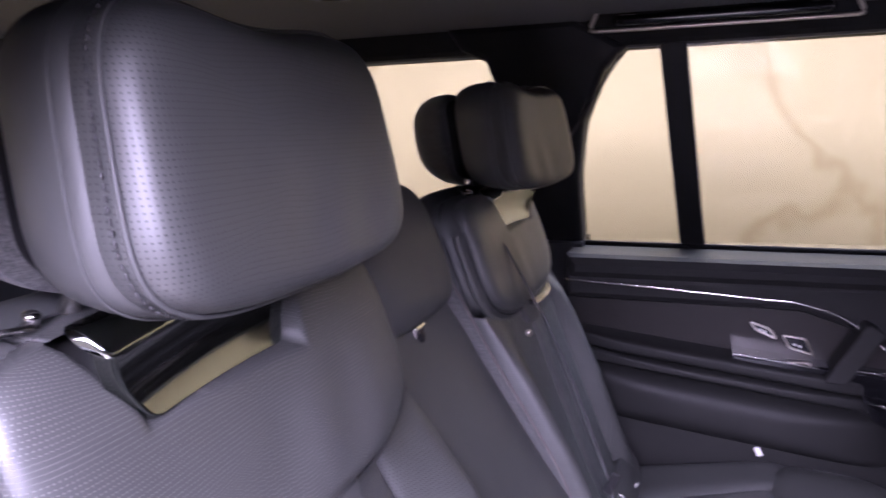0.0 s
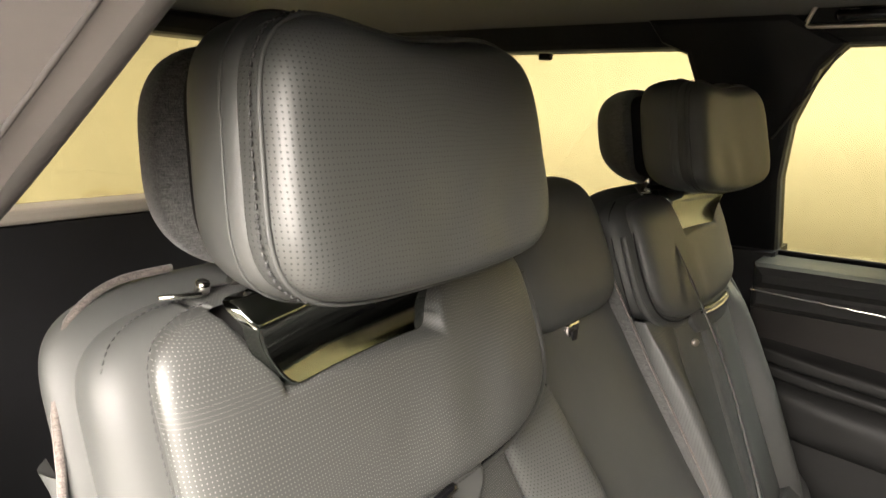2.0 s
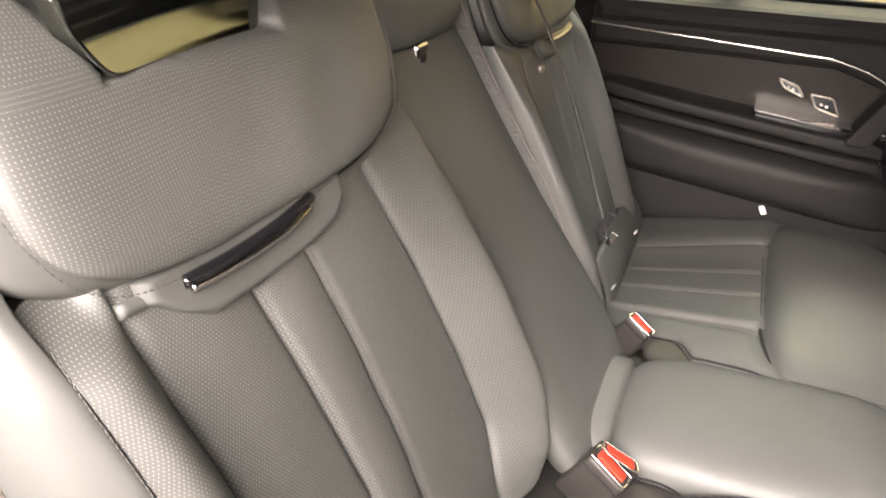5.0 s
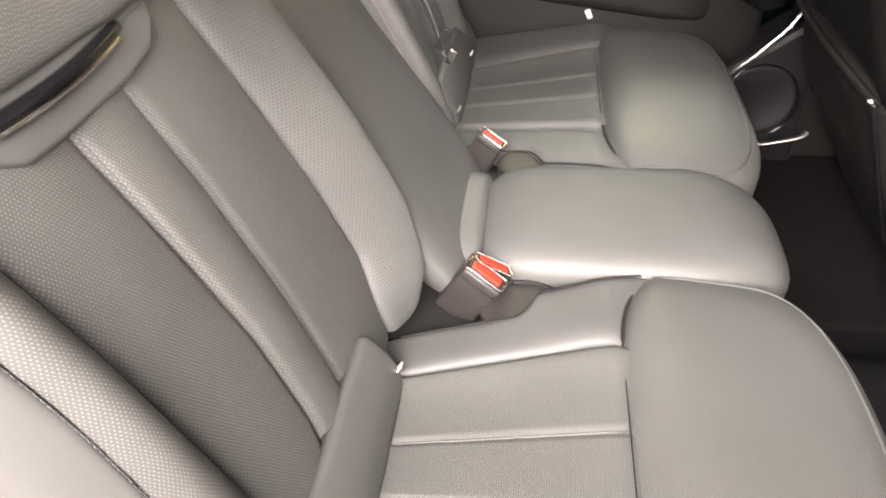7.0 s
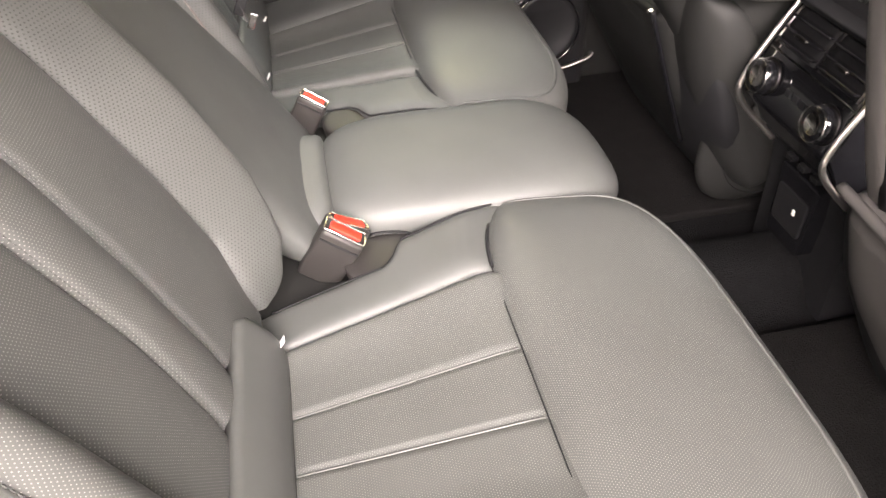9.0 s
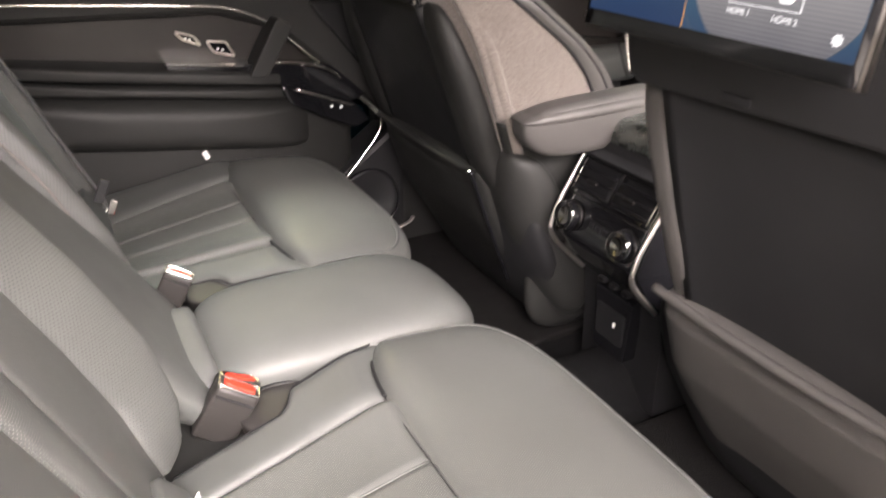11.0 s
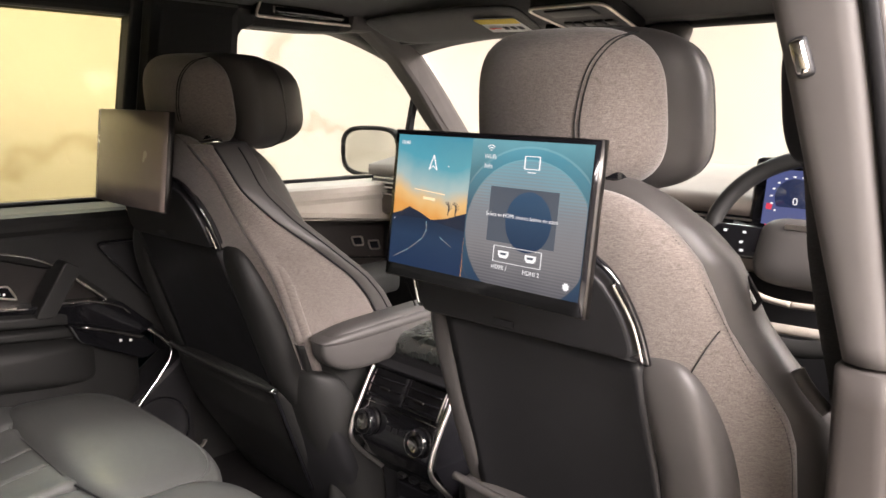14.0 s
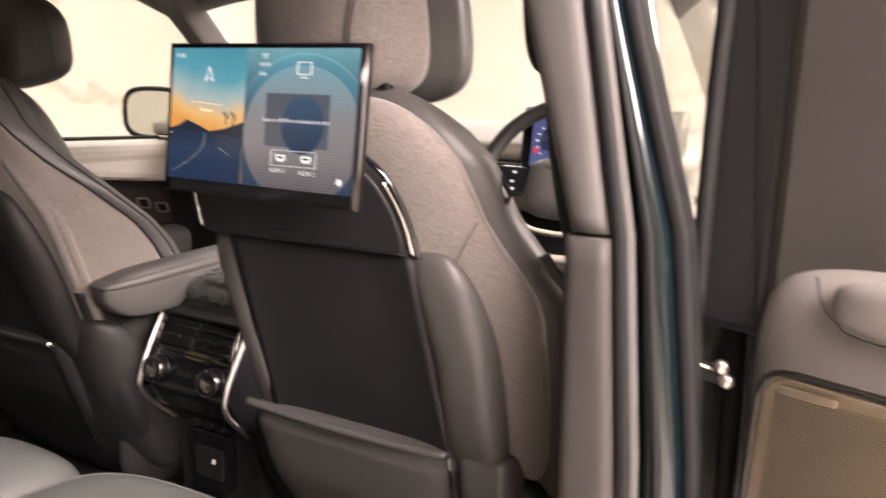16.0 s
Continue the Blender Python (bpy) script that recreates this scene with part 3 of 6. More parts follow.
part("door_seal", pillar_strip(EDGE_B, EDGE_C, 0.498, 0.53, 0.009), RUBBER, bp)
part("seal_lip", pillar_strip([x - 0.004 for x in EDGE_C], [x + 0.004 for x in EDGE_C], 0.502, 0.52, 0.004), TRIM, bp)
part("painted_jamb", pillar_strip([x - 0.002 for x in EDGE_C], EDGE_D, 0.525, 0.66, 0.018), PAINT, bp, "glossy dark green painted jamb")
part("jamb_ridge", pillar_strip([0.5 * (p + q) - 0.003 for p, q in zip(EDGE_C, EDGE_D)], [0.5 * (p + q) + 0.003 for p, q in zip(EDGE_C, EDGE_D)], 0.517, 0.535, 0.003), RUBBER, bp)
part("outer_seal", pillar_strip(EDGE_D, EDGE_E, 0.548, 0.60, 0.007), RUBBER, bp)
adj = part("belt_adjuster", block(0.7525, 0.490, 1.566, 0.012, 0.010, 0.030, 0.004, 3, Matrix.Rotation(radians(-20), 4, "Y")), CHROME, bp, "small chrome belt height button")
part("adjuster_bezel", block(0.7525, 0.494, 1.566, 0.016, 0.010, 0.035, 0.005, 3, Matrix.Rotation(radians(-20), 4, "Y")), PLASTIC, bp)
belt = thing("front_seat_belt", (0.74, 0.56, 1.0), "black webbing of a stowed front seat belt", "seat belt")


def belt_x(z):
    return float(np.interp(z, (0.85, 1.238, 1.314, 1.378, 1.448, 1.488, 1.60), (0.815, 0.775, 0.753, 0.738, 0.728, 0.720, 0.705)))


part("webbing", sheet(lambda u, v: (belt_x(1.60 - 0.75 * v) + 0.048 * u, 0.615 + 0.02 * u, 1.60 - 0.75 * v), 4, 24, (0, 0.0015, 0)), WEB, belt)
part("upper_guide", pad(0.024, 1.47, 1.60, 0.012, 0.02, 3, 3, 20, 24, None, lambda x, d, z: (0.722 + x - 0.12 * (z - 1.53), 0.615 - d, z)), PLASTIC, belt)
part("tongue", tube(smooth_line([(0.745, 0.60, 1.262), (0.757, 0.60, 1.245), (0.778, 0.60, 1.225)], 4), 0.007, 10), TRIM, belt)

# front door on the open side, seen from behind through the gap
fd = thing("front_door", (0.95, 1.2, 0.6), "closed dark green front door with glossy side glass", "car door")
part("outer_skin", prism([(0.70, 0.45), (1.95, 0.45), (1.95, 1.20), (0.70, 1.22)], "x", 0.955, 0.99, 0.01), PAINT, fd)
part("side_glass", side_piece([(0.72, 1.22), (1.75, 1.2), (1.45, 1.64), (1.25, 1.70), (0.72, 1.70)], 0.90, 0.905, 1, 0), GLASS_FRONT, fd).visible_shadow = False
part("pillar_cover", side_piece([(0.655, 1.20), (0.69, 1.20), (0.69, 1.70), (0.655, 1.70)], 0.895, 0.915, 1, 0.004), PIANO, fd)
part("belt_moulding", tube([(0.965, 0.68, 1.222), (0.965, 1.9, 1.215)], 0.009), PIANO, fd)
part("inner_panel", prism([(0.66, 0.6), (1.9, 0.6), (1.9, 1.2), (0.66, 1.21)], "x", 0.84, 0.93, 0.02), LEATHER, fd)

# ---- open rear door ----
od = thing("rear_door", None, "rear door standing open with grey trim and bronze speaker grille", "car door", turn=Matrix.Translation((0.945, 0.62, 0)) @ Matrix.Rotation(radians(-14), 4, "Z"))
part("door_shell", prism([(0.02, 0.5), (1.05, 0.5), (1.05, 1.25), (0.02, 1.25)], "y", 0.05, 0.13, 0.015), PAINT, od, "dark green painted door shell")
part("edge_rubber", tube([(0.005, 0.07, 0.6), (0.0, 0.07, 1.0), (-0.01, 0.07, 1.25)], 0.012), RUBBER, od)
part("frame_upright", prism(rounded([(-0.03, 1.20), (0.05, 1.20), (0.045, 1.75), (-0.03, 1.75)], 0.01), "y", 0.0, 0.06, 0.012), PLASTIC, od)
part("frame_seal", tube(smooth_line([(-0.028, 0.0, 1.2), (-0.030, 0.0, 1.5), (-0.02, 0.0, 1.75)], 5), 0.010), RUBBER, od)
part("upper_trim", prism(rounded([(0.045, 1.22), (1.0, 1.22), (1.0, 1.75), (0.04, 1.75)], 0.01), "y", -0.008, 0.035, 0.012), DOOR_DARK, od, "smooth grey brown upper door trim")
part("door_card", pad(0.56, 0.70, 1.297, 0.05, 0.05, 12.0, 7.0, 70, 50, None, lambda x, d, z: (0.602 + x, 0.0 - d, z)), DOOR_CARD, od, "soft grey door card")
part("armrest_pad", pad(0.30, 1.232, 1.294, 0.03, 0.03, 5.0, 4.0, 40, 16, None, lambda x, d, z: (0.42 + x, -0.045 - d, z)), DOOR_CARD, od)
part("armrest_seam", tube(smooth_line([(0.105, -0.052, 1.288), (0.125, -0.058, 1.252), (0.20, -0.066, 1.238), (0.6, -0.072, 1.232)], 6), 0.0010, 6), RUBBER, od)
grille_outline = rounded([(0.070, 1.192), (0.40, 1.182), (0.46, 0.86), (0.060, 0.88)], 0.03)
gr = part("speaker_grille", prism(grille_outline, "y", -0.062, -0.040, 0.006), BRONZE, od, "bronze speaker grille with fine ribs")
part("grille_frame", tube([(x, -0.060, z) for x, z in grille_outline], 0.004, 8, True), DARK_METAL, gr)
ribs = bmesh.new()
for k in range(112):
    z = 0.905 + k * 0.0024
    g = bmesh.ops.create_cube(ribs, size=1)["verts"]
    bmesh.ops.scale(ribs, vec=(0.30 + 0.04 * (1.16 - z), 0.004, 0.0012), verts=g)
    bmesh.ops.translate(ribs, vec=(0.235, -0.0635, z), verts=g)
tagged(part("grille_rib", ribs, BRONZE, gr), kind="stuff")
part("grille_badge", block(0.115, -0.066, 1.176, 0.05, 0.003, 0.009, 0.002), BRONZE, gr)
hinge = thing("door_hinge", (0.93, 0.62, 1.09), "bright steel door check strap and hinge", "hinge")
part("check_strap", block(0.925, 0.60, 1.160, 0.075, 0.016, 0.018, 0.003, 2, Matrix.Rotation(radians(8), 4, "Y")), PLASTIC, hinge)
part("strap_edge", tube([(0.889, 0.590, 1.174), (0.962, 0.592, 1.162)], 0.0018), SATIN, hinge)
for bx, bz in ((0.883, 1.195), (0.962, 1.155), (0.955, 1.17)):
    part("bolt", lathe([(0, 0.008), (0.006, 0.008), (0.008, 0.005)], (bx, 0.59, bz), (0, -1, 0), 6), SATIN, hinge)
part("hinge_leaf", block(0.915, 0.60, 1.04, 0.03, 0.03, 0.10, 0.005), PLASTIC, hinge)
part("hinge_cap", block(0.912, 0.585, 1.095, 0.028, 0.02, 0.014, 0.004), DARK_METAL, hinge)
part("cable_boot", tube(smooth_line([(0.888, 0.60, 1.30), (0.893, 0.60, 1.2), (0.900, 0.60, 1.12), (0.895, 0.60, 1.0)], 5), 0.006), RUBBER, hinge)

# ---- far side doors ----
rd = thing("rear_door", (-0.75, 0.25, 0.7), "closed black leather rear door with veneer inlay and chrome line", "car door")
fdl = thing("front_door", (-0.75, 1.2, 0.7), "closed front passenger door with veneer inlay and pale top", "car door")


def door_side(owner, y0, y1, window, glass, top):
    part("belt_rail", side_piece([(y0, 1.235), (y1, 1.225), (y1, 1.278), (y0, 1.29)], 0.70, 0.90, -1, 0.02), top, owner)
    part("window_seal", tube([(-0.845, y0, 1.292), (-0.845, y1, 1.281)], 0.008), RUBBER, owner)
    part("door_shell", prism([(y0, 0.55), (y1, 0.55), (y1, 1.28), (y0, 1.28)], "x", -0.99, -0.90, 0.01), PAINT, owner)
    part("window_glass", side_piece(window, 0.868, 0.872, -1, 0), glass, owner).visible_shadow = False


door_side(rd, -0.15, 0.70, [(-0.19, 1.27), (0.64, 1.27), (0.64, 1.72), (-0.19, 1.72)], GLASS_REAR, LEATHER_SOFT)
door_side(fdl, 0.70, 1.95, [(0.86, 1.26), (1.94, 1.24), (1.54, 1.60), (1.40, 1.70), (1.32, 1.74), (0.86, 1.74)], GLASS_FRONT, DASH)
part("window_divider", side_piece([(0.074, 1.28), (0.126, 1.28), (0.080, 1.715), (0.028, 1.715)], 0.845, 0.88, -1, 0.005), PLASTIC, rd)
part("frame_post", side_piece([(0.595, 1.26), (0.66, 1.26), (0.66, 1.74), (0.605, 1.74)], 0.835, 0.885, -1, 0.006), PLASTIC, rd)
part("frame_post", side_piece([(0.83, 1.25), (0.905, 1.25), (0.868, 1.62), (0.872, 1.66), (0.89, 1.695), (0.925, 1.712), (0.925, 1.75), (0.80, 1.75)], 0.835, 0.885, -1, 0.006), PLASTIC, fdl)
blp = thing("door_pillar", (-0.8, 0.76, 0.6), "black trimmed centre pillar between the windows", "pillar")
part("upper_trim", side_piece([(0.62, 1.2), (0.90, 1.2), (0.865, 1.75), (0.63, 1.75)], 0.80, 0.86, -1, 0.03), HEADLINING, blp)
part("lower_trim", prism([(0.66, 0.55), (0.86, 0.55), (0.88, 1.22), (0.66, 1.22)], "x", -0.84, -0.745, 0.03), PLASTIC, blp)
part("belt_webbing", sheet(lambda u, v: (-0.775 + 0.09 * (1 - v) + 0.012 * math.sin(9 * v), 0.71 + 0.045 * u, 0.75 + 0.85 * (1 - v)), 3, 16, (0.003, 0, 0)), WEB, blp)

# rear door card
part("upper_card", prism([(-0.15, 1.20), (0.30, 1.19), (0.42, 1.15), (0.70, 0.90), (0.70, 1.24), (-0.15, 1.25)], "x", -0.78, -0.702, 0.012), LEATHER_SOFT, rd)
part("inlay", prism([(-0.15, 1.055), (0.52, 1.02), (0.60, 0.98), (0.42, 1.155), (0.30, 1.20), (-0.15, 1.215)], "x", -0.78, -0.725, 0.004), SMOKED, rd, "smoked dark veneer inlay")
chrome_path = smooth_line([(-0.703, -0.15, 1.238), (-0.700, 0.02, 1.228), (-0.698, 0.22, 1.214), (-0.696, 0.31, 1.205), (-0.694, 0.40, 1.165), (-0.690, 0.54, 1.035), (-0.672, 0.615, 0.962), (-0.660, 0.628, 0.935), (-0.652, 0.60, 0.89), (-0.648, 0.50, 0.785)], 8)
part("chrome_line", tube(chrome_path, 0.0030, 8), CHROME, rd)


def door_roll(y0, y1, z0, z1, depth, e):
    """A long padded roll along the door, dropping a little towards the front."""
    mid, half = (y0 + y1) / 2, (y1 - y0) / 2
    return pad(half, z0, z1, depth, 0.05, 7.0, e, 60, 18, None, lambda x, d, z: (-0.715 + d, mid + x, z - 0.13 * (mid + x - 0.18)))


part("armrest", door_roll(-0.15, 0.46, 1.066, 1.102, 0.058, 4.0), LEATHER_SOFT, rd)
part("armrest_roll", door_roll(-0.15, 0.47, 1.036, 1.067, 0.052, 3.0), LEATHER_SOFT, rd)
part("door_bulge", door_roll(-0.15, 0.475, 0.925, 1.040, 0.068, 3.4), LEATHER_SOFT, rd)
part("lower_card", pad(0.44, 0.80, 1.055, 0.05, 0.05, 6.0, 5.0, 40, 24, None, lambda x, d, z: (-0.735 + d, 0.14 + x, z - 0.04 * x)), LEATHER_SOFT, rd)
part("kick_panel", prism([(-0.15, 0.55), (0.70, 0.55), (0.70, 0.93), (0.52, 0.80), (-0.15, 0.90)], "x", -0.80, -0.69, 0.015), PLASTIC, rd)
part("pull_tray", prism(rounded([(0.175, 1.108), (0.52, 1.075), (0.60, 1.0), (0.56, 0.985), (0.40, 1.045), (0.18, 1.085)], 0.012), "x", -0.74, -0.672, 0.004), PIANO, rd)
part("tray_chrome", prism([(0.178, 1.112), (0.33, 1.093), (0.33, 1.0895), (0.178, 1.1085)], "x", -0.725, -0.668, 0.002), CHROME, rd)
part("tray_chrome", tube(smooth_line([(-0.668, 0.36, 1.093), (-0.665, 0.44, 1.089), (-0.662, 0.51, 1.066), (-0.660, 0.535, 1.045)], 6), 0.005, 8, squash=0.5), CHROME, rd)
part("window_switch_box", prism(rounded([(0.40, 1.045), (0.56, 0.99), (0.60, 0.945), (0.56, 0.93), (0.42, 1.0)], 0.01), "x", -0.73, -0.655, 0.004), PIANO, rd)
part("switch_lip", tube(smooth_line([(-0.654, 0.43, 1.035), (-0.652, 0.50, 1.008), (-0.652, 0.555, 0.985)], 5), 0.0035), CHROME, rd)
for dy in (0.0, 0.022):
    part("switch_mark", block(-0.653, 0.508 + dy, 0.988 - dy * 0.2, 0.003, 0.006, 0.006, 0.001), WHITE, rd)
part("pull_handle", prism(rounded([(0.405, 1.185), (0.438, 1.165), (0.375, 1.065), (0.335, 1.068)], 0.012), "x", -0.72, -0.655, 0.004, 3), LEATHER_SOFT, rd, "slanting leather pull handle")
tw = part("tweeter_panel", prism(rounded([(0.485, 1.205), (0.70, 1.20), (0.68, 1.085), (0.60, 1.065)], 0.02), "x", -0.71, -0.690, 0.005), PLASTIC, rd)
part("tweeter_rim", tube([(-0.690, y, z) for y, z in rounded([(0.480, 1.210), (0.70, 1.205), (0.685, 1.080), (0.60, 1.060)], 0.02)], 0.0025, 6, True), PIANO, tw)


def door_switch(owner, y, z, s, slant):
    plate = rounded([(y, z), (y + 0.045 * s, z - 0.012 * slant), (y + 0.062 * s, z - 0.04 * s), (y + 0.015 * s, z - 0.03 * s + 0.008 * slant)], 0.006)
    sw = part("seat_switch", prism(plate, "x", -0.728, -0.722, 0.001), PIANO, owner)
    part("switch_rim", tube([(-0.721, a, b) for a, b in plate], 0.0025, 6, True), SATIN, sw)
    for k in (0.32, 0.68):
        part("switch_mark", block(-0.7205, y + 0.03 * s + (k - 0.5) * 0.028 * s, z - 0.021 * s - (k - 0.5) * 0.008, 0.002, 0.005, 0.005, 0.001), WHITE, sw)


door_switch(rd, 0.210, 1.162, 0.8, 1.0)
door_switch(rd, 0.270, 1.138, 0.9, 0.4)
sp = part("door_speaker", lathe([(0, 0.075), (0.006, 0.075), (0.008, 0.066), (0.004, 0.06), (0.004, 0.0)], (-0.69, 0.60, 0.735), (1, 0, 0.1), 32), PLASTIC, rd)
part("speaker_ring", lathe([(0, 0.079), (0.008, 0.079), (0.009, 0.075), (0.0, 0.074)], (-0.689, 0.60, 0.735), (1, 0, 0.1), 32), PIANO, sp)
part("door_bin", tube(smooth_line([(-0.665, 0.50, 0.655), (-0.65, 0.60, 0.652), (-0.645, 0.68, 0.672), (-0.65, 0.70, 0.685)], 6), 0.006, 8, squash=0.5), SATIN, rd)
part("door_loop", block(-0.69, 0.232, 0.909, 0.012, 0.014, 0.022, 0.004, 3, Matrix.Rotation(radians(25), 4, "X")), WHITE, rd, "small white plastic tab")

# front door card
part("upper_card", prism([(0.70, 1.235), (1.05, 1.20), (1.95, 1.10), (1.95, 1.255), (0.70, 1.275)], "x", -0.85, -0.706, 0.02), DASH, fdl)
part("inlay", prism([(0.70, 1.0), (1.95, 1.0), (1.95, 1.11), (1.05, 1.205), (0.70, 1.235)], "x", -0.82, -0.76, 0.004), SMOKED, fdl)
part("chrome_line", tube([(-0.705, 0.72, 1.232), (-0.705, 1.05, 1.199), (-0.705, 1.9, 1.104)], 0.003), CHROME, fdl)
part("armrest", pad(0.5, 0.93, 1.03, 0.06, 0.05, 5.0, 3.5, 30, 12, None, lambda x, d, z: (-0.74 + d, 1.25 + x, z)), LEATHER, fdl)
part("lower_card", prism([(0.70, 0.55), (1.95, 0.55), (1.95, 0.97), (0.70, 0.97)], "x", -0.85, -0.74, 0.02), LEATHER_SOFT, fdl)
part("pull_tray", prism([(1.22, 1.068), (1.45, 1.038), (1.45, 1.030), (1.22, 1.058)], "x", -0.80, -0.745, 0.002), CHROME, fdl)
for yy, zz in ((1.268, 1.108), (1.335, 1.088)):
    plate = rounded([(yy, zz + 0.012), (yy + 0.042, zz + 0.008), (yy + 0.05, zz - 0.02), (yy + 0.012, zz - 0.016)], 0.006)
    sw = part("seat_switch", prism(plate, "x", -0.763, -0.757, 0.001), PIANO, fdl)
    part("switch_rim", tube([(-0.756, a, b) for a, b in plate], 0.003, 6, True), SATIN, sw)

# ---- rear seats ----
BACK_Z = (0.80, 0.865, 0.95, 1.05, 1.15, 1.24, 1.39, 1.47, 1.55)
BACK_Y = (0.02, -0.005, -0.035, -0.075, -0.115, -0.152, -0.203, -0.235, -0.27)


def back_y(z):
    return float(np.interp(z, BACK_Z, BACK_Y))


def rear_seat(sg, side_word):
    c = 0.392
    seat = thing("rear_car_seat", (sg * c, 0.1, 0.57), f"dark perforated leather rear seat {side_word}", "car seat", "outer rear seats")

    def lay(x, d, z):
        return sg * (c + x), back_y(z) + d, z

    def on(points, d=0.0):
        return [lay(x, d, z) for x, z in points]

    # cloth shell behind the backrest
    def shell_lay(x, d, z):
        q = max(0.0, 0.012 - d)
        return lay(x * (1 - 2.6 * q), d - 0.062, z - 0.55 * q * min(1.0, max(0.0, (z - 1.25) / 0.15)))

    part("back_shell", pad(0.2375, 0.74, 1.460, 0.02, 0.11, 6.4, 6, 70, 70, None, shell_lay), CLOTH_DARK, seat, "charcoal woven cloth back shell")
    part("shell_piping", tube(smooth_line(on([(0.238, 0.95), (0.239, 1.1), (0.239, 1.25), (0.2355, 1.339), (0.232, 1.365), (0.226, 1.400), (0.216, 1.429), (0.199, 1.447), (0.170, 1.4585), (0.130, 1.4605)], -0.040), 8), 0.0028, 8), CLOTH, seat)

    # lower backrest: three quilted panels between two bolsters
    zs = (0.86, 0.905, 0.96, 1.04, 1.15, 1.25, 1.29)
    seams = {
        "in": (-0.165, -0.170, -0.190, -0.188, -0.171, -0.146, -0.140),
        "right": (-0.030, -0.034, -0.041, -0.044, -0.038, -0.024, -0.020),
        "left": (0.036, 0.032, 0.022, 0.018, 0.031, 0.047, 0.050),
        "out": (0.120, 0.121, 0.122, 0.126, 0.136, 0.150, 0.154),
    }
    line = {key: (lambda z, v=v: at_height(z, zs, v)) for key, v in seams.items()}
    for a, b in (("in", "right"), ("right", "left"), ("left", "out")):
        part("backrest_panel", quilt(line[a], line[b], 0.87, 1.29, lay, 0.004 if a != "right" else 0.006), PERF, seat)
    for key in ("right", "left"):
        part("panel_stitching", stitches(smooth_line(on([(line[key](z) - 0.0035, z) for z in np.linspace(1.225, 0.93, 9)], -0.0012), 4), 0.0042, 0.0032, 0.0006), THREAD, seat)

    def inner_bolster(z):
        a = line["in"](z)
        b = at_height(z, (0.87, 0.90, 0.94, 1.0, 1.1, 1.2, 1.29), (-0.196, -0.230, -0.250, -0.258, -0.257, -0.251, -0.245))
        h = at_height(z, (0.87, 0.885, 0.92, 1.0, 1.1, 1.2, 1.25, 1.29), (0.012, 0.030, 0.048, 0.058, 0.052, 0.036, 0.020, 0.000))
        w = b - a
        return [(a + 0.006, -0.022), (a, -0.007), (a + 0.10 * w, 0.003 + 0.10 * h), (a + 0.45 * w, 0.66 * h), (a + 0.78 * w, 0.98 * h), (a + 0.95 * w, 0.84 * h), (b, 0.45 * h), (b - 0.001, -0.015), (b + 0.002, -0.060)]

    def outer_bolster(z):
        a = line["out"](z)
        h = at_height(z, (0.87, 0.95, 1.1, 1.2, 1.29), (0.020, 0.026, 0.031, 0.026, 0.014))
        b = at_height(z, (0.87, 1.15, 1.23, 1.29), (0.190, 0.191, 0.198, 0.203))
        h -= 0.030 * max(0.0, (z - 1.245) / 0.045)
        return [(a - 0.004, -0.022), (a, -0.008), (a + 0.006, 0.002), (a + 0.4 * (b - a), 0.85 * h), (a + 0.7 * (b - a), h), (b, 0.62 * h), (b + 0.0015, 0.48 * h)]

    def outer_facing(z):
        h = at_height(z, (0.87, 0.95, 1.1, 1.2, 1.29), (0.020, 0.026, 0.031, 0.026, 0.014))
        b = at_height(z, (0.87, 1.15, 1.23, 1.29), (0.190, 0.191, 0.198, 0.203))
        drop = 0.014 * min(1.0, max(0.0, (z - 1.245) / 0.05)) + 0.03 * max(0.0, (z - 1.32) / 0.03)
        slim = 0.013 * min(1.0, max(0.0, (z - 1.27) / 0.07))
        return [(b + 0.0005, 0.40 * h - drop), (b + 0.003, 0.60 * h - drop), (b + 0.012, 0.52 * h - drop), (0.224 - slim, -drop), (0.234 - slim, -0.020 - drop), (0.238 - slim, -0.042 - drop), (0.232 - 1.5 * slim, -0.056 - drop)]

    part("side_bolster", swept(inner_bolster, 0.875, 1.290, lay), PERF_BOLSTER, seat)
    bo = part("side_bolster", swept(outer_bolster, 0.875, 1.290, lay), PERF, seat)
    part("bolster_facing", swept(outer_facing, 0.84, 1.350, lay), LEATHER, seat)
    part("bolster_stitching", stitches(smooth_line([lay(at_height(z, (0.87, 1.15, 1.23, 1.29), (0.190, 0.191, 0.198, 0.203)) + 0.0035, 0.62 * at_height(z, (0.87, 0.95, 1.1, 1.2, 1.29), (0.020, 0.026, 0.031, 0.026, 0.014)), z) for z in np.linspace(0.90, 1.275, 12)], 4)), THREAD, bo)
    seam_z, seam_d = (0.93, 1.0, 1.09, 1.185, 1.292, 1.40), (0.020, 0.028, 0.026, 0.008, -0.014, -0.036)
    part("facing_seam", tube(smooth_line([lay(-0.2572 + 0.02 * max(0.0, 1.0 - z), at_height(z, seam_z, seam_d), z) for z in np.linspace(0.94, 1.40, 14)], 4), 0.0014, 6), CLOTH, seat)
    part("side_cloth", sheet(lambda u, v: lay(-0.2566 + 0.02 * max(0.0, 1.0 - (0.94 + 0.45 * v)), at_height(0.94 + 0.45 * v, seam_z, seam_d) - 0.085 * u, 0.94 + 0.45 * v), 6, 30, (0.004 * sg, 0, 0)), CLOTH_DARK, seat)

    # leather surround and the perforated pad on the shoulders
    def in_mouth(x, z, grow=0.0):
        """How far a place lies inside the opening for the collar."""
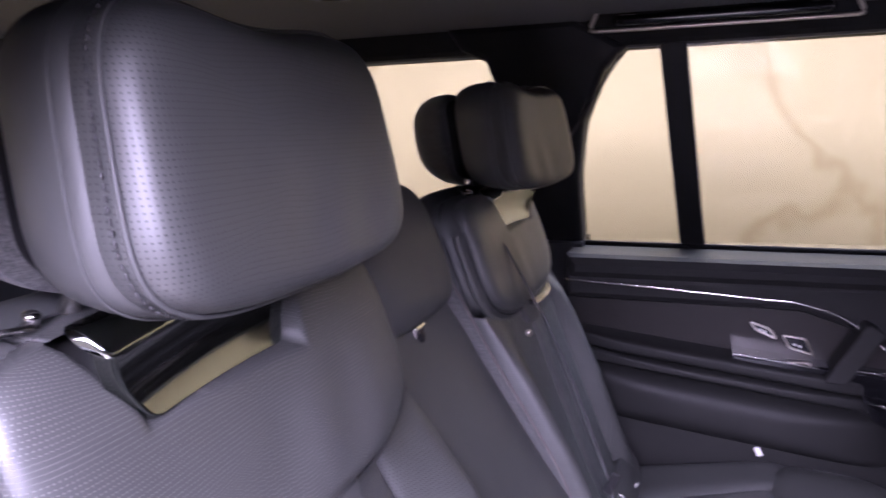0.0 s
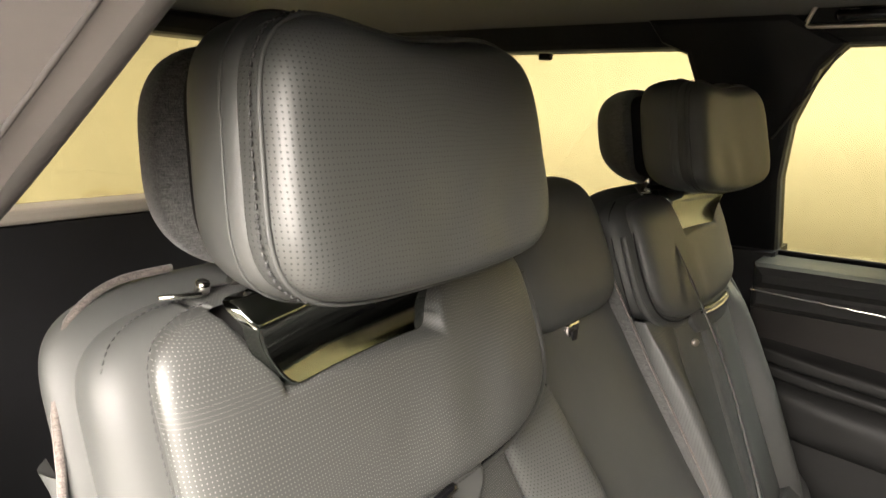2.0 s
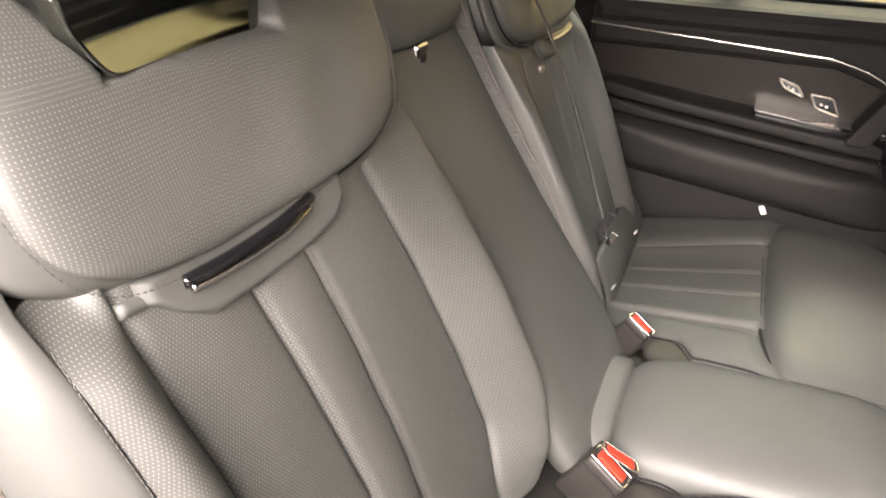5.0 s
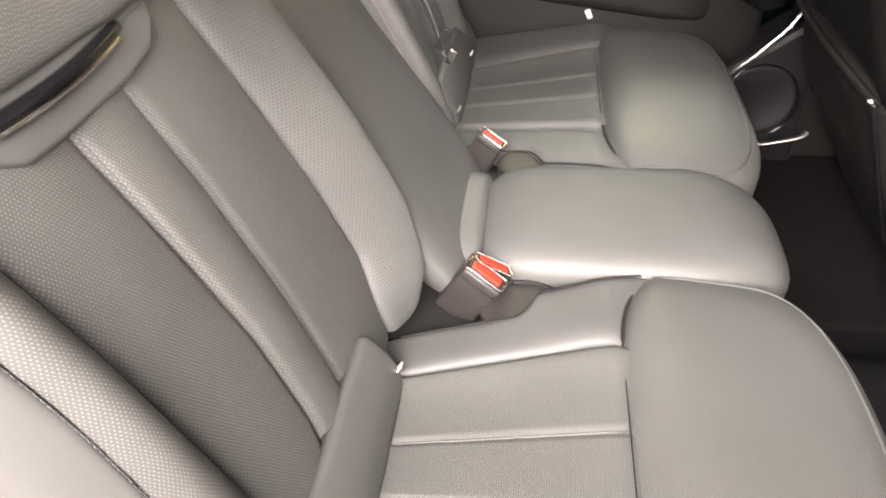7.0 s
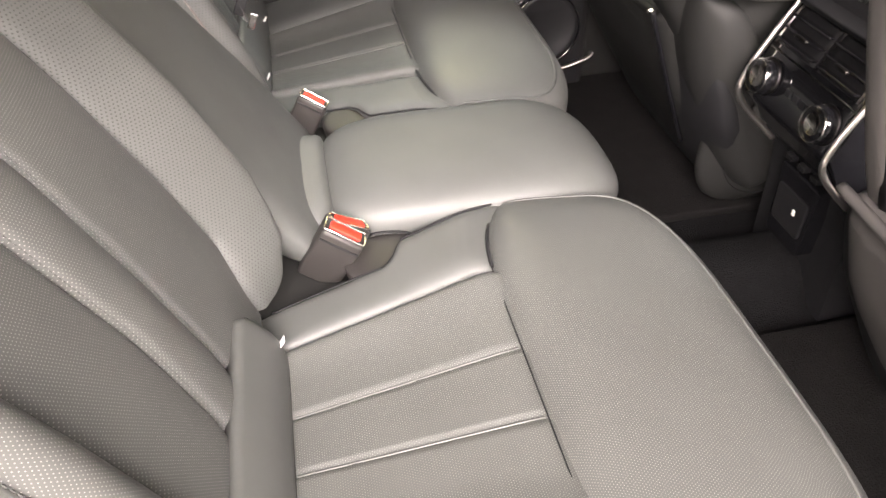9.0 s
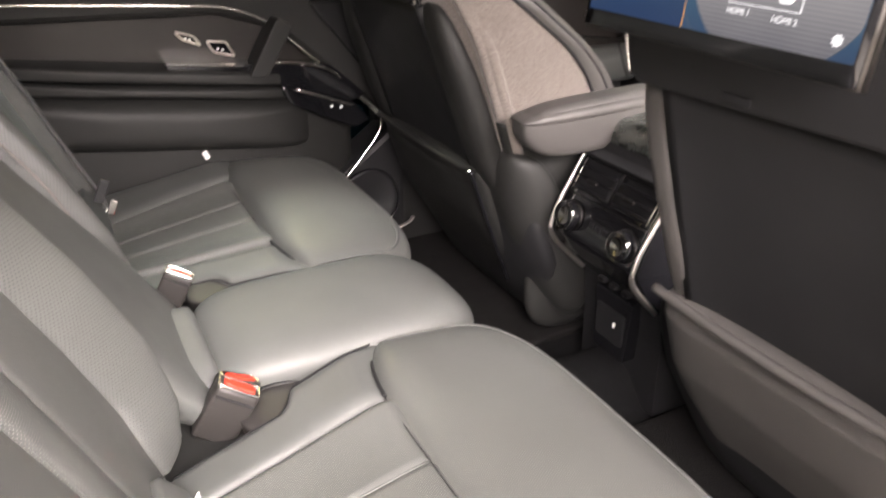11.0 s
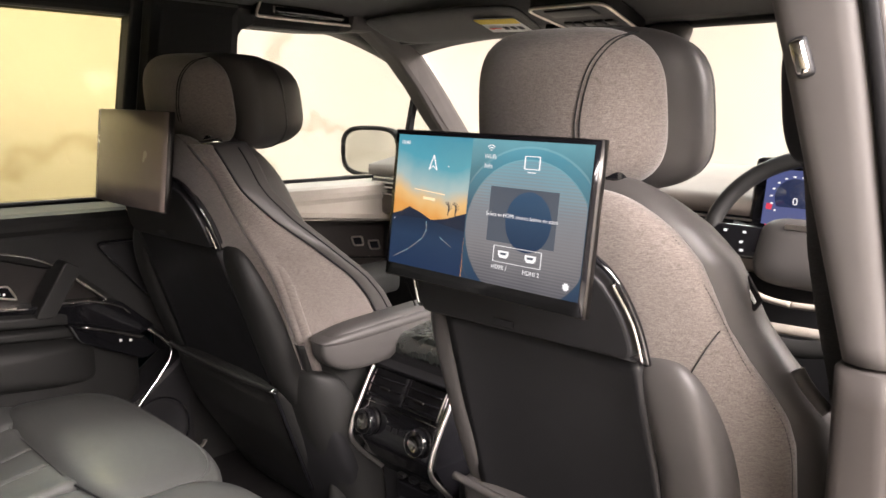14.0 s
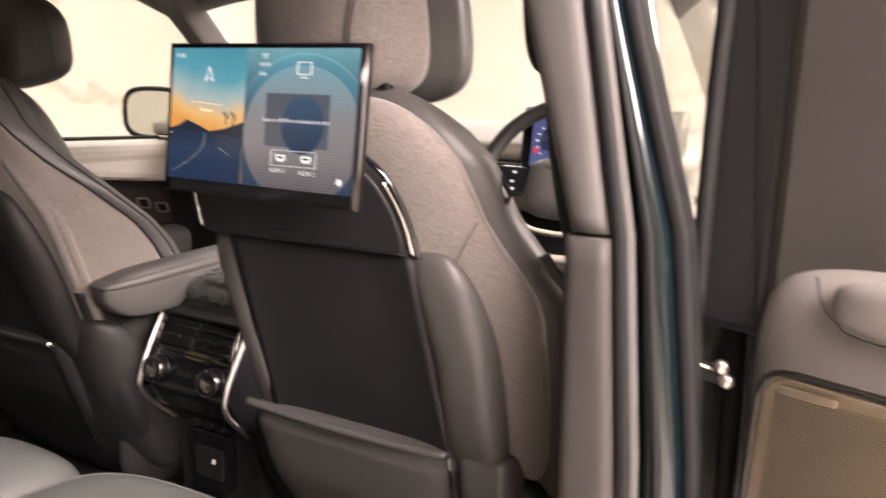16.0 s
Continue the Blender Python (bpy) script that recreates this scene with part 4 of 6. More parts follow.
        lo = -0.060 - 0.016 * min(1.0, max(0.0, (z - 1.395) / 0.04)) - grow
        hi = 0.112 + 0.044 * min(1.0, max(0.0, (z - 1.395) / 0.065)) + grow
        return min(x - lo, hi - x, z - 1.390 + grow)

    def neck_dent(x, z):
        return 0.080 * min(1.0, max(0.0, in_mouth(x, z, 0.002) / 0.006))

    def pad_dent(x, z):
        x -= 0.0155
        s = 0.080 * min(1.0, max(0.0, in_mouth(x, z) / 0.006)) + 0.003 * min(1.0, max(0.0, 1 + in_mouth(x, z) / 0.008)) ** 2
        folds = 0.0016 * math.sin(x * 62 + 1.1 + 14 * (z - 1.33)) * math.exp(-(((z - 1.335) / 0.045) ** 2)) * math.exp(-(((x + 0.09) / 0.10) ** 2))
        return s + folds + 0.005 * math.exp(-(((x - 0.03) / 0.09) ** 2))

    part("shoulder_side", pad(0.2425, 1.268, 1.458, 0.030, 0.03, 5.4, 4.5, 90, 60, None, lambda x, d, z: lay(x - 0.0125, d - 0.044, z), 3.0), LEATHER, seat)
    part("shoulder_surround", pad(0.2360, 1.2625, 1.449, 0.032, 0.05, 5.2, 10, 120, 90, lambda x, z: neck_dent(x - 0.0150, z), lambda x, d, z: lay(x - 0.0150, d - 0.020, z), 3.0), LEATHER, seat)
    up = part("shoulder_pad", pad(0.2110, 1.2725, 1.4475, 0.017, 0.045, 6.0, 11, 150, 100, pad_dent, lambda x, d, z: lay(x - 0.0155, d + 0.010, z), 3.1), PERF_FINE, seat)
    trace = [(0.145, 1.4495), (0.165, 1.4470), (0.183, 1.4395), (0.194, 1.428), (0.1995, 1.405), (0.2010, 1.375), (0.199, 1.345), (0.1925, 1.320), (0.178, 1.296), (0.150, 1.279), (0.11, 1.2715), (0.05, 1.269), (-0.06, 1.269), (-0.13, 1.2725), (-0.18, 1.284), (-0.212, 1.303), (-0.228, 1.335), (-0.230, 1.37), (-0.224, 1.405), (-0.207, 1.433)]
    part("pad_stitching", stitches(smooth_line(on(trace, 0.0125), 6)), THREAD, up)
    low_edge = [(0.228, 1.35), (0.216, 1.312), (0.192, 1.286), (0.155, 1.268), (0.10, 1.2625), (0.0, 1.262), (-0.10, 1.2625), (-0.17, 1.270), (-0.22, 1.288), (-0.245, 1.318), (-0.249, 1.36), (-0.245, 1.405), (-0.225, 1.44)]
    part("surround_roll", tube(smooth_line(on(low_edge[3:-1], 0.001), 6), 0.0050, 12), LEATHER, seat)
    part("rim_groove", tube(smooth_line(on([(x * 1.012, z - 0.0015) for x, z in trace[10:]], 0.0085), 6), 0.0013, 6), RUBBER, seat)
    part("edge_seam", tube(smooth_line(on([(-0.236, 1.275), (-0.249, 1.31), (-0.2525, 1.36), (-0.2490, 1.40), (-0.236, 1.428), (-0.20, 1.446)], -0.016), 6), 0.0011, 6), RUBBER, seat)
    part("band_stitching", stitches(smooth_line(on([(0.145, 1.4480), (0.174, 1.4460), (0.197, 1.437), (0.209, 1.424), (0.2150, 1.404), (0.2175, 1.372), (0.2160, 1.340)], -0.0095), 6)), THREAD, seat)

    # glossy collar under the headrest: a rolled lip round a dish
    mouth = [Vector((a, b, 0)) for a, b in rounded([(-0.080, 1.455), (-0.078, 1.435), (-0.061, 1.3885), (0.110, 1.3885), (0.134, 1.418), (0.153, 1.455)], 0.010)]
    around = [0.0]
    for a, b in zip(mouth, mouth[1:] + mouth[:1]):
        around.append(around[-1] + (b - a).length)
    xs, zz = [p.x for p in mouth + mouth[:1]], [p.y for p in mouth + mouth[:1]]

    def collar_face(u, v):
        q = u * around[-1]
        x, z = at_height(q, around, xs), at_height(q, around, zz)
        t = v**1.6
        x, z = x + (0.020 - x) * t, z + (1.448 - z) * t
        bow = 7.5 * max(0.0, z - 1.392) ** 2
        lip = max(0.0, 1 - t / 0.05)
        return lay(x, 0.012 + 0.10 * (x - 0.03) + 0.7 * (x - 0.03) ** 2 + bow - 0.010 * lip**2 - 1.5 * (1 - t) * max(0.0, z - 1.440), z)

    part("headrest_collar", sheet(collar_face, 140, 60), BLACK_CHROME, seat, "gloss black collar under the headrest")
    for k in (-1, 1):
        part("post_button", lathe([(0, 0.005), (0.007, 0.005), (0.0085, 0.0035)], lay(0.026 + k * 0.105, -0.012, 1.449), (0, 0.3, 1), 16), CHROME, seat)
        part("shoulder_trim", tube([lay(0.026 + k * 0.114, 0.000, 1.4510), lay(0.026 + k * 0.140, -0.006, 1.4525)], 0.0018, 8), CHROME, seat)

    # grip plate and bright bar under the shoulder pad
    def plate_low(x):
        return at_height(x, (-0.092, -0.085, -0.066, -0.02, 0.055, 0.092, 0.113, 0.131, 0.140), (1.262, 1.250, 1.236, 1.2315, 1.232, 1.234, 1.245, 1.259, 1.264))

    def plate_face(u, v):
        x = -0.092 + 0.232 * u
        lo = plate_low(x)
        z = lo + (1.278 - lo) * v
        lip = min(1.0, v * (1.278 - lo) / 0.008, u / 0.03, (1 - u) / 0.03)
        return lay(x, 0.0115 - 0.012 * (1 - lip) ** 2, z)

    plate = part("grip_plate", sheet(plate_face, 60, 16, (0, -0.02, 0)), LEATHER, seat)
    part("grip_bar", tube(smooth_line([lay(x, 0.0145 - 0.004 * (x / 0.075 - 0.47) ** 2, 1.2655 + 0.002 * (x / 0.075 - 0.47) ** 2) for x in np.linspace(-0.040, 0.110, 9)], 4), 0.0058, 10, squash=0.8), PIANO, plate, "gloss black grip bar with bright face")
    part("bar_face", tube(smooth_line([lay(x, 0.0185 - 0.004 * (x / 0.075 - 0.47) ** 2, 1.2615 + 0.002 * (x / 0.075 - 0.47) ** 2) for x in np.linspace(-0.030, 0.108, 9)], 4), 0.0027, 8), CHROME, plate)

    # headrest
    ring = []
    for k in range(120):
        a = 2 * math.pi * k / 120
        cx, cz = math.cos(a), math.sin(a)
        q = (abs(cx) ** 4.2 + abs(cz) ** 4.2) ** (-1 / 4.2)
        ring.append((cx * q, cz * q))

    def head_curve(x, d, z):
        v = (z - 1.54) / 0.08
        dip = -0.006 * math.cos(x * math.pi / 0.14) * (1 if v > 0 else 0.2) * abs(v)
        tuck = 1 - 0.75 * max(0.0, -d - 0.03)
        px, py = x * (1 - 0.05 * v) * tuck, d + 0.035 * x * x / 0.14
        if sg < 0:
            px, py = px * 0.9925 - py * 0.122, py * 0.9925 + px * 0.122 - 0.012
        return sg * (c + 0.0235 + px), -0.150 - 0.18 * (z - 1.54) + py, z + dip

    hr = part("headrest_cushion", pad(0.1455, 1.456, 1.620, 0.030, 0.035, 4.4, 15.0, 130, 100, lambda x, z: 0.0012 * math.sin(x * 75 + 0.6 + 20 * (z - 1.5)) * math.exp(-(((z - 1.49) / 0.035) ** 2)) * math.exp(-(((x + 0.04) / 0.07) ** 2)), head_curve), PERF_HEAD, seat, "perforated leather headrest cushion")
    part("side_band", pad(0.1478, 1.4525, 1.6235, 0.020, 0.068, 4.2, 9.0, 60, 44, None, lambda x, d, z: head_curve(x, d - 0.018, z)), LEATHER, hr, "smooth leather band round the headrest")
    part("headrest_stitching", stitches([head_curve(x * 0.1475, 0.0025, 1.538 + z * 0.0845) for x, z in ring + ring[:1]], 0.0052, 0.0038, 0.0010), THREAD, hr)
    part("edge_piping", tube([head_curve(x * 0.1462, 0.0085, 1.538 + z * 0.0832) for x, z in ring], 0.0016, 8, True), LEATHER, hr)
    part("band_seam", tube([head_curve(x * 0.1482, -0.020, 1.538 + z * 0.0862) for x, z in ring], 0.0009, 6, True), LEATHER, hr)
    for k in (-1, 1):
        part("headrest_post", tube([lay(0.0235 + k * 0.070, -0.030, 1.44), head_curve(k * 0.070, -0.085, 1.50)], 0.007, 12), CHROME, seat)
    part("headrest_core", pad(0.118, 1.468, 1.60, 0.02, 0.03, 5, 6, 24, 24, None, lambda x, d, z: head_curve(x, d - 0.09, z)), RUBBER, seat)
    part("headrest_shell", pad(0.136, 1.456, 1.612, 0.014, 0.088, 3.2, 2.3, 50, 50, None, lambda x, d, z: head_curve(x, d - 0.106, z)), CLOTH_DARK, seat, "charcoal cloth headrest back")

    # cushion
    def rear_dent(x, y):
        s = 0.020 * math.exp(-((x / 0.15) ** 6))
        s += groove(x, -0.042, 0.003, 0.0045) + groove(x, 0.042, 0.003, 0.0045)
        for q in (-0.153, 0.153):
            s += groove(x, q, 0.005, 0.005)
        return s

    def fan(y):
        return 0.74 + 0.26 * min(1.0, max(0.0, y / 0.235))

    def sink(y):
        return 0.16 * max(0.0, 0.235 - y)

    def cush(x, d, y):
        return sg * (c + x * fan(y)), y, 0.872 + d - sink(y)

    def wing(k, x, half, outer, y):
        edge = 0.155 * fan(y)
        if k < 0:
            outer = at_height(y, (-0.04, 0.027, 0.095, 0.128, 0.140, 0.152, 0.28, 0.30), (0.175, 0.190, 0.204, 0.210, 0.222, 0.250, 0.284, 0.287))
        return sg * (c + k * (edge + (x + half) / (2 * half) * (outer - edge)))

    part("cushion_rear", pad(0.163, -0.06, 0.262, 0.042, 0.10, 14, 16, 110, 50, rear_dent, cush), PERF, seat)
    part("inner_wing", pad(0.068, -0.04, 0.305, 0.024, 0.06, 12, 5, 50, 120, None, lambda x, d, y: (wing(-1, x, 0.068, 0.0, y), y - 0.026 * (1 - (x + 0.068) / 0.136) * max(0, (y - 0.128) / 0.17), 0.876 + d - sink(y) - 0.006 * max(0, (y - 0.22) / 0.08))), LEATHER, seat)
    part("outer_wing", pad(0.063, -0.04, 0.30, 0.026, 0.05, 9, 4.5, 30, 40, None, lambda x, d, y: (wing(1, x, 0.063, 0.287, y), y, 0.878 + d - sink(y))), LEATHER, seat)
    for q in (-0.042, 0.042):
        part("panel_piping", tube([(sg * (c + q * fan(y)), y, 0.872 + 0.042 - 0.0195 - 0.0030 - sink(y)) for y in np.linspace(0.0, 0.238, 14)], 0.0012, 6), LEATHER, seat)
    # Thin black line laid along the soft crease in place of its shade.
    part("crease_shade", tube(smooth_line([(sg * (c + x), 0.2405 + 0.040 * max(0.0, (abs(x) - 0.15) / 0.135) ** 2, 0.8935 + (0.004 if abs(x) > 0.15 else 0.0) - 0.010 * max(0.0, (abs(x) - 0.20) / 0.05) ** 2) for x in np.linspace(-0.255, 0.255, 25)], 2), 0.0008, 6), RUBBER, seat)

    part("wing_split", tube(smooth_line([(sg * (c - x), 0.2405 + 0.040 * ((x - 0.15) / 0.135) ** 2, z) for x, z in ((0.156, 0.8975), (0.18, 0.8985), (0.21, 0.8965), (0.24, 0.8905), (0.262, 0.881), (0.276, 0.868))], 5), 0.0020, 8), RUBBER, seat)
    part("gusset_seam", tube(smooth_line([(wing(-1, 0.068 * 0.90, 0.068, 0.0, y), y, 0.8935 - sink(y) - 0.006 * max(0, (y - 0.22) / 0.08)) for y in np.linspace(0.0, 0.27, 22)], 2), 0.0015, 6), RUBBER, seat)

    def front_block(x, d, y):
        t = (y - 0.235) / 0.24
        yy = y + 0.040 * max(0.0, (abs(x) - 0.15) / 0.135) ** 2 * (1 - t) - 0.030 * (x / 0.29) ** 4 * t
        return sg * (c + x), yy, 0.868 + d - 0.018 * t * t

    def block_face(x, y):
        """A place on the front block's padded top."""
        n = 14.0 if y < 0.362 else 4.4
        r = (abs(x / 0.288) ** n + abs((y - 0.362) / 0.126) ** n) ** (1 / n)
        return front_block(x, 0.048 * math.sqrt(max(0.0, 1 - r**5.5)) + 0.0002, y)

    part("cushion_front", pad(0.288, 0.236, 0.488, 0.048, 0.11, 4.4, 5.5, 100, 70, lambda x, y: 0.006 * math.exp(-((x / 0.16) ** 4) - ((y - 0.24) / 0.05) ** 2), front_block, 14.0), PERF, seat)
    trim_line = []
    for k in range(61):
        a = math.pi * (1.04 - 1.08 * k / 60)
        q = (abs(math.cos(a)) ** 4.6 + abs(math.sin(a)) ** 4.6) ** (-1 / 4.6)
        trim_line.append(block_face(0.266 * q * math.cos(a), 0.352 + 0.112 * q * math.sin(a)))
    side_run = [0.256, 0.275, 0.295, 0.315]
    trim_line = [block_face(-0.268, y) for y in side_run] + trim_line + [block_face(0.268, y) for y in reversed(side_run)]
    part("front_piping", tube(trim_line, 0.0019, 6), LEATHER, seat)
    part("front_seam", tube([Vector(p) + Vector((0, 0.0018, -0.0022)) for p in trim_line], 0.0014, 6), RUBBER, seat)
    part("cushion_skirt", pad(0.285, 0.60, 0.872, 0.05, 0.30, 6, 8, 40, 24, None, lambda x, d, z: (sg * (c + x), 0.405 + d - 0.16 * (0.87 - z), z)), LEATHER, seat)
    part("seat_base", slab(min(sg * (c - 0.27), sg * (c + 0.27)), max(sg * (c - 0.27), sg * (c + 0.27)), -0.1, 0.34, 0.56, 0.80), PLASTIC, seat)

    # flap that covers the gap between backrest and cushion
    def flap_face(u, v):
        x = -0.112 + 0.325 * u
        top = 0.936 - 0.022 * max(0.0, 1 - u / 0.06) ** 2
        a, b = Vector(lay(x, 0.012, top)), Vector((sg * (c + x), 0.016, 0.862))
        p = a.lerp(b, v)
        return p.x, p.y + 0.007 * math.sin(math.pi * v) - 0.006 * max(0.0, 1 - u / 0.03) ** 2, p.z + 0.003 * math.sin(math.pi * v)

    part("tuck_strip", sheet(flap_face, 60, 14, (0, -0.012, -0.004)), LEATHER, seat)
    part("flap_stitching", stitches([Vector(flap_face(u, 0.02)) + Vector((0, 0.001, 0.0006)) for u in np.linspace(0.0, 0.05, 8)] ), THREAD, seat)
    for u in (0.03, 0.72):
        at = Vector(flap_face(u, 0.66))
        lean_m = Matrix.Rotation(radians(-32), 4, "X")
        tag = part("anchor_tag", block(at.x, at.y + 0.0016, at.z + 0.0008, 0.0090, 0.0016, 0.0130, 0.0007, 2, lean_m), WHITE, seat, "small white child seat anchor tag")
        part("tag_mark", block(at.x, at.y + 0.0026, at.z + 0.0014, 0.0046, 0.0012, 0.0060, 0.0004, 2, lean_m), PLASTIC, tag)
    return seat


rear_seat(1, "beside the open door")
rear_seat(-1, "beside the closed door")

# centre place between them
mid = thing("centre_car_seat", (0.0, 0.1, 0.57), "plain smooth leather centre rear seat and folding backrest", "car seat")
part("centre_cushion", pad(0.122, 0.074, 0.462, 0.040, 0.10, 5, 5, 60, 60, lambda x, y: -0.004 * math.exp(-((x / 0.07) ** 2)), lambda x, d, y: (x, y - 0.03 * (x / 0.12) ** 4 * max(0, (y - 0.3) / 0.15), 0.873 + d - 0.02 * max(0, (y - 0.35) / 0.1) ** 2)), LEATHER, mid)
part("cushion_tuck", pad(0.105, 0.028, 0.085, 0.028, 0.06, 6, 4, 30, 14, None, lambda x, d, y: (x, y, 0.875 + d)), LEATHER, mid)
part("cushion_skirt", pad(0.12, 0.60, 0.875, 0.05, 0.2, 6, 8, 20, 20, None, lambda x, d, z: (x, 0.385 + d - 0.16 * (0.87 - z), z)), LEATHER, mid)
part("lower_back", pad(0.150, 0.84, 1.335, 0.022, 0.06, 9, 7, 40, 60, None, lambda x, d, z: (x, back_y(z) + d - 0.022 + float(np.interp(z, (0.88, 0.915, 1.0, 1.1, 1.2, 1.3), (0.080, 0.066, 0.045, 0.015, -0.008, -0.028))), z)), LEATHER, mid)
part("upper_back", pad(0.138, 1.318, 1.488, 0.035, 0.06, 4.2, 4.5, 40, 40, None, lambda x, d, z: (x, back_y(z) + d - 0.038, z)), LEATHER, mid)
emb = part("release_tab", prism(rounded([(-0.016, 1.318), (0.018, 1.318), (0.022, 1.292), (-0.006, 1.282)], 0.004), "y", -0.222, -0.206, 0.003), CHROME, mid, "small bright release tab")
part("tab_mark", block(0.006, -0.204, 1.302, 0.014, 0.003, 0.014, 0.002), PLASTIC, emb)
for sg in (-1, 1):
    well = part("buckle_well", slab(min(sg * 0.10, sg * 0.205), max(sg * 0.10, sg * 0.205), -0.03, 0.16, 0.80, 0.845), LEATHER_SOFT, mid)
    flap = part("well_flap", pad(0.040, 0.085, 0.185, 0.006, 0.03, 2.6, 6, 24, 24, None, lambda x, d, y, sg=sg: (sg * (0.160 + x), y, 0.868 + d)), BUCKLE_GREY, well)
    part("flap_piping", tube([(sg * (0.160 + 0.040 * math.cos(a)), 0.136 + 0.049 * math.sin(a), 0.8735) for a in np.linspace(-0.3, math.pi + 0.3, 28)], 0.0016, 6), RUBBER, flap)
    part("flap_stitching", stitches([(sg * (0.160 + 0.036 * math.cos(a)), 0.136 + 0.045 * math.sin(a), 0.8745) for a in np.linspace(-0.3, math.pi + 0.3, 28)]), TRIM, flap)


def buckle(x, y, z, turn_x, turn_z, tall, label, size=1.0):
    m = Matrix.Translation((x, y, z)) @ Matrix.Rotation(radians(turn_z), 4, "Z") @ Matrix.Rotation(radians(turn_x), 4, "X") @ Matrix.Diagonal((size, size, size, 1))
    b = thing("belt_buckle", None, label, "belt buckle", "rear belt buckles", turn=m)
    part("housing", block(0, 0, -tall / 2, 0.030, 0.052, tall, 0.005, 3), BUCKLE_GREY, b)
    part("release_button", block(0, 0.0, 0.0005, 0.012, 0.038, 0.006, 0.002), RED, b, "red release button")
    part("rim", tube([(a, q, 0.001) for a, q in rounded([(-0.0105, -0.0245), (0.0105, -0.0245), (0.0105, 0.0245), (-0.0105, 0.0245)], 0.003)], 0.0013, 6, True), CHROME, b)
    part("side_rib", block(0.0155, 0.0, -0.012, 0.003, 0.048, 0.003, 0.001), PLASTIC, b)
    return b


buckle(0.153, 0.092, 0.908, -32, -14, 0.075, "grey belt buckle with red button in a leather well")
buckle(0.128, 0.098, 0.902, -34, 16, 0.070, "second belt buckle with red button leaning on its neighbour")
buckle(-0.129, 0.079, 0.928, -28, -20, 0.075, "grey belt buckle with red button beside the centre seat", 0.8)

# belts on the far seat
fb = thing("rear_seat_belt", (-0.25, -0.1, 0.9), "thin black belt webbing hanging over the far rear seat", "seat belt")
strap = smooth_line([(-0.285, -0.245, 1.46), (-0.276, -0.185, 1.395), (-0.262, -0.125, 1.30), (-0.240, -0.070, 1.20), (-0.213, -0.025, 1.10), (-0.193, 0.0, 1.045), (-0.192, 0.006, 1.02)], 6)
part("webbing", sheet(lambda u, v: tuple(strap[min(len(strap) - 1, int(v * (len(strap) - 1) + 0.5))] + Vector((-0.010, -0.007, 0.0)) * u), 2, len(strap) - 1, (0.0008, 0.0014, 0)), WEB, fb)
part("stop_button", lathe([(0, 0.006), (0.004, 0.006), (0.005, 0.004)], (-0.296, -0.140, 1.232), (0.6, 0.8, 0), 12), SATIN, fb)
part("tongue", block(-0.196, 0.002, 1.045, 0.006, 0.014, 0.034, 0.002, 2, Matrix.Rotation(radians(-25), 4, "X")), PLASTIC, fb)
part("tongue_plate", block(-0.198, 0.012, 1.018, 0.003, 0.010, 0.022, 0.001, 2, Matrix.Rotation(radians(-25), 4, "X")), CHROME, fb)


# ---- front seats ----
def front_y(z):
    return 0.532 - 0.35 * (z - 1.25)


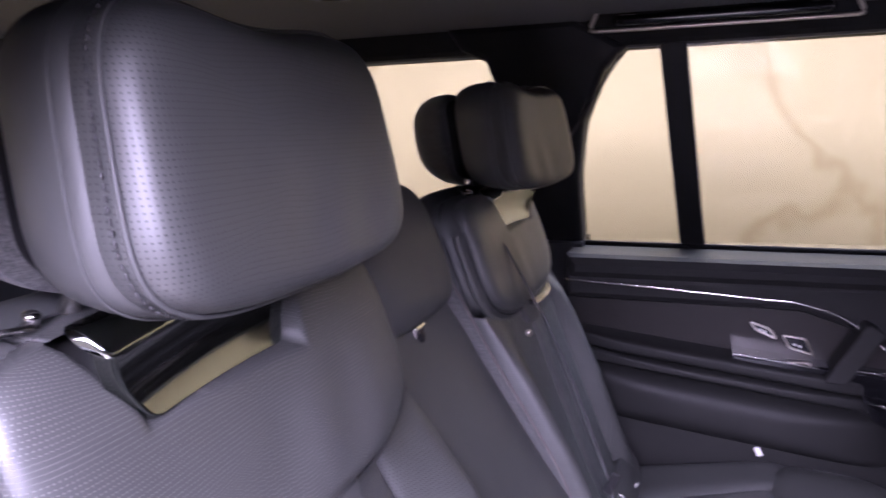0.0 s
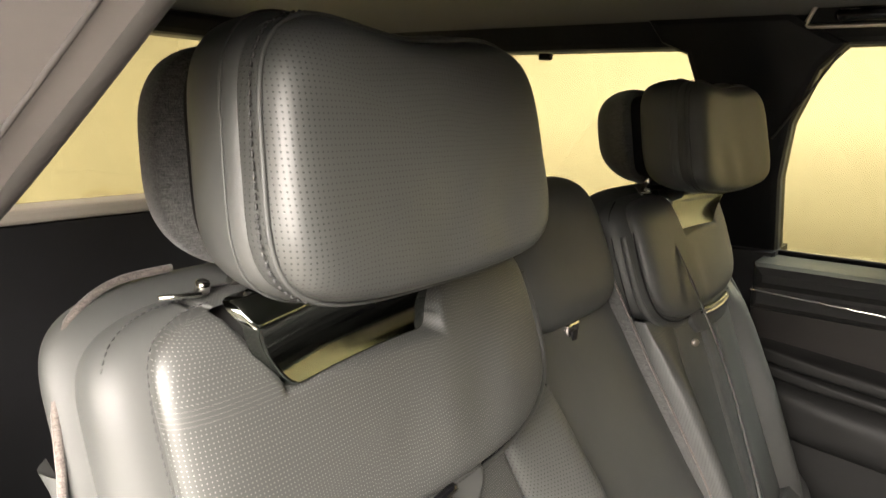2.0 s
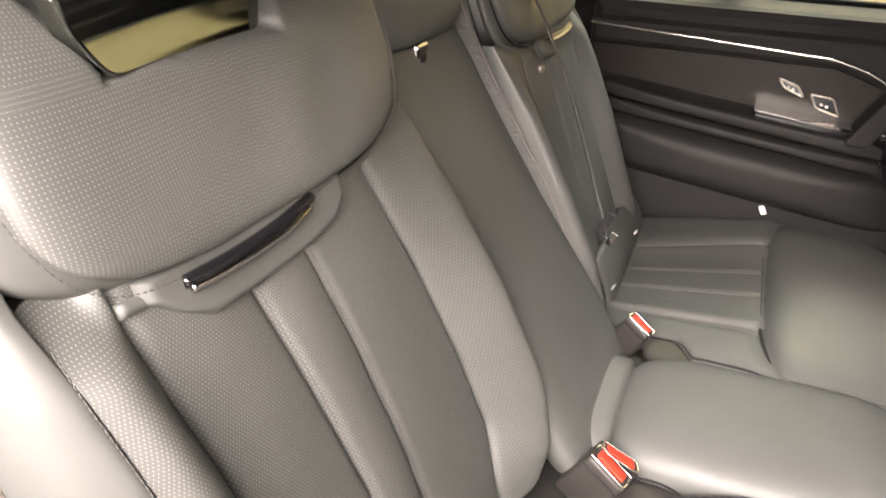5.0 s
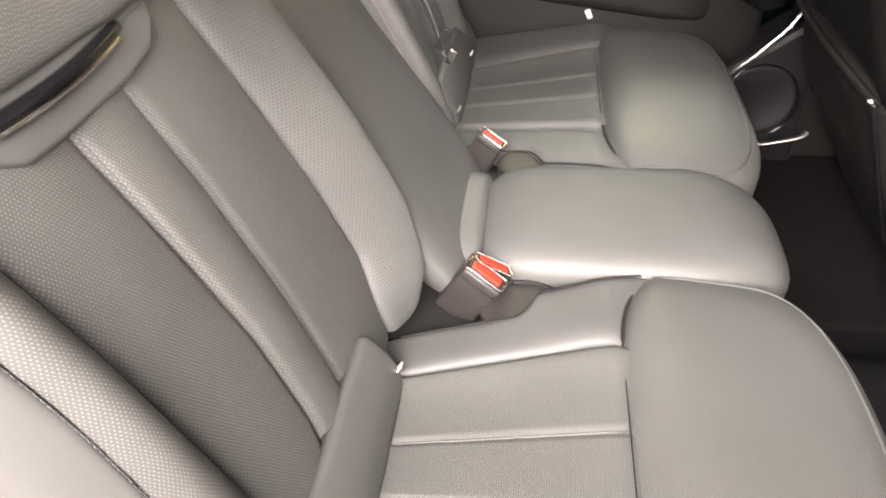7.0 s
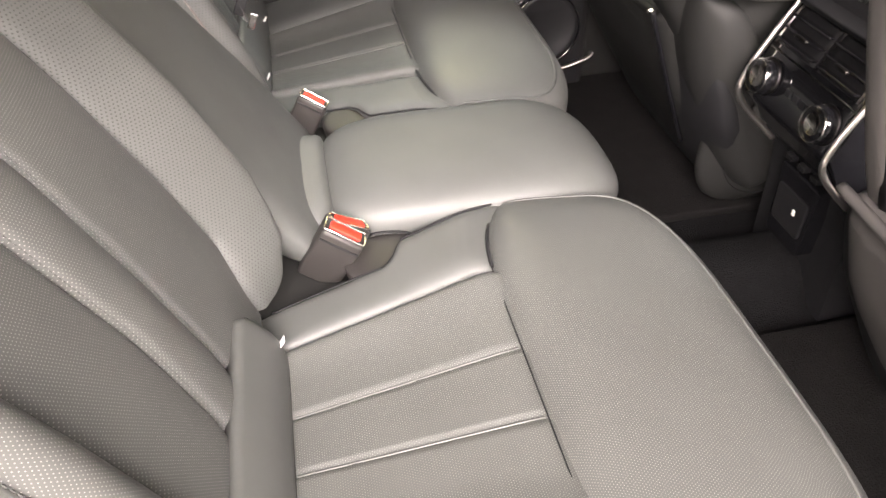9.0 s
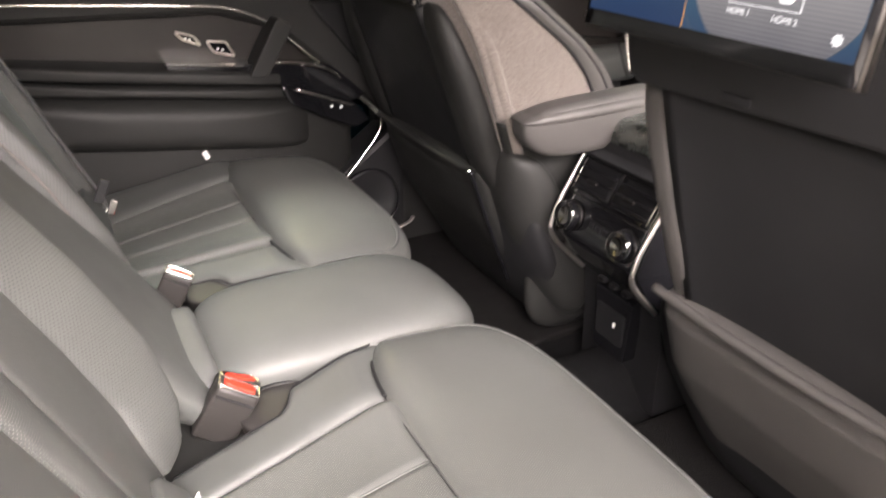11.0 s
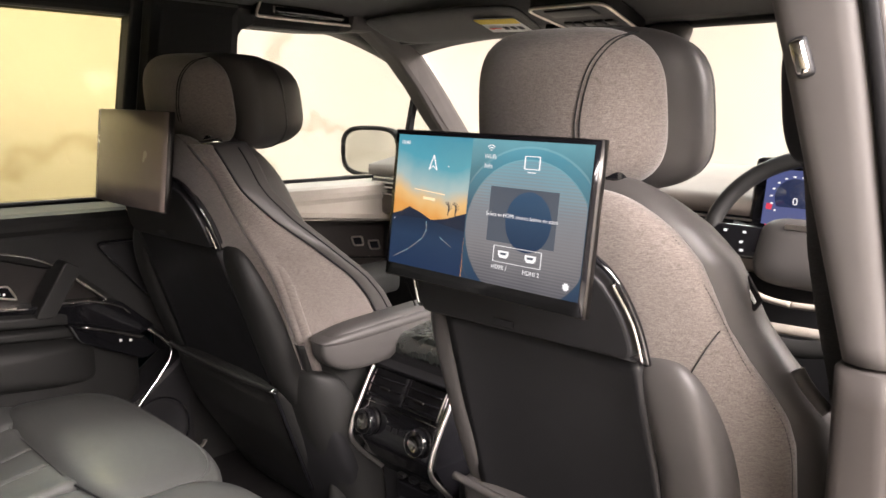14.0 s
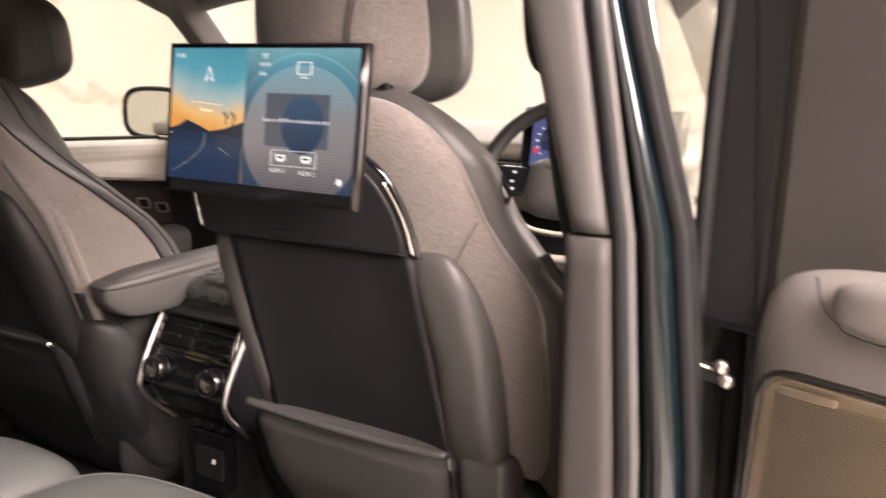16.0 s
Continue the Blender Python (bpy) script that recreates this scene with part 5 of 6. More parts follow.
def front_seat(c, side_word):
    seat = thing("front_car_seat", (c, 0.7, 0.57), f"front seat with grey cloth back {side_word}", "car seat", "front seats")

    def lay(x, d, z):
        """d runs rearward from the cloth back."""
        return c + x, front_y(z) - d, z

    def waist(z):
        """Half width of the cloth at a height, in units of the pad."""
        z += 0.012 if c > 0 else 0.0
        return float(np.interp(z, (0.70, 0.95, 1.10, 1.19, 1.222, 1.25, 1.276, 1.314, 1.348, 1.382, 1.413, 1.433, 1.455), (0.29, 0.315, 0.326, 0.326, 0.318, 0.300, 0.280, 0.255, 0.243, 0.231, 0.208, 0.186, 0.160)))

    part("cloth_back", pad(1.0, 0.90, 1.438 if c > 0 else 1.460, 0.045, 0.03, 9, 3.4, 60, 90, None, lambda x, d, z: lay(x * waist(z) * ((0.92 if c > 0 else 0.86) if x > 0 else 0.64), d - 0.045, z)), CLOTH, seat, "grey melange cloth seat back")
    part("leather_front", pad(1.0, 0.66, 1.450 if c > 0 else 1.464, 0.058, 0.062 if c > 0 else 0.07, 9, 5 if c > 0 else 9, 70, 80, None, lambda x, d, z: lay(x * (waist(z) + 0.004) * ((1.0 if c > 0 else 0.80) if x > 0 else 0.76), d - (0.086 if c > 0 else 0.115), z)), LEATHER_FRONT, seat)
    if c < 0:
        levels = (0.93, 1.09, 1.149, 1.193, 1.264, 1.31, 1.365, 1.42, 1.45)

        def side_x(z):
            return float(np.interp(z, levels, (0.275, 0.285, 0.285, 0.285, 0.275, 0.252, 0.226, 0.192, 0.165)))

        def seam_y(z):
            return float(np.interp(z, levels, (0.850, 0.802, 0.768, 0.729, 0.640, 0.583, 0.532, 0.516, 0.510)))

        def front_edge(z):
            return seam_y(z) + float(np.interp(z, levels, (0.055, 0.050, 0.046, 0.044, 0.046, 0.055, 0.062, 0.070, 0.072)))

        def side_cloth(u, v, lo=1.075, hi=1.445):
            z = lo + (hi - lo) * v
            y0 = front_y(z) + 0.022
            a = waist(z) * 0.83
            return c + a + u * (side_x(z) - a) + 0.010 * math.sin(math.pi * u), y0 + u * (seam_y(z) - y0), z

        def side_band(u, v):
            z = 0.93 + 0.518 * v
            t = u * 1.6
            if t <= 1:
                return c + side_x(z) + 0.007 * math.sin(math.pi * (0.08 + 0.92 * t)), seam_y(z) + t * (front_edge(z) - seam_y(z)), z
            return c + side_x(z) - 0.12 * (t - 1) ** 1.2, front_edge(z) + 0.012 * math.sin((t - 1) * math.pi), z

        part("side_cloth", sheet(side_cloth, 20, 50, (-0.02, 0, 0)), CLOTH, seat, "grey melange cloth wrapped round the side")
        # Darker leather here paints the shade on the passenger side.
        part("lower_side", sheet(lambda u, v: side_cloth(u, v, 0.86, 1.073), 20, 24, (-0.02, 0, 0)), LEATHER_SOFT, seat, "leather lower side of the backrest darkened for shade")
        part("side_band", sheet(side_band, 24, 50, (-0.02, 0, 0)), LEATHER_FRONT, seat)
        for t, r in ((0.0, 0.0022), (0.62, 0.0016)):
            part("band_seam", tube(smooth_line([(c + side_x(z) + 0.007 * math.sin(math.pi * (0.08 + 0.92 * t)) + 0.0006, seam_y(z) + t * (front_edge(z) - seam_y(z)), z) for z in np.linspace(0.95, 1.44, 24)], 3), r, 6), RUBBER, seat)
    part("back_base", pad(0.30, 0.60, 0.955, 0.05, 0.08, 5, 3.4, 40, 30, None, lambda x, d, z: lay(x * (1 if x > 0 else 0.8) * (0.8 + 0.2 * min(1, (z - 0.6) / 0.2)), d - 0.03 - 0.10 * max(0, 0.8 - z), z)), PLASTIC, seat)
    ring = 0.89 if c > 0 else 1.0
    rise = [(1, 0.80), (1, 0.95), (1, 1.1), (1, 1.2), (1, 1.28), (1, 1.36), (0.97, 1.42), (0.85, 1.452), (0.6, 1.463)]
    part("back_seam", stitches(smooth_line([lay(k * waist(1.18 + (z - 1.18) * ring) * (0.912 if c > 0 else 0.80) if k > 0 else k * waist(1.18 + (z - 1.18) * ring) * 0.63, -0.0365 if c > 0 else -0.024, 1.18 + (z - 1.18) * ring) for k, z in rise + [(0, 1.466)] + [(-k, z) for k, z in reversed(rise)]], 8), 0.0045, 0.0036, 0.0006), RUBBER, seat)

    def cloth_d(x, z):
        r = max(abs(x) / (0.92 * waist(z)), abs(z - 1.169) / 0.269)
        return 0.045 * (math.sqrt(max(0.0, 1 - r**3.4)) - 1) + 0.0012

    for k in (-1, 1):
        for dd in (-0.078, -0.105) if c < 0 else ():
            part("leather_seam", tube(smooth_line([lay(k * (waist(z) + 0.0062) * ((1 if c > 0 else 0.78) if k > 0 else 0.74), dd, z) for z in (0.95, 1.1, 1.2, 1.25, 1.28, 1.31, 1.36, 1.40, 1.42)], 6), 0.0014, 6), RUBBER, seat)
        if c > 0:
            part("cloth_seam", tube([lay(k * x, cloth_d(x, z), z) for x, z in zip(np.linspace(0.203, 0.231, 14), np.linspace(1.242, 1.300, 14))], 0.0008, 6), RUBBER, seat)
        if k < 0 and c > 0:
            part("wing_pad", pad(0.024, 0.93, 1.262, 0.022, 0.03, 3.6, 2.4, 20, 40, None, lambda x, d, z: lay(-0.144 + x, d - 0.004, z)), LEATHER_FRONT, seat)
            continue
        # Passenger seat swaps to near-black leather to imitate its shade.
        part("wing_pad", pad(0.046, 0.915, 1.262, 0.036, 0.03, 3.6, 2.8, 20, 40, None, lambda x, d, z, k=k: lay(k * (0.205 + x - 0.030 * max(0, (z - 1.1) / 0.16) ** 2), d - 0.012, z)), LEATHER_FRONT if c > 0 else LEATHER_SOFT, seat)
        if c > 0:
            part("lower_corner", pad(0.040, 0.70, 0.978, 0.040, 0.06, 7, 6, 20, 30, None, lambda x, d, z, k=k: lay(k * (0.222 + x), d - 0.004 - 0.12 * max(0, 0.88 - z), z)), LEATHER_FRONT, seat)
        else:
            # Same shade painted on the passenger seat's lower corner.
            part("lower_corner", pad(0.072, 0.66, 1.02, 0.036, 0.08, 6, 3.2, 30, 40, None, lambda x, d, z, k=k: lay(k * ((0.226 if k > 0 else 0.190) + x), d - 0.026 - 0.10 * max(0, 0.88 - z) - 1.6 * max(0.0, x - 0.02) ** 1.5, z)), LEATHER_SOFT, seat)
    # hard shell and map pocket

    def shell_w(z):
        return float(np.interp(z, (0.9, 1.0, 1.25), (0.172, 0.170, 0.158)))

    hard = part("back_panel", sheet(lambda u, v: lay((2 * u - 1) * shell_w(0.93 + 0.325 * v) + (0.036 * (1 - u) if c > 0 else 0.0), 0.014 - 0.010 * (1 - abs(2 * u - 1) ** 4), 0.93 + 0.325 * v), 24, 16, (0, 0.02, 0)), PLASTIC, seat, "matt black hard back panel")
    # Passenger pocket and its edge get their shade from the darker leather.
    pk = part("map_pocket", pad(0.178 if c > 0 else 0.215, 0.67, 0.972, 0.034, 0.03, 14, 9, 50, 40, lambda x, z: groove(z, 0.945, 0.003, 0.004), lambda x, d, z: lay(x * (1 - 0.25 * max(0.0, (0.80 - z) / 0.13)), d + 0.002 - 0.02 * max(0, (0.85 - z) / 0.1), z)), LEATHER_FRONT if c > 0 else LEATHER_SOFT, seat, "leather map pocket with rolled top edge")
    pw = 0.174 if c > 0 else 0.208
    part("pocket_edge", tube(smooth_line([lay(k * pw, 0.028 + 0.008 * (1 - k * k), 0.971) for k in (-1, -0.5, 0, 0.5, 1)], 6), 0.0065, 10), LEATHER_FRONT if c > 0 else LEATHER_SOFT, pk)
    part("pocket_end", tube(smooth_line([lay(pw + 0.005, 0.034, 0.975), lay(pw + 0.006, 0.034, 0.93), lay(pw - 0.003, 0.028, 0.82), lay(pw - 0.02, 0.018, 0.72)], 6), 0.004, 8), PIANO, pk)
    if c < 0:
        part("pocket_clip", block(c + 0.208, front_y(0.975) - 0.036, 0.974, 0.008, 0.008, 0.008, 0.002), CHROME, pk)
    # glossy arch that carries the screen
    arch = [(-0.160, 1.250), (0.160, 1.258), (0.152, 1.31), (0.128, 1.352), (0.08, 1.372), (-0.08, 1.372), (-0.128, 1.352), (-0.152, 1.31)]
    plate = prism(rounded(arch, 0.02), "y", -0.022, 0.012, 0.004)
    for v in plate.verts:
        v.co = Vector(lay(v.co.x, -v.co.y, v.co.z))
    ar = part("screen_arch", plate, PLASTIC, seat, "satin black arch behind the screen")
    for k in (-1, 1):
        part("arch_trim", tube(smooth_line([lay(k * 0.168, 0.010, 1.255), lay(k * 0.161, 0.010, 1.305), lay(k * 0.140, 0.010, 1.352), lay(k * 0.10, 0.008, 1.378), lay(k * 0.04, 0.006, 1.384)], 8), 0.005, 10, squash=0.8), PIANO, ar)
        if c < 0:
            part("arch_chrome", tube(smooth_line([lay(k * 0.166, 0.0165, 1.258), lay(k * 0.163, 0.0165, 1.280), lay(k * 0.159, 0.0165, 1.300)], 6), 0.0018, 8), CHROME, ar)
            continue
        part("arch_chrome", tube(smooth_line([lay(k * 0.166, 0.0165, 1.258), lay(k * 0.160, 0.0165, 1.303), lay(k * 0.142, 0.0165, 1.345)], 8), 0.0022, 8), CHROME, ar)
    part("maker_plate", block(c - 0.014, front_y(1.266) - 0.025, 1.266, 0.034, 0.0012, 0.007, 0.0005), PLASTIC, ar)
    part("shell_gap", tube([lay(-0.158, 0.014, 1.253), lay(0.158, 0.014, 1.258)], 0.0022, 6), RUBBER, ar)

    # headrest
    def head(x, d, z):
        t = (z - 1.525) / 0.09
        return c + (0.026 if c > 0 else 0.008) + x * (0.89 if c > 0 else 1.0) * (1 - 0.04 * t), 0.575 - 0.10 * (z - 1.52) - d - 0.07 * (1 - (x / 0.17) ** 2) * 0.35, z

    hr = part("headrest_cloth", pad(0.140, 1.430, 1.608, 0.05, 0.04, 3.4, 2.8, 60, 50, None, lambda x, d, z: head(x - 0.006, d, z)), CLOTH, seat, "grey melange cloth headrest back")
    part("headrest_leather", pad(0.158, 1.426, 1.612, 0.03, 0.075 if c > 0 else 0.150, 3.6, 4.0, 60, 50, None, lambda x, d, z: head(x, d - 0.050, z)), LEATHER_FRONT, seat, "leather headrest front")

    def on_head(x, z):
        r = (abs(x / 0.140) ** 3.4 + abs((z - 1.519) / 0.089) ** 3.4) ** (1 / 3.4)
        return head(x - 0.006, 0.05 * math.sqrt(max(0.0, 1 - r**2.8)) + 0.0006, z)

    for k in (0.0, 0.006):
        part("headrest_seam", tube(smooth_line([on_head(x + k, z) for x, z in ((0.055, 1.445), (0.056, 1.49), (0.062, 1.53), (0.074, 1.565), (0.090, 1.590), (0.104, 1.600))], 6), 0.0009, 6), RUBBER, hr)
    for k in (-0.062, 0.062):
        part("headrest_post", tube([(c + k, 0.585, 1.40), (c + k, 0.578, 1.46)], 0.008, 12), CHROME, seat)
    part("headrest_piping", tube([head(math.copysign(abs(math.cos(a)) ** 0.556, math.cos(a)) * (0.1517 if c > 0 else 0.1542), -0.080 if c > 0 else -0.100, 1.519 + math.copysign(abs(math.sin(a)) ** 0.556, math.sin(a)) * (0.0893 if c > 0 else 0.0905)) for a in np.linspace(0, 2 * math.pi, 60)[:-1]], 0.002, 6, True), LEATHER, hr)
    part("neck_collar", block(c, 0.56, 1.452, 0.23, 0.05, 0.03, 0.01, 3), PIANO, seat)
    for k in (-0.05, 0.075):
        part("post_guide", block(c + k, 0.548, 1.437, 0.034, 0.022, 0.010, 0.003, 2, Matrix.Rotation(radians(12), 4, "Y")), CHROME, seat)
    # cushion
    part("seat_cushion", pad(0.27, 0.74, 1.20, 0.06, 0.10, 5, 4, 24, 24, None, lambda x, d, y: (c + x, y, 0.87 + d)), LEATHER, seat)
    part("seat_foot", pad(0.17, 0.56, 0.86, 0.16, 0.20, 5, 5, 20, 20, None, lambda x, d, z: (c + x, 0.95 - d, z)), RUBBER, seat)
    if c < 0:
        # Valance is darkened too, for the shade low beside the seat.
        part("side_valance", pad(0.12, 0.61, 0.90, 0.035, 0.03, 2.6, 2.4, 30, 30, None, lambda x, d, z: (c + 0.235 + d, 0.83 + x + 0.1 * (z - 0.75), z)), LEATHER_SOFT, seat)
        part("valance_seam", tube([(c + 0.266, 0.83 + 0.092 * math.cos(a) + 0.1 * (0.145 * 0.78 * math.sin(a)), 0.755 + 0.112 * math.sin(a)) for a in np.linspace(0, 2 * math.pi, 40)[:-1]], 0.0012, 6, True), RUBBER, seat)
    return seat


front_seat(0.452, "on the driver's side")
front_seat(-0.398, "on the passenger's side")
tagm = Matrix.Translation((0.697, 0.585, 1.336)) @ Matrix.Rotation(radians(-35), 4, "Z") @ Matrix.Rotation(radians(38), 4, "Y")
bag = thing("airbag_tag", None, "small black sewn tag on the seat edge", "label", turn=tagm)
part("cloth_tab", block(0, 0, 0, 0.034, 0.003, 0.018, 0.001), RUBBER, bag)
part("print", block(0.002, -0.0022, 0.001, 0.022, 0.001, 0.004, 0), WHITE, bag)

# ---- armrest and console ----
arm = thing("seat_armrest", (-0.09, 0.75, 1.08), "grey leather fold-down armrest on the passenger seat", "armrest")
part("pad", pad(0.034, 0.618, 1.05, 0.015, 0.014, 5, 3.5, 30, 70, None, lambda x, d, y: (-0.086 + x, y, 1.090 + d + 0.03 * (y - 0.62))), LEATHER_FRONT, arm, "soft leather armrest top")
part("underside", pad(0.031, 0.622, 1.02, 0.03, 0.064, 5, 5.0, 30, 60, None, lambda x, d, y: (-0.086 + x, y + 0.20 * max(0.0, -d - 0.02), 1.080 + d + 0.03 * (y - 0.62))), LEATHER_FRONT, arm)
part("hinge_boss", lathe([(0, 0.040), (0.03, 0.040), (0.036, 0.035), (0.036, 0.0)], (-0.150, 0.74, 1.05), (1, 0, 0), 24), PLASTIC, arm)
con = thing("centre_console", (0.03, 0.85, 0.57), "gloss black rear console with vents and two chrome-rimmed knobs", "console")
CON_X = 0.015
CON_Z = (0.57, 0.72, 0.785, 0.832, 0.880, 0.934, 0.98, 1.03, 1.067)
CON_Y = (0.80, 0.795, 0.787, 0.745, 0.716, 0.732, 0.756, 0.787, 0.825)


def con_y(z):
    return at_height(z, CON_Z, CON_Y)


def con_face(x0, x1, z0, z1, proud, nz=24):
    return sheet(lambda u, v: (CON_X + x0 + (x1 - x0) * u, con_y(z0 + (z1 - z0) * v) - proud, z0 + (z1 - z0) * v), 8, nz, (0, 0.003, 0))


part("body", prism([(y + 0.004, z) for y, z in zip(CON_Y, CON_Z)] + [(1.30, 1.067), (1.30, 0.57)], "x", CON_X - 0.104, CON_X + 0.104, 0), PLASTIC, con)
part("face", con_face(-0.102, 0.102, 0.835, 1.012, 0.001), PIANO, con, "gloss black control face")
part("lid", prism(rounded([(0.795, 1.022), (0.798, 1.074), (0.90, 1.086), (1.28, 1.10), (1.28, 1.022)], 0.028, 8), "x", CON_X - 0.092, CON_X + 0.092, 0.010, 4), GLOSS_LID, con, "gloss dark console lid")
part("shelf_lip", prism(rounded([(0.766, 1.008), (0.762, 1.018), (0.81, 1.028), (0.82, 1.012)], 0.004), "x", CON_X - 0.103, CON_X + 0.103, 0.002), PLASTIC, con)
for k in (-1, 1):
    side = CON_X + k * 0.109
    line = smooth_line([(side - k * 0.012, 0.93, 1.092), (side - k * 0.008, 0.865, 1.083), (side - k * 0.002, 0.825, 1.067), (side, 0.785, 1.030), (side, 0.727, 0.934), (side, 0.710, 0.893), (side, 0.709, 0.876), (side, 0.718, 0.858), (side, 0.740, 0.832), (side - k * 0.012, 0.782, 0.790)], 8)
    part("chrome_rail", tube(line, 0.0040, 10, squash=1.2), RAIL, con)
    part("side_cheek", prism([(0.825, 1.062), (0.787, 1.028), (0.732, 0.934), (0.716, 0.884), (0.745, 0.835), (0.79, 0.79), (0.95, 0.78), (0.95, 1.07)], "x", side - 0.004, side + 0.003, 0), PIANO, con)
    vent = part("vent", con_face(min(k * 0.004, k * 0.094), max(k * 0.004, k * 0.094), 0.958, 1.006, 0.004), RUBBER, con)
    for q in range(3):
        z = 0.997 - q * 0.015
        part("slat", block(CON_X + k * 0.048, con_y(z) - 0.009, z, 0.086, 0.012, 0.0035, 0.001, 2, Matrix.Rotation(radians(-14), 4, "X")), PIANO, vent)
    part("vent_edge", tube([(CON_X + k * 0.094, con_y(z) - 0.006, z) for z in np.linspace(0.958, 1.006, 6)], 0.0014, 6), SATIN, vent)
    part("vent_tab", block(CON_X + k * 0.046, con_y(0.982) - 0.016, 0.982, 0.026, 0.006, 0.0055, 0.002), DARK_METAL, vent)
    ko = (CON_X + k * 0.070, con_y(0.916) - 0.002, 0.916)
    kn = part("knob", lathe([(-0.004, 0.0250), (0.018, 0.0245), (0.021, 0.0225), (0.0195, 0.0)], ko, (0, -1, 0.22), 40), PIANO, con)
    part("knob_ring", lathe([(0.0, 0.0275), (0.003, 0.0275), (0.004, 0.0250)], ko, (0, -1, 0.22), 40), DARK_METAL, kn)
    part("knob_rim", lathe([(0.0195, 0.0246), (0.0212, 0.0240), (0.0216, 0.0230), (0.0205, 0.0226)], ko, (0, -1, 0.22), 40), CHROME, kn)
    for q in range(18):
        a = 2 * math.pi * q / 18
        part("knob_notch", block(ko[0] + 0.0247 * math.cos(a), ko[1] - 0.010, ko[2] + 0.0022 + 0.0247 * math.sin(a), 0.0016, 0.014, 0.0016, 0), PIANO, kn)
for q in (-1, 0, 1):
    part("touch_key", block(CON_X + q * 0.018, con_y(0.916) - 0.002, 0.916, 0.012, 0.003, 0.010, 0.001, 2, Matrix.Rotation(radians(-14), 4, "X")), RUBBER, con)
part("vent_line", tube([(CON_X - 0.098, con_y(0.950) - 0.003, 0.950), (CON_X + 0.098, con_y(0.950) - 0.003, 0.950)], 0.0012, 6), DARK_METAL, con)
sock = part("socket_panel", prism(rounded([(-0.022, 0.66), (0.062, 0.66), (0.068, 0.785), (-0.028, 0.785)], 0.008), "y", 0.770, 0.80, 0.003), PIANO, con)
part("socket_lid", prism(rounded([(-0.016, 0.69), (0.056, 0.69), (0.058, 0.755), (-0.018, 0.755)], 0.008), "y", 0.767, 0.775, 0.002), RUBBER, sock)
part("socket_mark", block(0.034, 0.7665, 0.728, 0.006, 0.002, 0.010, 0.001), WHITE, sock)
for q in range(3):
    port = part("usb_port", block(-0.012 + q * 0.032, 0.772, 0.800, 0.018, 0.012, 0.010, 0.002), RUBBER, con)
    part("port_rim", tube([(-0.012 + q * 0.032 + a, 0.7655, 0.800 + b) for a, b in rounded([(-0.008, -0.004), (0.008, -0.004), (0.008, 0.004), (-0.008, 0.004)], 0.002)], 0.0008, 6, True), DARK_METAL, port)
part("lower_cover", pad(0.115, 0.57, 0.80, 0.03, 0.30, 5, 5, 30, 30, None, lambda x, d, z: (CON_X + x * 0.80, 0.84 - d, z)), PLASTIC, con)

# ---- screens ----
SW, SH = 0.285, 0.176


def screen(x, y, z, tilt, turn, lit, label):
    m = Matrix.Translation((x, y, z)) @ Matrix.Rotation(radians(turn), 4, "Z") @ Matrix.Rotation(radians(tilt), 4, "X")
    s = thing("rear_screen", None, label, "screen", "headrest screens", turn=m)
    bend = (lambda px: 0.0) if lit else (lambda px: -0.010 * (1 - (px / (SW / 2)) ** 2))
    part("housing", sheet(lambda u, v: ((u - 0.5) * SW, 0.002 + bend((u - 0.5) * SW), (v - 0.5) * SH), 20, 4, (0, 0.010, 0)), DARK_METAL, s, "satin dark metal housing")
    # The switched-off glass takes the brown with the reflection painted in.
    part("front_glass", sheet(lambda u, v: ((u - 0.5) * (SW - 0.003), bend((u - 0.5) * SW), (v - 0.5) * (SH - 0.003)), 20, 4, (0, 0.003, 0)), SCREEN_GLASS if lit else SCREEN_OFF_REFLECTION, s, "gloss dark glass front")
    part("back_box", block(0, 0.022, -0.005, 0.21, 0.026, 0.12, 0.008, 3), PLASTIC, s)
    part("arm", block(0, 0.055, -0.04, 0.06, 0.07, 0.07, 0.008, 3), PLASTIC, s)
    return s


def sky_glow():
    m, tree, b = mat("lit_sky", (0.005, 0.005, 0.005), 0.12)
    sep = tree.nodes.new("ShaderNodeSeparateXYZ")
    tree.links.new(coords(tree, "UV"), sep.inputs[0])
    wave = noise_fac(tree, 26, 2.0)
    h = maths(tree, "ADD", sep.outputs[1], maths(tree, "MULTIPLY", maths(tree, "SUBTRACT", wave, 0.5), 0.16))
    h = maths(tree, "SUBTRACT", h, maths(tree, "MULTIPLY", maths(tree, "ABSOLUTE", maths(tree, "SUBTRACT", sep.outputs[0], 0.75)), 0.18))
    col = ramp(tree, h, [(0.36, (0.9, 0.42, 0.10)), (0.46, (0.95, 0.60, 0.24)), (0.58, (0.45, 0.60, 0.58)), (0.75, (0.10, 0.42, 0.52)), (1.0, (0.06, 0.33, 0.45))])
    tree.links.new(col, b.inputs["Emission Color"])
    b.inputs["Emission Strength"].default_value = 0.75
    return m


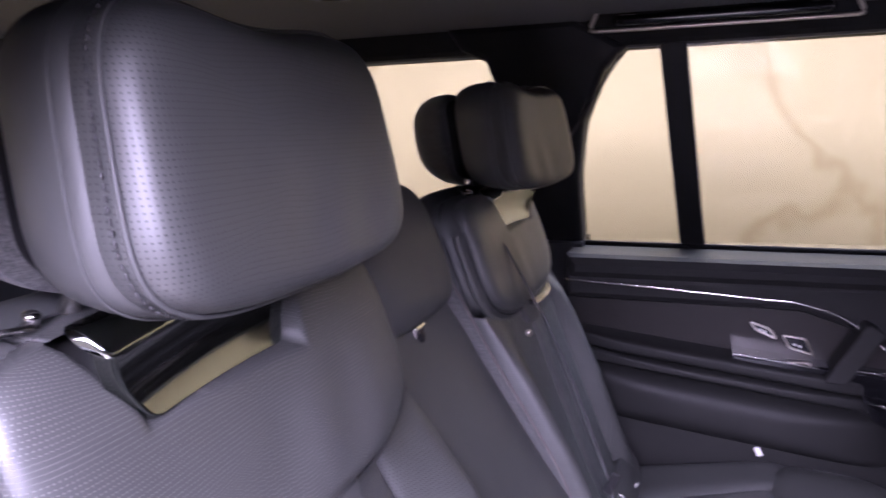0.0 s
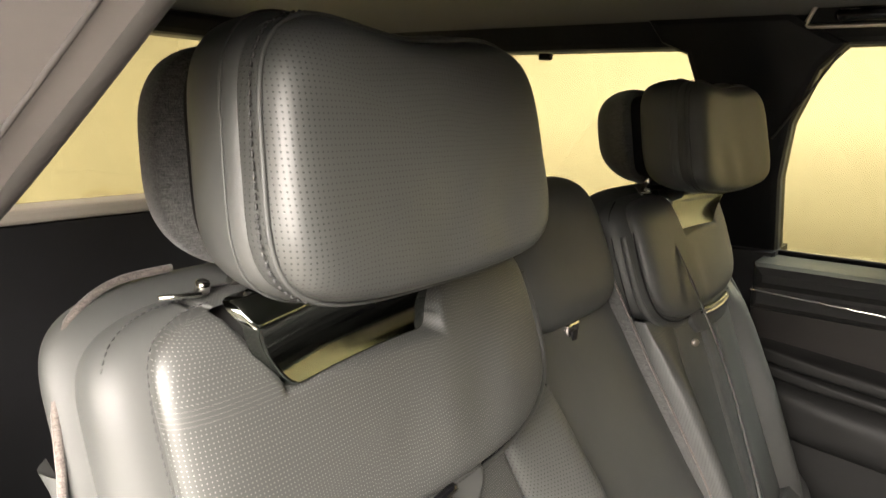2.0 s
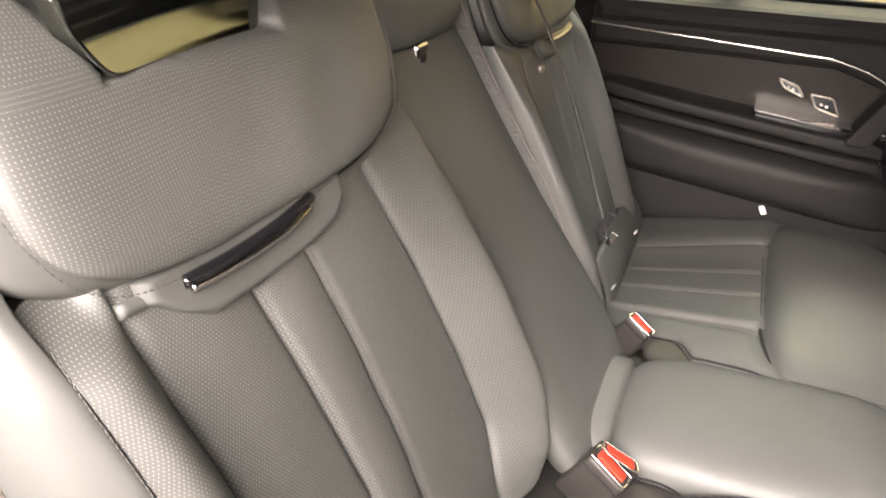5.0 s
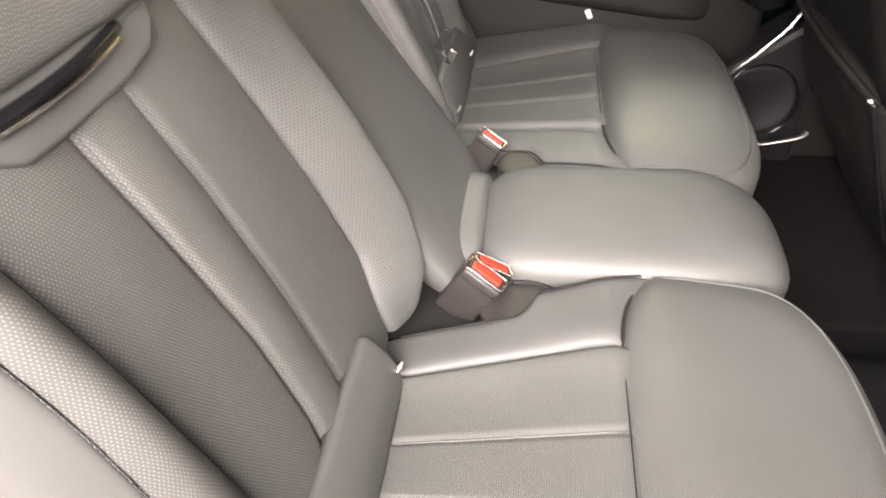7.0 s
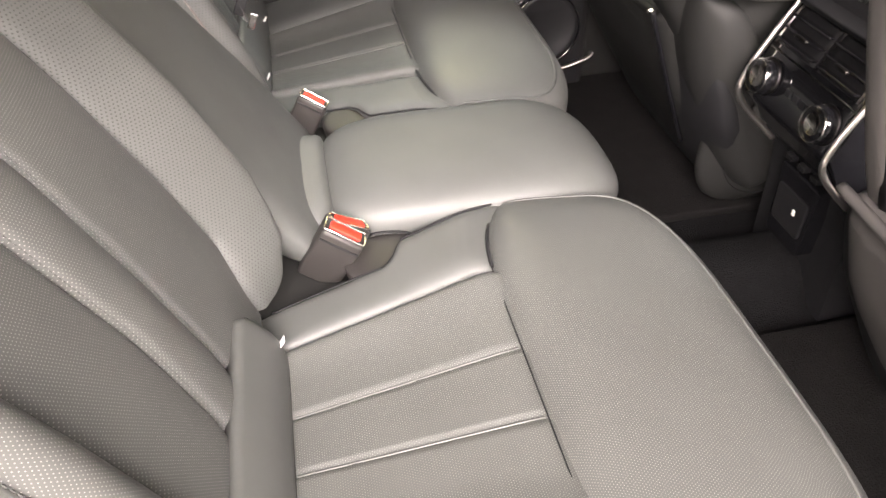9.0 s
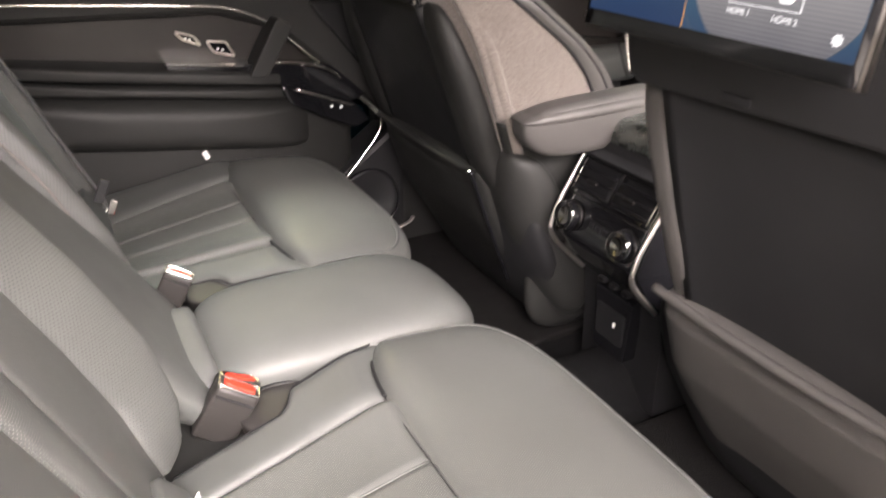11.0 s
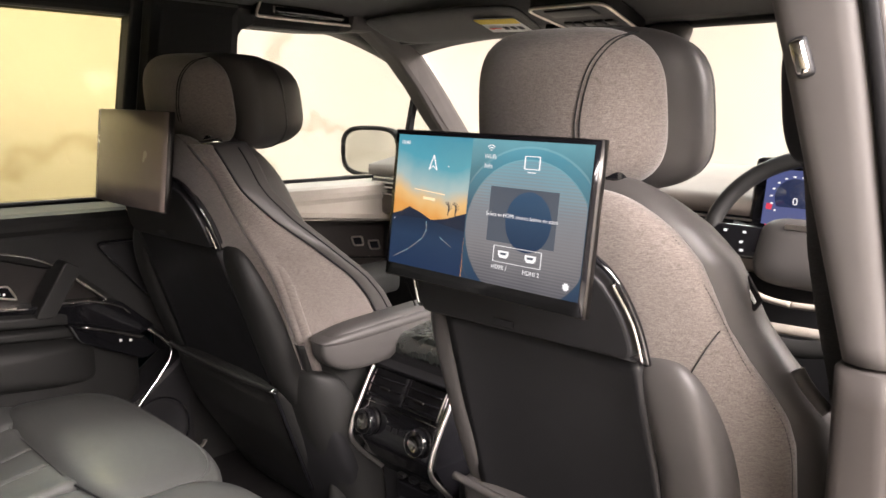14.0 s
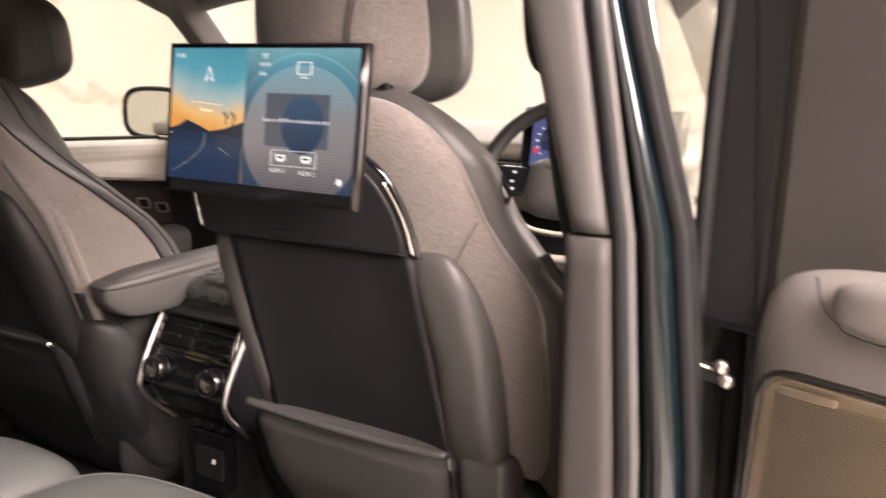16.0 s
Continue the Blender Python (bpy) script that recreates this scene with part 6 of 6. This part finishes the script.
def panel_glow(name, stops, strength, lines=0.0):
    m, tree, b = mat(name, (0.005, 0.005, 0.005), 0.12)
    sep = tree.nodes.new("ShaderNodeSeparateXYZ")
    tree.links.new(coords(tree, "UV"), sep.inputs[0])
    h = maths(tree, "ADD", maths(tree, "MULTIPLY", sep.outputs[1], 0.85), maths(tree, "MULTIPLY", noise_fac(tree, 18, 2.0), 0.15))
    if lines:
        h = maths(tree, "ADD", h, maths(tree, "MULTIPLY", maths(tree, "SINE", maths(tree, "MULTIPLY", sep.outputs[1], lines)), 0.06))
    tree.links.new(ramp(tree, h, stops), b.inputs["Emission Color"])
    b.inputs["Emission Strength"].default_value = strength
    return m


lit = screen(0.453, 0.437, 1.405, -6.4, 0, True, "lit rear entertainment screen showing a menu, behind the driver seat")
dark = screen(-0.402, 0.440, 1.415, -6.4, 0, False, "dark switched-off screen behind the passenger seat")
SKY = sky_glow()
HILL = glow("lit_hill", (0.010, 0.018, 0.040), 0.8)
ROADLIT = panel_glow("lit_road", [(0.0, (0.008, 0.026, 0.075)), (0.6, (0.018, 0.042, 0.09)), (1.0, (0.012, 0.022, 0.045))], 0.9)
PANELLIT = panel_glow("lit_panel", [(0.0, (0.02, 0.045, 0.10)), (0.45, (0.05, 0.11, 0.16)), (0.75, (0.08, 0.24, 0.30)), (1.0, (0.22, 0.55, 0.62))], 0.75)
RINGLIT = panel_glow("lit_ring", [(0.0, (0.02, 0.045, 0.10)), (0.55, (0.05, 0.13, 0.19)), (0.85, (0.10, 0.33, 0.42)), (1.0, (0.16, 0.50, 0.60))], 0.75)
RIMLIT = panel_glow("lit_rim", [(0.0, (0.03, 0.05, 0.09)), (0.6, (0.10, 0.17, 0.21)), (1.0, (0.25, 0.60, 0.68))], 0.75)
DISC = panel_glow("lit_disc", [(0.0, (0.10, 0.10, 0.115)), (0.35, (0.24, 0.235, 0.24)), (0.6, (0.25, 0.27, 0.29)), (1.0, (0.19, 0.44, 0.52))], 0.8, 260.0)
DARKBOX = glow("lit_box", (0.09, 0.11, 0.14), 0.75)
DARKDISC = panel_glow("lit_lens", [(0.0, (0.012, 0.03, 0.07)), (1.0, (0.04, 0.09, 0.16))], 0.9)
TEXTLIT = glow("lit_text", (0.9, 0.9, 0.9), 1.0)
WARMLINE = glow("lit_warm_line", (1.0, 0.75, 0.45), 1.0)


def on_screen(name, poly, material, level, owner):
    """A flat coloured figure on the glass: points run from 0 to 1 over the lit area, level raises it."""
    x0, x1, z0, z1 = -SW / 2 + 0.007, SW / 2 - 0.007, -SH / 2 + 0.016, SH / 2 - 0.006
    verts = [(x0 + (x1 - x0) * a, -0.0004 - 0.0003 * level, z0 + (z1 - z0) * b) for a, b in poly]
    lo_a, hi_a = min(a for a, _ in poly), max(a for a, _ in poly)
    lo_b, hi_b = min(b for _, b in poly), max(b for _, b in poly)
    uvs = [((a - lo_a) / max(hi_a - lo_a, 1e-6), (b - lo_b) / max(hi_b - lo_b, 1e-6)) for a, b in poly]
    me = finish(verts, [list(range(len(verts)))], uvs, False)
    return part(name, me, material, owner)


def oval(cx, cy, rx, ry, n=40):
    return [(cx + rx * math.cos(2 * math.pi * k / n), cy + ry * math.sin(2 * math.pi * k / n)) for k in range(n)]


def clip_disc(cx, cy, rx, ry, n=72):
    return [(min(max(x, 0.43), 1.0), min(max(y, 0.0), 1.0)) for x, y in oval(cx, cy, rx, ry, n)]


def words(text, cx, cy, size, owner, material=TEXTLIT, align="CENTER"):
    me = lettering(text, size, align)
    x0, x1, z0, z1 = -SW / 2 + 0.007, SW / 2 - 0.007, -SH / 2 + 0.016, SH / 2 - 0.006
    me.transform(Matrix.Translation((x0 + (x1 - x0) * cx, -0.0030, z0 + (z1 - z0) * cy)))
    return part("screen_text", me, material, owner)


def bar(ax, ay, bx, by, w, owner, material=TEXTLIT, level=7):
    d = Vector((bx - ax, (by - ay) * 0.57))
    n = Vector((-d.y, d.x / 0.57)).normalized() * w
    return on_screen("screen_line", [(ax - n.x, ay - n.y), (bx - n.x, by - n.y), (bx + n.x, by + n.y), (ax + n.x, ay + n.y)], material, level, owner)


on_screen("sky_picture", [(0, 0.0), (0.43, 0.0), (0.43, 1), (0, 1)], SKY, 0, lit)
on_screen("far_hill", [(0, 0.30), (0.0, 0.385), (0.05, 0.41), (0.10, 0.455), (0.17, 0.42), (0.23, 0.38), (0.30, 0.36), (0.3, 0.3)], HILL, 1, lit)
on_screen("near_hill", [(0.15, 0.30), (0.22, 0.37), (0.32, 0.40), (0.43, 0.46), (0.43, 0.28)], HILL, 2, lit)
on_screen("road_picture", [(0, 0), (0.43, 0), (0.43, 0.33), (0.2, 0.38), (0, 0.37)], ROADLIT, 3, lit)
for (ax, ay), (bx, by) in zip([(0.03, 0.05), (0.12, 0.13), (0.20, 0.23), (0.22, 0.30)], [(0.12, 0.13), (0.20, 0.23), (0.22, 0.30), (0.215, 0.36)]):
    bar(ax, ay, bx, by, 0.003, lit, DISC)
bar(0.30, 0.26, 0.37, 0.20, 0.003, lit, DISC)
bar(0.13, 0.595, 0.31, 0.575, 0.003, lit, WARMLINE)
bar(0.185, 0.535, 0.255, 0.53, 0.010, lit, WARMLINE)
for tx in (0.335, 0.375):
    bar(tx, 0.43, tx + 0.003, 0.50, 0.003, lit, HILL)
    for k in range(7):
        bar(tx + 0.002, 0.455 + 0.007 * k, tx + 0.002 + 0.022 * math.cos(0.4 + k * 0.45), 0.475 + 0.007 * k + 0.035 * math.sin(0.4 + k * 0.45), 0.0016, lit, HILL)
on_screen("menu_panel", [(0.43, 0), (1, 0), (1, 1), (0.43, 1)], PANELLIT, 0, lit)
for rr, mt, lv in ((0.405, RIMLIT, 1), (0.395, RINGLIT, 2), (0.345, RIMLIT, 3), (0.34, DISC, 3.5)):
    on_screen("menu_disc", clip_disc(0.735, 0.38, rr * 0.88, rr * 1.45), mt, lv, lit)
on_screen("message_box", [(0.55, 0.30), (0.875, 0.30), (0.875, 0.68), (0.55, 0.68)], DARKBOX, 4, lit)
on_screen("lens_disc", oval(0.745, 0.46, 0.108, 0.205), DARKDISC, 5, lit)
words("Select an HDMI source below to start", 0.712, 0.475, 0.0060, lit)
words("HDMI 1", 0.632, 0.115, 0.0066, lit)
words("HDMI 2", 0.785, 0.110, 0.0066, lit)
words("Wi-Fi", 0.535, 0.865, 0.0072, lit)
words("Info", 0.53, 0.80, 0.0072, lit)
words("10:40", 0.055, 0.925, 0.0070, lit)
for ax, ay, bx, by in ((0.595, 0.165, 0.825, 0.165), (0.595, 0.275, 0.825, 0.275), (0.5955, 0.165, 0.5955, 0.275), (0.8245, 0.165, 0.8245, 0.275)):
    bar(ax, ay, bx, by, 0.0018, lit)
for cx in (0.645, 0.775):
    on_screen("port_icon", [(cx - 0.026, 0.245), (cx + 0.026, 0.245), (cx + 0.026, 0.215), (cx + 0.016, 0.195), (cx - 0.016, 0.195), (cx - 0.026, 0.215)], TEXTLIT, 7, lit)
    on_screen("port_slot", [(cx - 0.017, 0.232), (cx + 0.017, 0.232), (cx + 0.013, 0.217), (cx - 0.013, 0.217)], DARKBOX, 8, lit)
for ax, ay, bx, by in ((0.705, 0.90, 0.775, 0.90), (0.705, 0.815, 0.775, 0.815), (0.7055, 0.815, 0.7055, 0.90), (0.7745, 0.815, 0.7745, 0.90), (0.72, 0.793, 0.76, 0.793)):
    bar(ax, ay, bx, by, 0.003, lit)
bar(0.205, 0.75, 0.228, 0.86, 0.0035, lit)
bar(0.228, 0.86, 0.250, 0.75, 0.0035, lit)
bar(0.205, 0.75, 0.228, 0.78, 0.0025, lit)
bar(0.228, 0.78, 0.250, 0.75, 0.0025, lit)
for k in range(3):
    r = 0.008 + 0.011 * k
    pts = [(0.535 + r * math.cos(a) * 0.8, 0.915 + r * 1.5 * math.sin(a)) for a in np.linspace(0.75, 2.4, 6)]
    for (ax, ay), (bx, by) in zip(pts, pts[1:]):
        bar(ax, ay, bx, by, 0.003, lit)
on_screen("gear_icon", [(0.945 + (0.017 if k % 2 else 0.012) * math.cos(k * math.pi / 8), 0.085 + (0.030 if k % 2 else 0.021) * math.sin(k * math.pi / 8)) for k in range(16)], TEXTLIT, 7, lit)
on_screen("dot", oval(0.02, 0.35, 0.003, 0.006, 10), TEXTLIT, 7, lit)
on_screen("dot", oval(0.315, 0.785, 0.002, 0.005, 10), TEXTLIT, 7, lit)
part("mount_link", tube([(0.10, 0.06, 0.03), (0.16, 0.09, 0.045)], 0.008), CHROME, dark)

# ---- dashboard and wheel ----
dash = thing("dashboard", (0, 1.6, 0.9), "pale topped dashboard with dark vent band and lit instrument cluster", "dashboard")
part("top", sheet(lambda u, v: ((u - 0.5) * 1.56, 1.36 + v * 0.75, 1.335 + 0.045 * math.sin(min(1, v * 2) * math.pi / 2) - 0.10 * max(0, v - 0.5)), 10, 16, (0, 0, -0.03)), DASH_TOP, dash, "brown-beige stitched dashboard top")
part("vent_band", block(0, 1.40, 1.285, 1.54, 0.08, 0.05, 0.008), PIANO, dash)
for q in range(3):
    part("vent_slat", block(0, 1.356, 1.298 - q * 0.014, 1.50, 0.006, 0.004, 0.001), SATIN, dash)
part("veneer_band", block(0, 1.40, 1.222, 1.54, 0.10, 0.065, 0.015, 3), DASH_TOP, dash)
part("bright_line", tube([(-0.76, 1.347, 1.252), (0.76, 1.347, 1.252)], 0.004), CHROME, dash)
part("lower_panel", block(0, 1.48, 1.02, 1.54, 0.16, 0.34, 0.03, 3), PLASTIC, dash)
part("pale_ledge", tube(smooth_line([(0.22, 1.30, 1.115), (0.45, 1.28, 1.105), (0.75, 1.30, 1.115)], 6), 0.014, 10, squash=0.7), DASH, dash)
part("column", tube([(0.548, 1.45, 1.22), (0.548, 1.27, 1.25)], 0.045, 16), PLASTIC, dash)
part("cluster_hood", block(0.575, 1.375, 1.350, 0.36, 0.03, 0.155, 0.012, 3, Matrix.Rotation(radians(-8), 4, "X")), PIANO, dash)
cl = part("cluster_glass", block(0.575, 1.356, 1.350, 0.30, 0.004, 0.11, 0.002, 2, Matrix.Rotation(radians(-8), 4, "X")), panel_glow("lit_cluster", [(0.0, (0.10, 0.12, 0.30)), (1.0, (0.16, 0.26, 0.50))], 0.7), dash, "lit blue instrument display")
part("dial", lathe([(0, 0.040), (0.002, 0.040)], (0.487, 1.3510, 1.350), (0, -1, -0.14), 32), glow("lit_dial", (0.02, 0.03, 0.08), 0.8), cl)
for k in range(16):
    a = math.pi * (0.1 + 0.11 * k)
    part("dial_mark", block(0.487 + 0.047 * math.cos(a), 1.3505, 1.350 + 0.043 * math.sin(a), 0.004, 0.002, 0.003, 0), TEXTLIT, cl)
part("red_mark", block(0.437, 1.352, 1.315, 0.012, 0.003, 0.045, 0.001), glow("lit_red", (0.8, 0.05, 0.1), 0.8), cl)
zero = lettering("0", 0.022)
zero.transform(Matrix.Translation((0.487, 1.3470, 1.338)))
part("reading", zero, TEXTLIT, cl)
tilt = Matrix.Translation((0.545, 1.255, 1.268)) @ Matrix.Rotation(radians(-22), 4, "X")
wh = thing("steering_wheel", None, "black leather steering wheel with glossy switch pads", "steering wheel", turn=tilt)
part("rim", tube([(0.188 * math.cos(a), 0, 0.180 * math.sin(a)) for a in np.linspace(0, 2 * math.pi, 72)[:-1]], 0.0165, 12, True), LEATHER_SOFT, wh)
part("hub", pad(0.090, -0.072, 0.058, 0.03, 0.03, 3.6, 3, 30, 30, None, lambda x, d, z: (x, -d, z)), LEATHER_FRONT, wh)
part("hub_badge", block(0.0, -0.029, 0.034, 0.075, 0.004, 0.010, 0.002), SATIN, wh)
for k in (-1, 1):
    sp = part("spoke", pad(0.062, -0.030, 0.035, 0.012, 0.012, 5, 5, 20, 16, None, lambda x, d, z, k=k: (k * 0.125 + x, -d, z)), PIANO, wh, "gloss black spoke with touch switches")
    for a, b in ((-0.025, 0.018), (0.012, 0.018), (-0.028, -0.002), (0.010, -0.002), (-0.02, -0.018), (0.014, -0.018)):
        part("switch_mark", block(k * 0.125 + a, -0.0135, b, 0.007, 0.002, 0.005, 0.001), TEXTLIT, sp)
    part("spoke_trim", tube(smooth_line([(k * 0.18, -0.008, -0.04), (k * 0.12, -0.012, -0.065), (k * 0.06, -0.012, -0.098), (0, -0.012, -0.105)], 6), 0.010, 8, squash=0.6), DASH, wh)
part("stalk", tube([(-0.06, 0.05, 0.03), (-0.16, 0.045, 0.045)], 0.008), PLASTIC, wh)

# ---- roof fittings ----


def grab_handle(y0, y1, x, z, name_label):
    g = thing("grab_handle", ((-0.66), (y0 + y1) / 2, z), name_label, "grab handle", "roof grab handles")
    ring = rounded([(y0, z - 0.022), (y0 + 0.02, z + 0.022), (y1 - 0.02, z + 0.022), (y1, z - 0.022)], 0.014)
    dish = prism(ring, "x", x - 0.02, x + 0.004, 0.002)
    part("recess", dish, RUBBER, g)
    part("bezel", tube([(x + 0.006, a, b) for a, b in ring], 0.004, 8, True), SATIN, g)
    part("grip", tube(smooth_line([(x + 0.004, y0 + 0.06, z - 0.004), (x + 0.014, y0 + 0.09, z - 0.006), (x + 0.014, y1 - 0.09, z - 0.006), (x + 0.004, y1 - 0.06, z - 0.004)], 6), 0.010, 10), PIANO, g)
    for q in (y0 + 0.07, y1 - 0.07):
        part("pivot", lathe([(0, 0.008), (0.03, 0.008)], (x + 0.004, q - 0.015, z - 0.002), (0, 1, 0), 12), SATIN, g)
    return g


grab_handle(-0.10, 0.375, -0.680, 1.752, "folded roof grab handle in a satin bezel over the rear door")
grab_handle(0.90, 1.235, -0.682, 1.750, "folded roof grab handle in a satin bezel over the front door")
vis = thing("sun_visor", (-0.40, 1.33, 1.73), "folded dark cloth sun visor with a printed warning label", "sun visor")


def visor_z(y):
    return 1.752 - 0.30 * (y - 1.24)


part("blade", pad(0.27, 1.235, 1.425, 0.009, 0.010, 5, 4, 40, 20, None, lambda x, d, y: (-0.395 + x - 0.15 * (y - 1.33), y - 0.35 * max(0.0, abs(x) - 0.18), visor_z(y) - d - 0.10 * x * x)), HEADLINING, vis)
part("pivot_clip", lathe([(0, 0.008), (0.05, 0.008)], (-0.155, 1.40, 1.712), (1, 0, 0), 12), PLASTIC, vis)


def visor_slab(x0, x1, y0, y1, up):
    me = slab(x0, x1, y0, y1, 0.0, 0.0015)
    for v in me.verts:
        v.co.z += visor_z(v.co.y) - 0.0135 - up - 0.10 * (v.co.x + 0.395) ** 2
    return me


lab = part("warning_label", visor_slab(-0.29, -0.165, 1.275, 1.355, 0), WHITE, vis, "white and yellow warning label")
part("label_band", visor_slab(-0.29, -0.165, 1.275, 1.302, 0.0015), YELLOW, lab)
part("label_ring", lathe([(0, 0.016), (0.001, 0.016), (0.001, 0.011), (0, 0.011)], (-0.262, 1.33, visor_z(1.33) - 0.0165), (0, 0, -1), 24), RED, lab)
for q in range(3):
    part("label_print", visor_slab(-0.235 + q * 0.022, -0.220 + q * 0.022, 1.322, 1.338, 0.0015), PLASTIC, lab)
oc = thing("overhead_console", (0.02, 1.32, 1.72), "overhead console with lamps and switches in a satin bezel", "overhead console")


def oc_lay(x, y, d):
    return x, y, 1.744 - 0.20 * (y - 1.22) - d


def oc_block(x, y, sx, sy, d, sz, bevel=0.003):
    me = block(x, y, 0, sx, sy, sz, bevel, 3)
    for v in me.verts:
        v.co = Vector(oc_lay(v.co.x, v.co.y, d - v.co.z))
    return me


oring = rounded([(-0.085, 1.21), (0.115, 1.21), (0.09, 1.46), (-0.06, 1.46)], 0.035)
obody = prism(oring, "z", -0.016, 0.02, 0.006)
for v in obody.verts:
    v.co = Vector(oc_lay(v.co.x, v.co.y, -v.co.z))
part("bezel", obody, PLASTIC, oc)
part("rim", tube([oc_lay(a, b, 0.015) for a, b in oring], 0.0035, 8, True), SATIN, oc)
part("lens", oc_block(0.015, 1.25, 0.12, 0.045, 0.016, 0.008), PLASTIC, oc)
for q in range(5):
    part("button", oc_block(-0.038 + q * 0.027, 1.325, 0.021, 0.026, 0.017, 0.008), PLASTIC if q % 2 else DARK_METAL, oc)
    part("button", oc_block(-0.032 + q * 0.024, 1.375, 0.018, 0.026, 0.017, 0.008), DARK_METAL if q % 2 else PLASTIC, oc)
rv = thing("interior_mirror", (0.10, 1.48, 1.66), "frameless interior mirror on a grey stem cover", "mirror")
part("stem_cover", pad(0.055, 1.655, 1.712, 0.03, 0.03, 3.5, 4, 24, 20, None, lambda x, d, z: (0.128 + x + 0.3 * (z - 1.68), 1.475 - d, z)), TRIM, rv)
part("housing", block(0.035, 1.50, 1.625, 0.24, 0.03, 0.055, 0.012, 3, Matrix.Rotation(radians(10), 4, "Z")), PIANO, rv)
part("glass", block(0.036, 1.483, 1.625, 0.225, 0.003, 0.046, 0.001, 2, Matrix.Rotation(radians(10), 4, "Z")), MIRROR, rv)
hook = thing("coat_lamp", (-0.62, -0.60, 1.745), "small round lamp recess in the roof lining", "lamp")
part("dish", lathe([(0, 0.045), (-0.006, 0.05), (-0.010, 0.045), (-0.008, 0.0)], (-0.42, -0.52, 1.799), (0, 0, 1), 24), HEADLINING, hook)
part("lens", lathe([(0, 0.02), (-0.006, 0.018)], (-0.42, -0.52, 1.790), (0, 0, 1), 20), PLASTIC, hook)
frl = thing("courtesy_lamp", (-0.423, 1.12, 1.785), "small roof lamp lens in the lining", "lamp")
part("lens", lathe([(0, 0.028), (-0.006, 0.028), (-0.009, 0.02)], (-0.423, 1.12, 1.788), (0, 0, 1), 20), SATIN, frl)
wk = thing("glass_catch", (-0.80, -0.66, 1.70), "small black catch at the top of the quarter glass", "catch")
part("catch", block(-0.775, -0.66, 1.695, 0.02, 0.03, 0.016, 0.004, 2), PLASTIC, wk)
wm = thing("wing_mirror", None, "dark wing mirror on the passenger door", "mirror", turn=Matrix.Translation((-1.03, 1.60, 1.352)) @ Matrix.Rotation(radians(19), 4, "Z"))
part("housing", pad(0.118, -0.086, 0.088, 0.10, 0.015, 3.2, 3, 30, 24, None, lambda x, d, z: (x, d, z)), PLASTIC, wm)
part("rim", tube([(0.112 * math.copysign(abs(math.cos(a)) ** 0.6, math.cos(a)), -0.018, 0.082 * math.copysign(abs(math.sin(a)) ** 0.6, math.sin(a))) for a in np.linspace(0, 2 * math.pi, 60)[:-1]], 0.008, 8, True), PLASTIC, wm)
part("glass", pad(0.108, -0.078, 0.078, 0.001, 0.002, 3.2, 20, 30, 24, None, lambda x, d, z: (x, d - 0.0165, z)), MIRROR, wm)
part("foot", block(0.13, 0.05, -0.078, 0.10, 0.04, 0.025, 0.01, 3), PLASTIC, wm)

# ---- marble slabs on the walls ----
for wall, axis, at, sgn, (lo, hi) in SLABS:
    for k in range(int((hi - lo) / 3.2 + 0.99)):
        a, b = lo + k * 3.2 + 0.0003, min(hi, lo + (k + 1) * 3.2) - 0.0003
        for z0, z1 in ((0.01, 2.2), (2.2006, 3.29)):
            if axis == "x":
                me = slab(min(at - 0.015 * sgn, at - 0.001 * sgn), max(at - 0.015 * sgn, at - 0.001 * sgn), a, b, z0, z1)
            else:
                me = slab(a, b, min(at - 0.015 * sgn, at - 0.001 * sgn), max(at - 0.015 * sgn, at - 0.001 * sgn), z0, z1)
            part("marble_slab", me, MARBLE, wall)
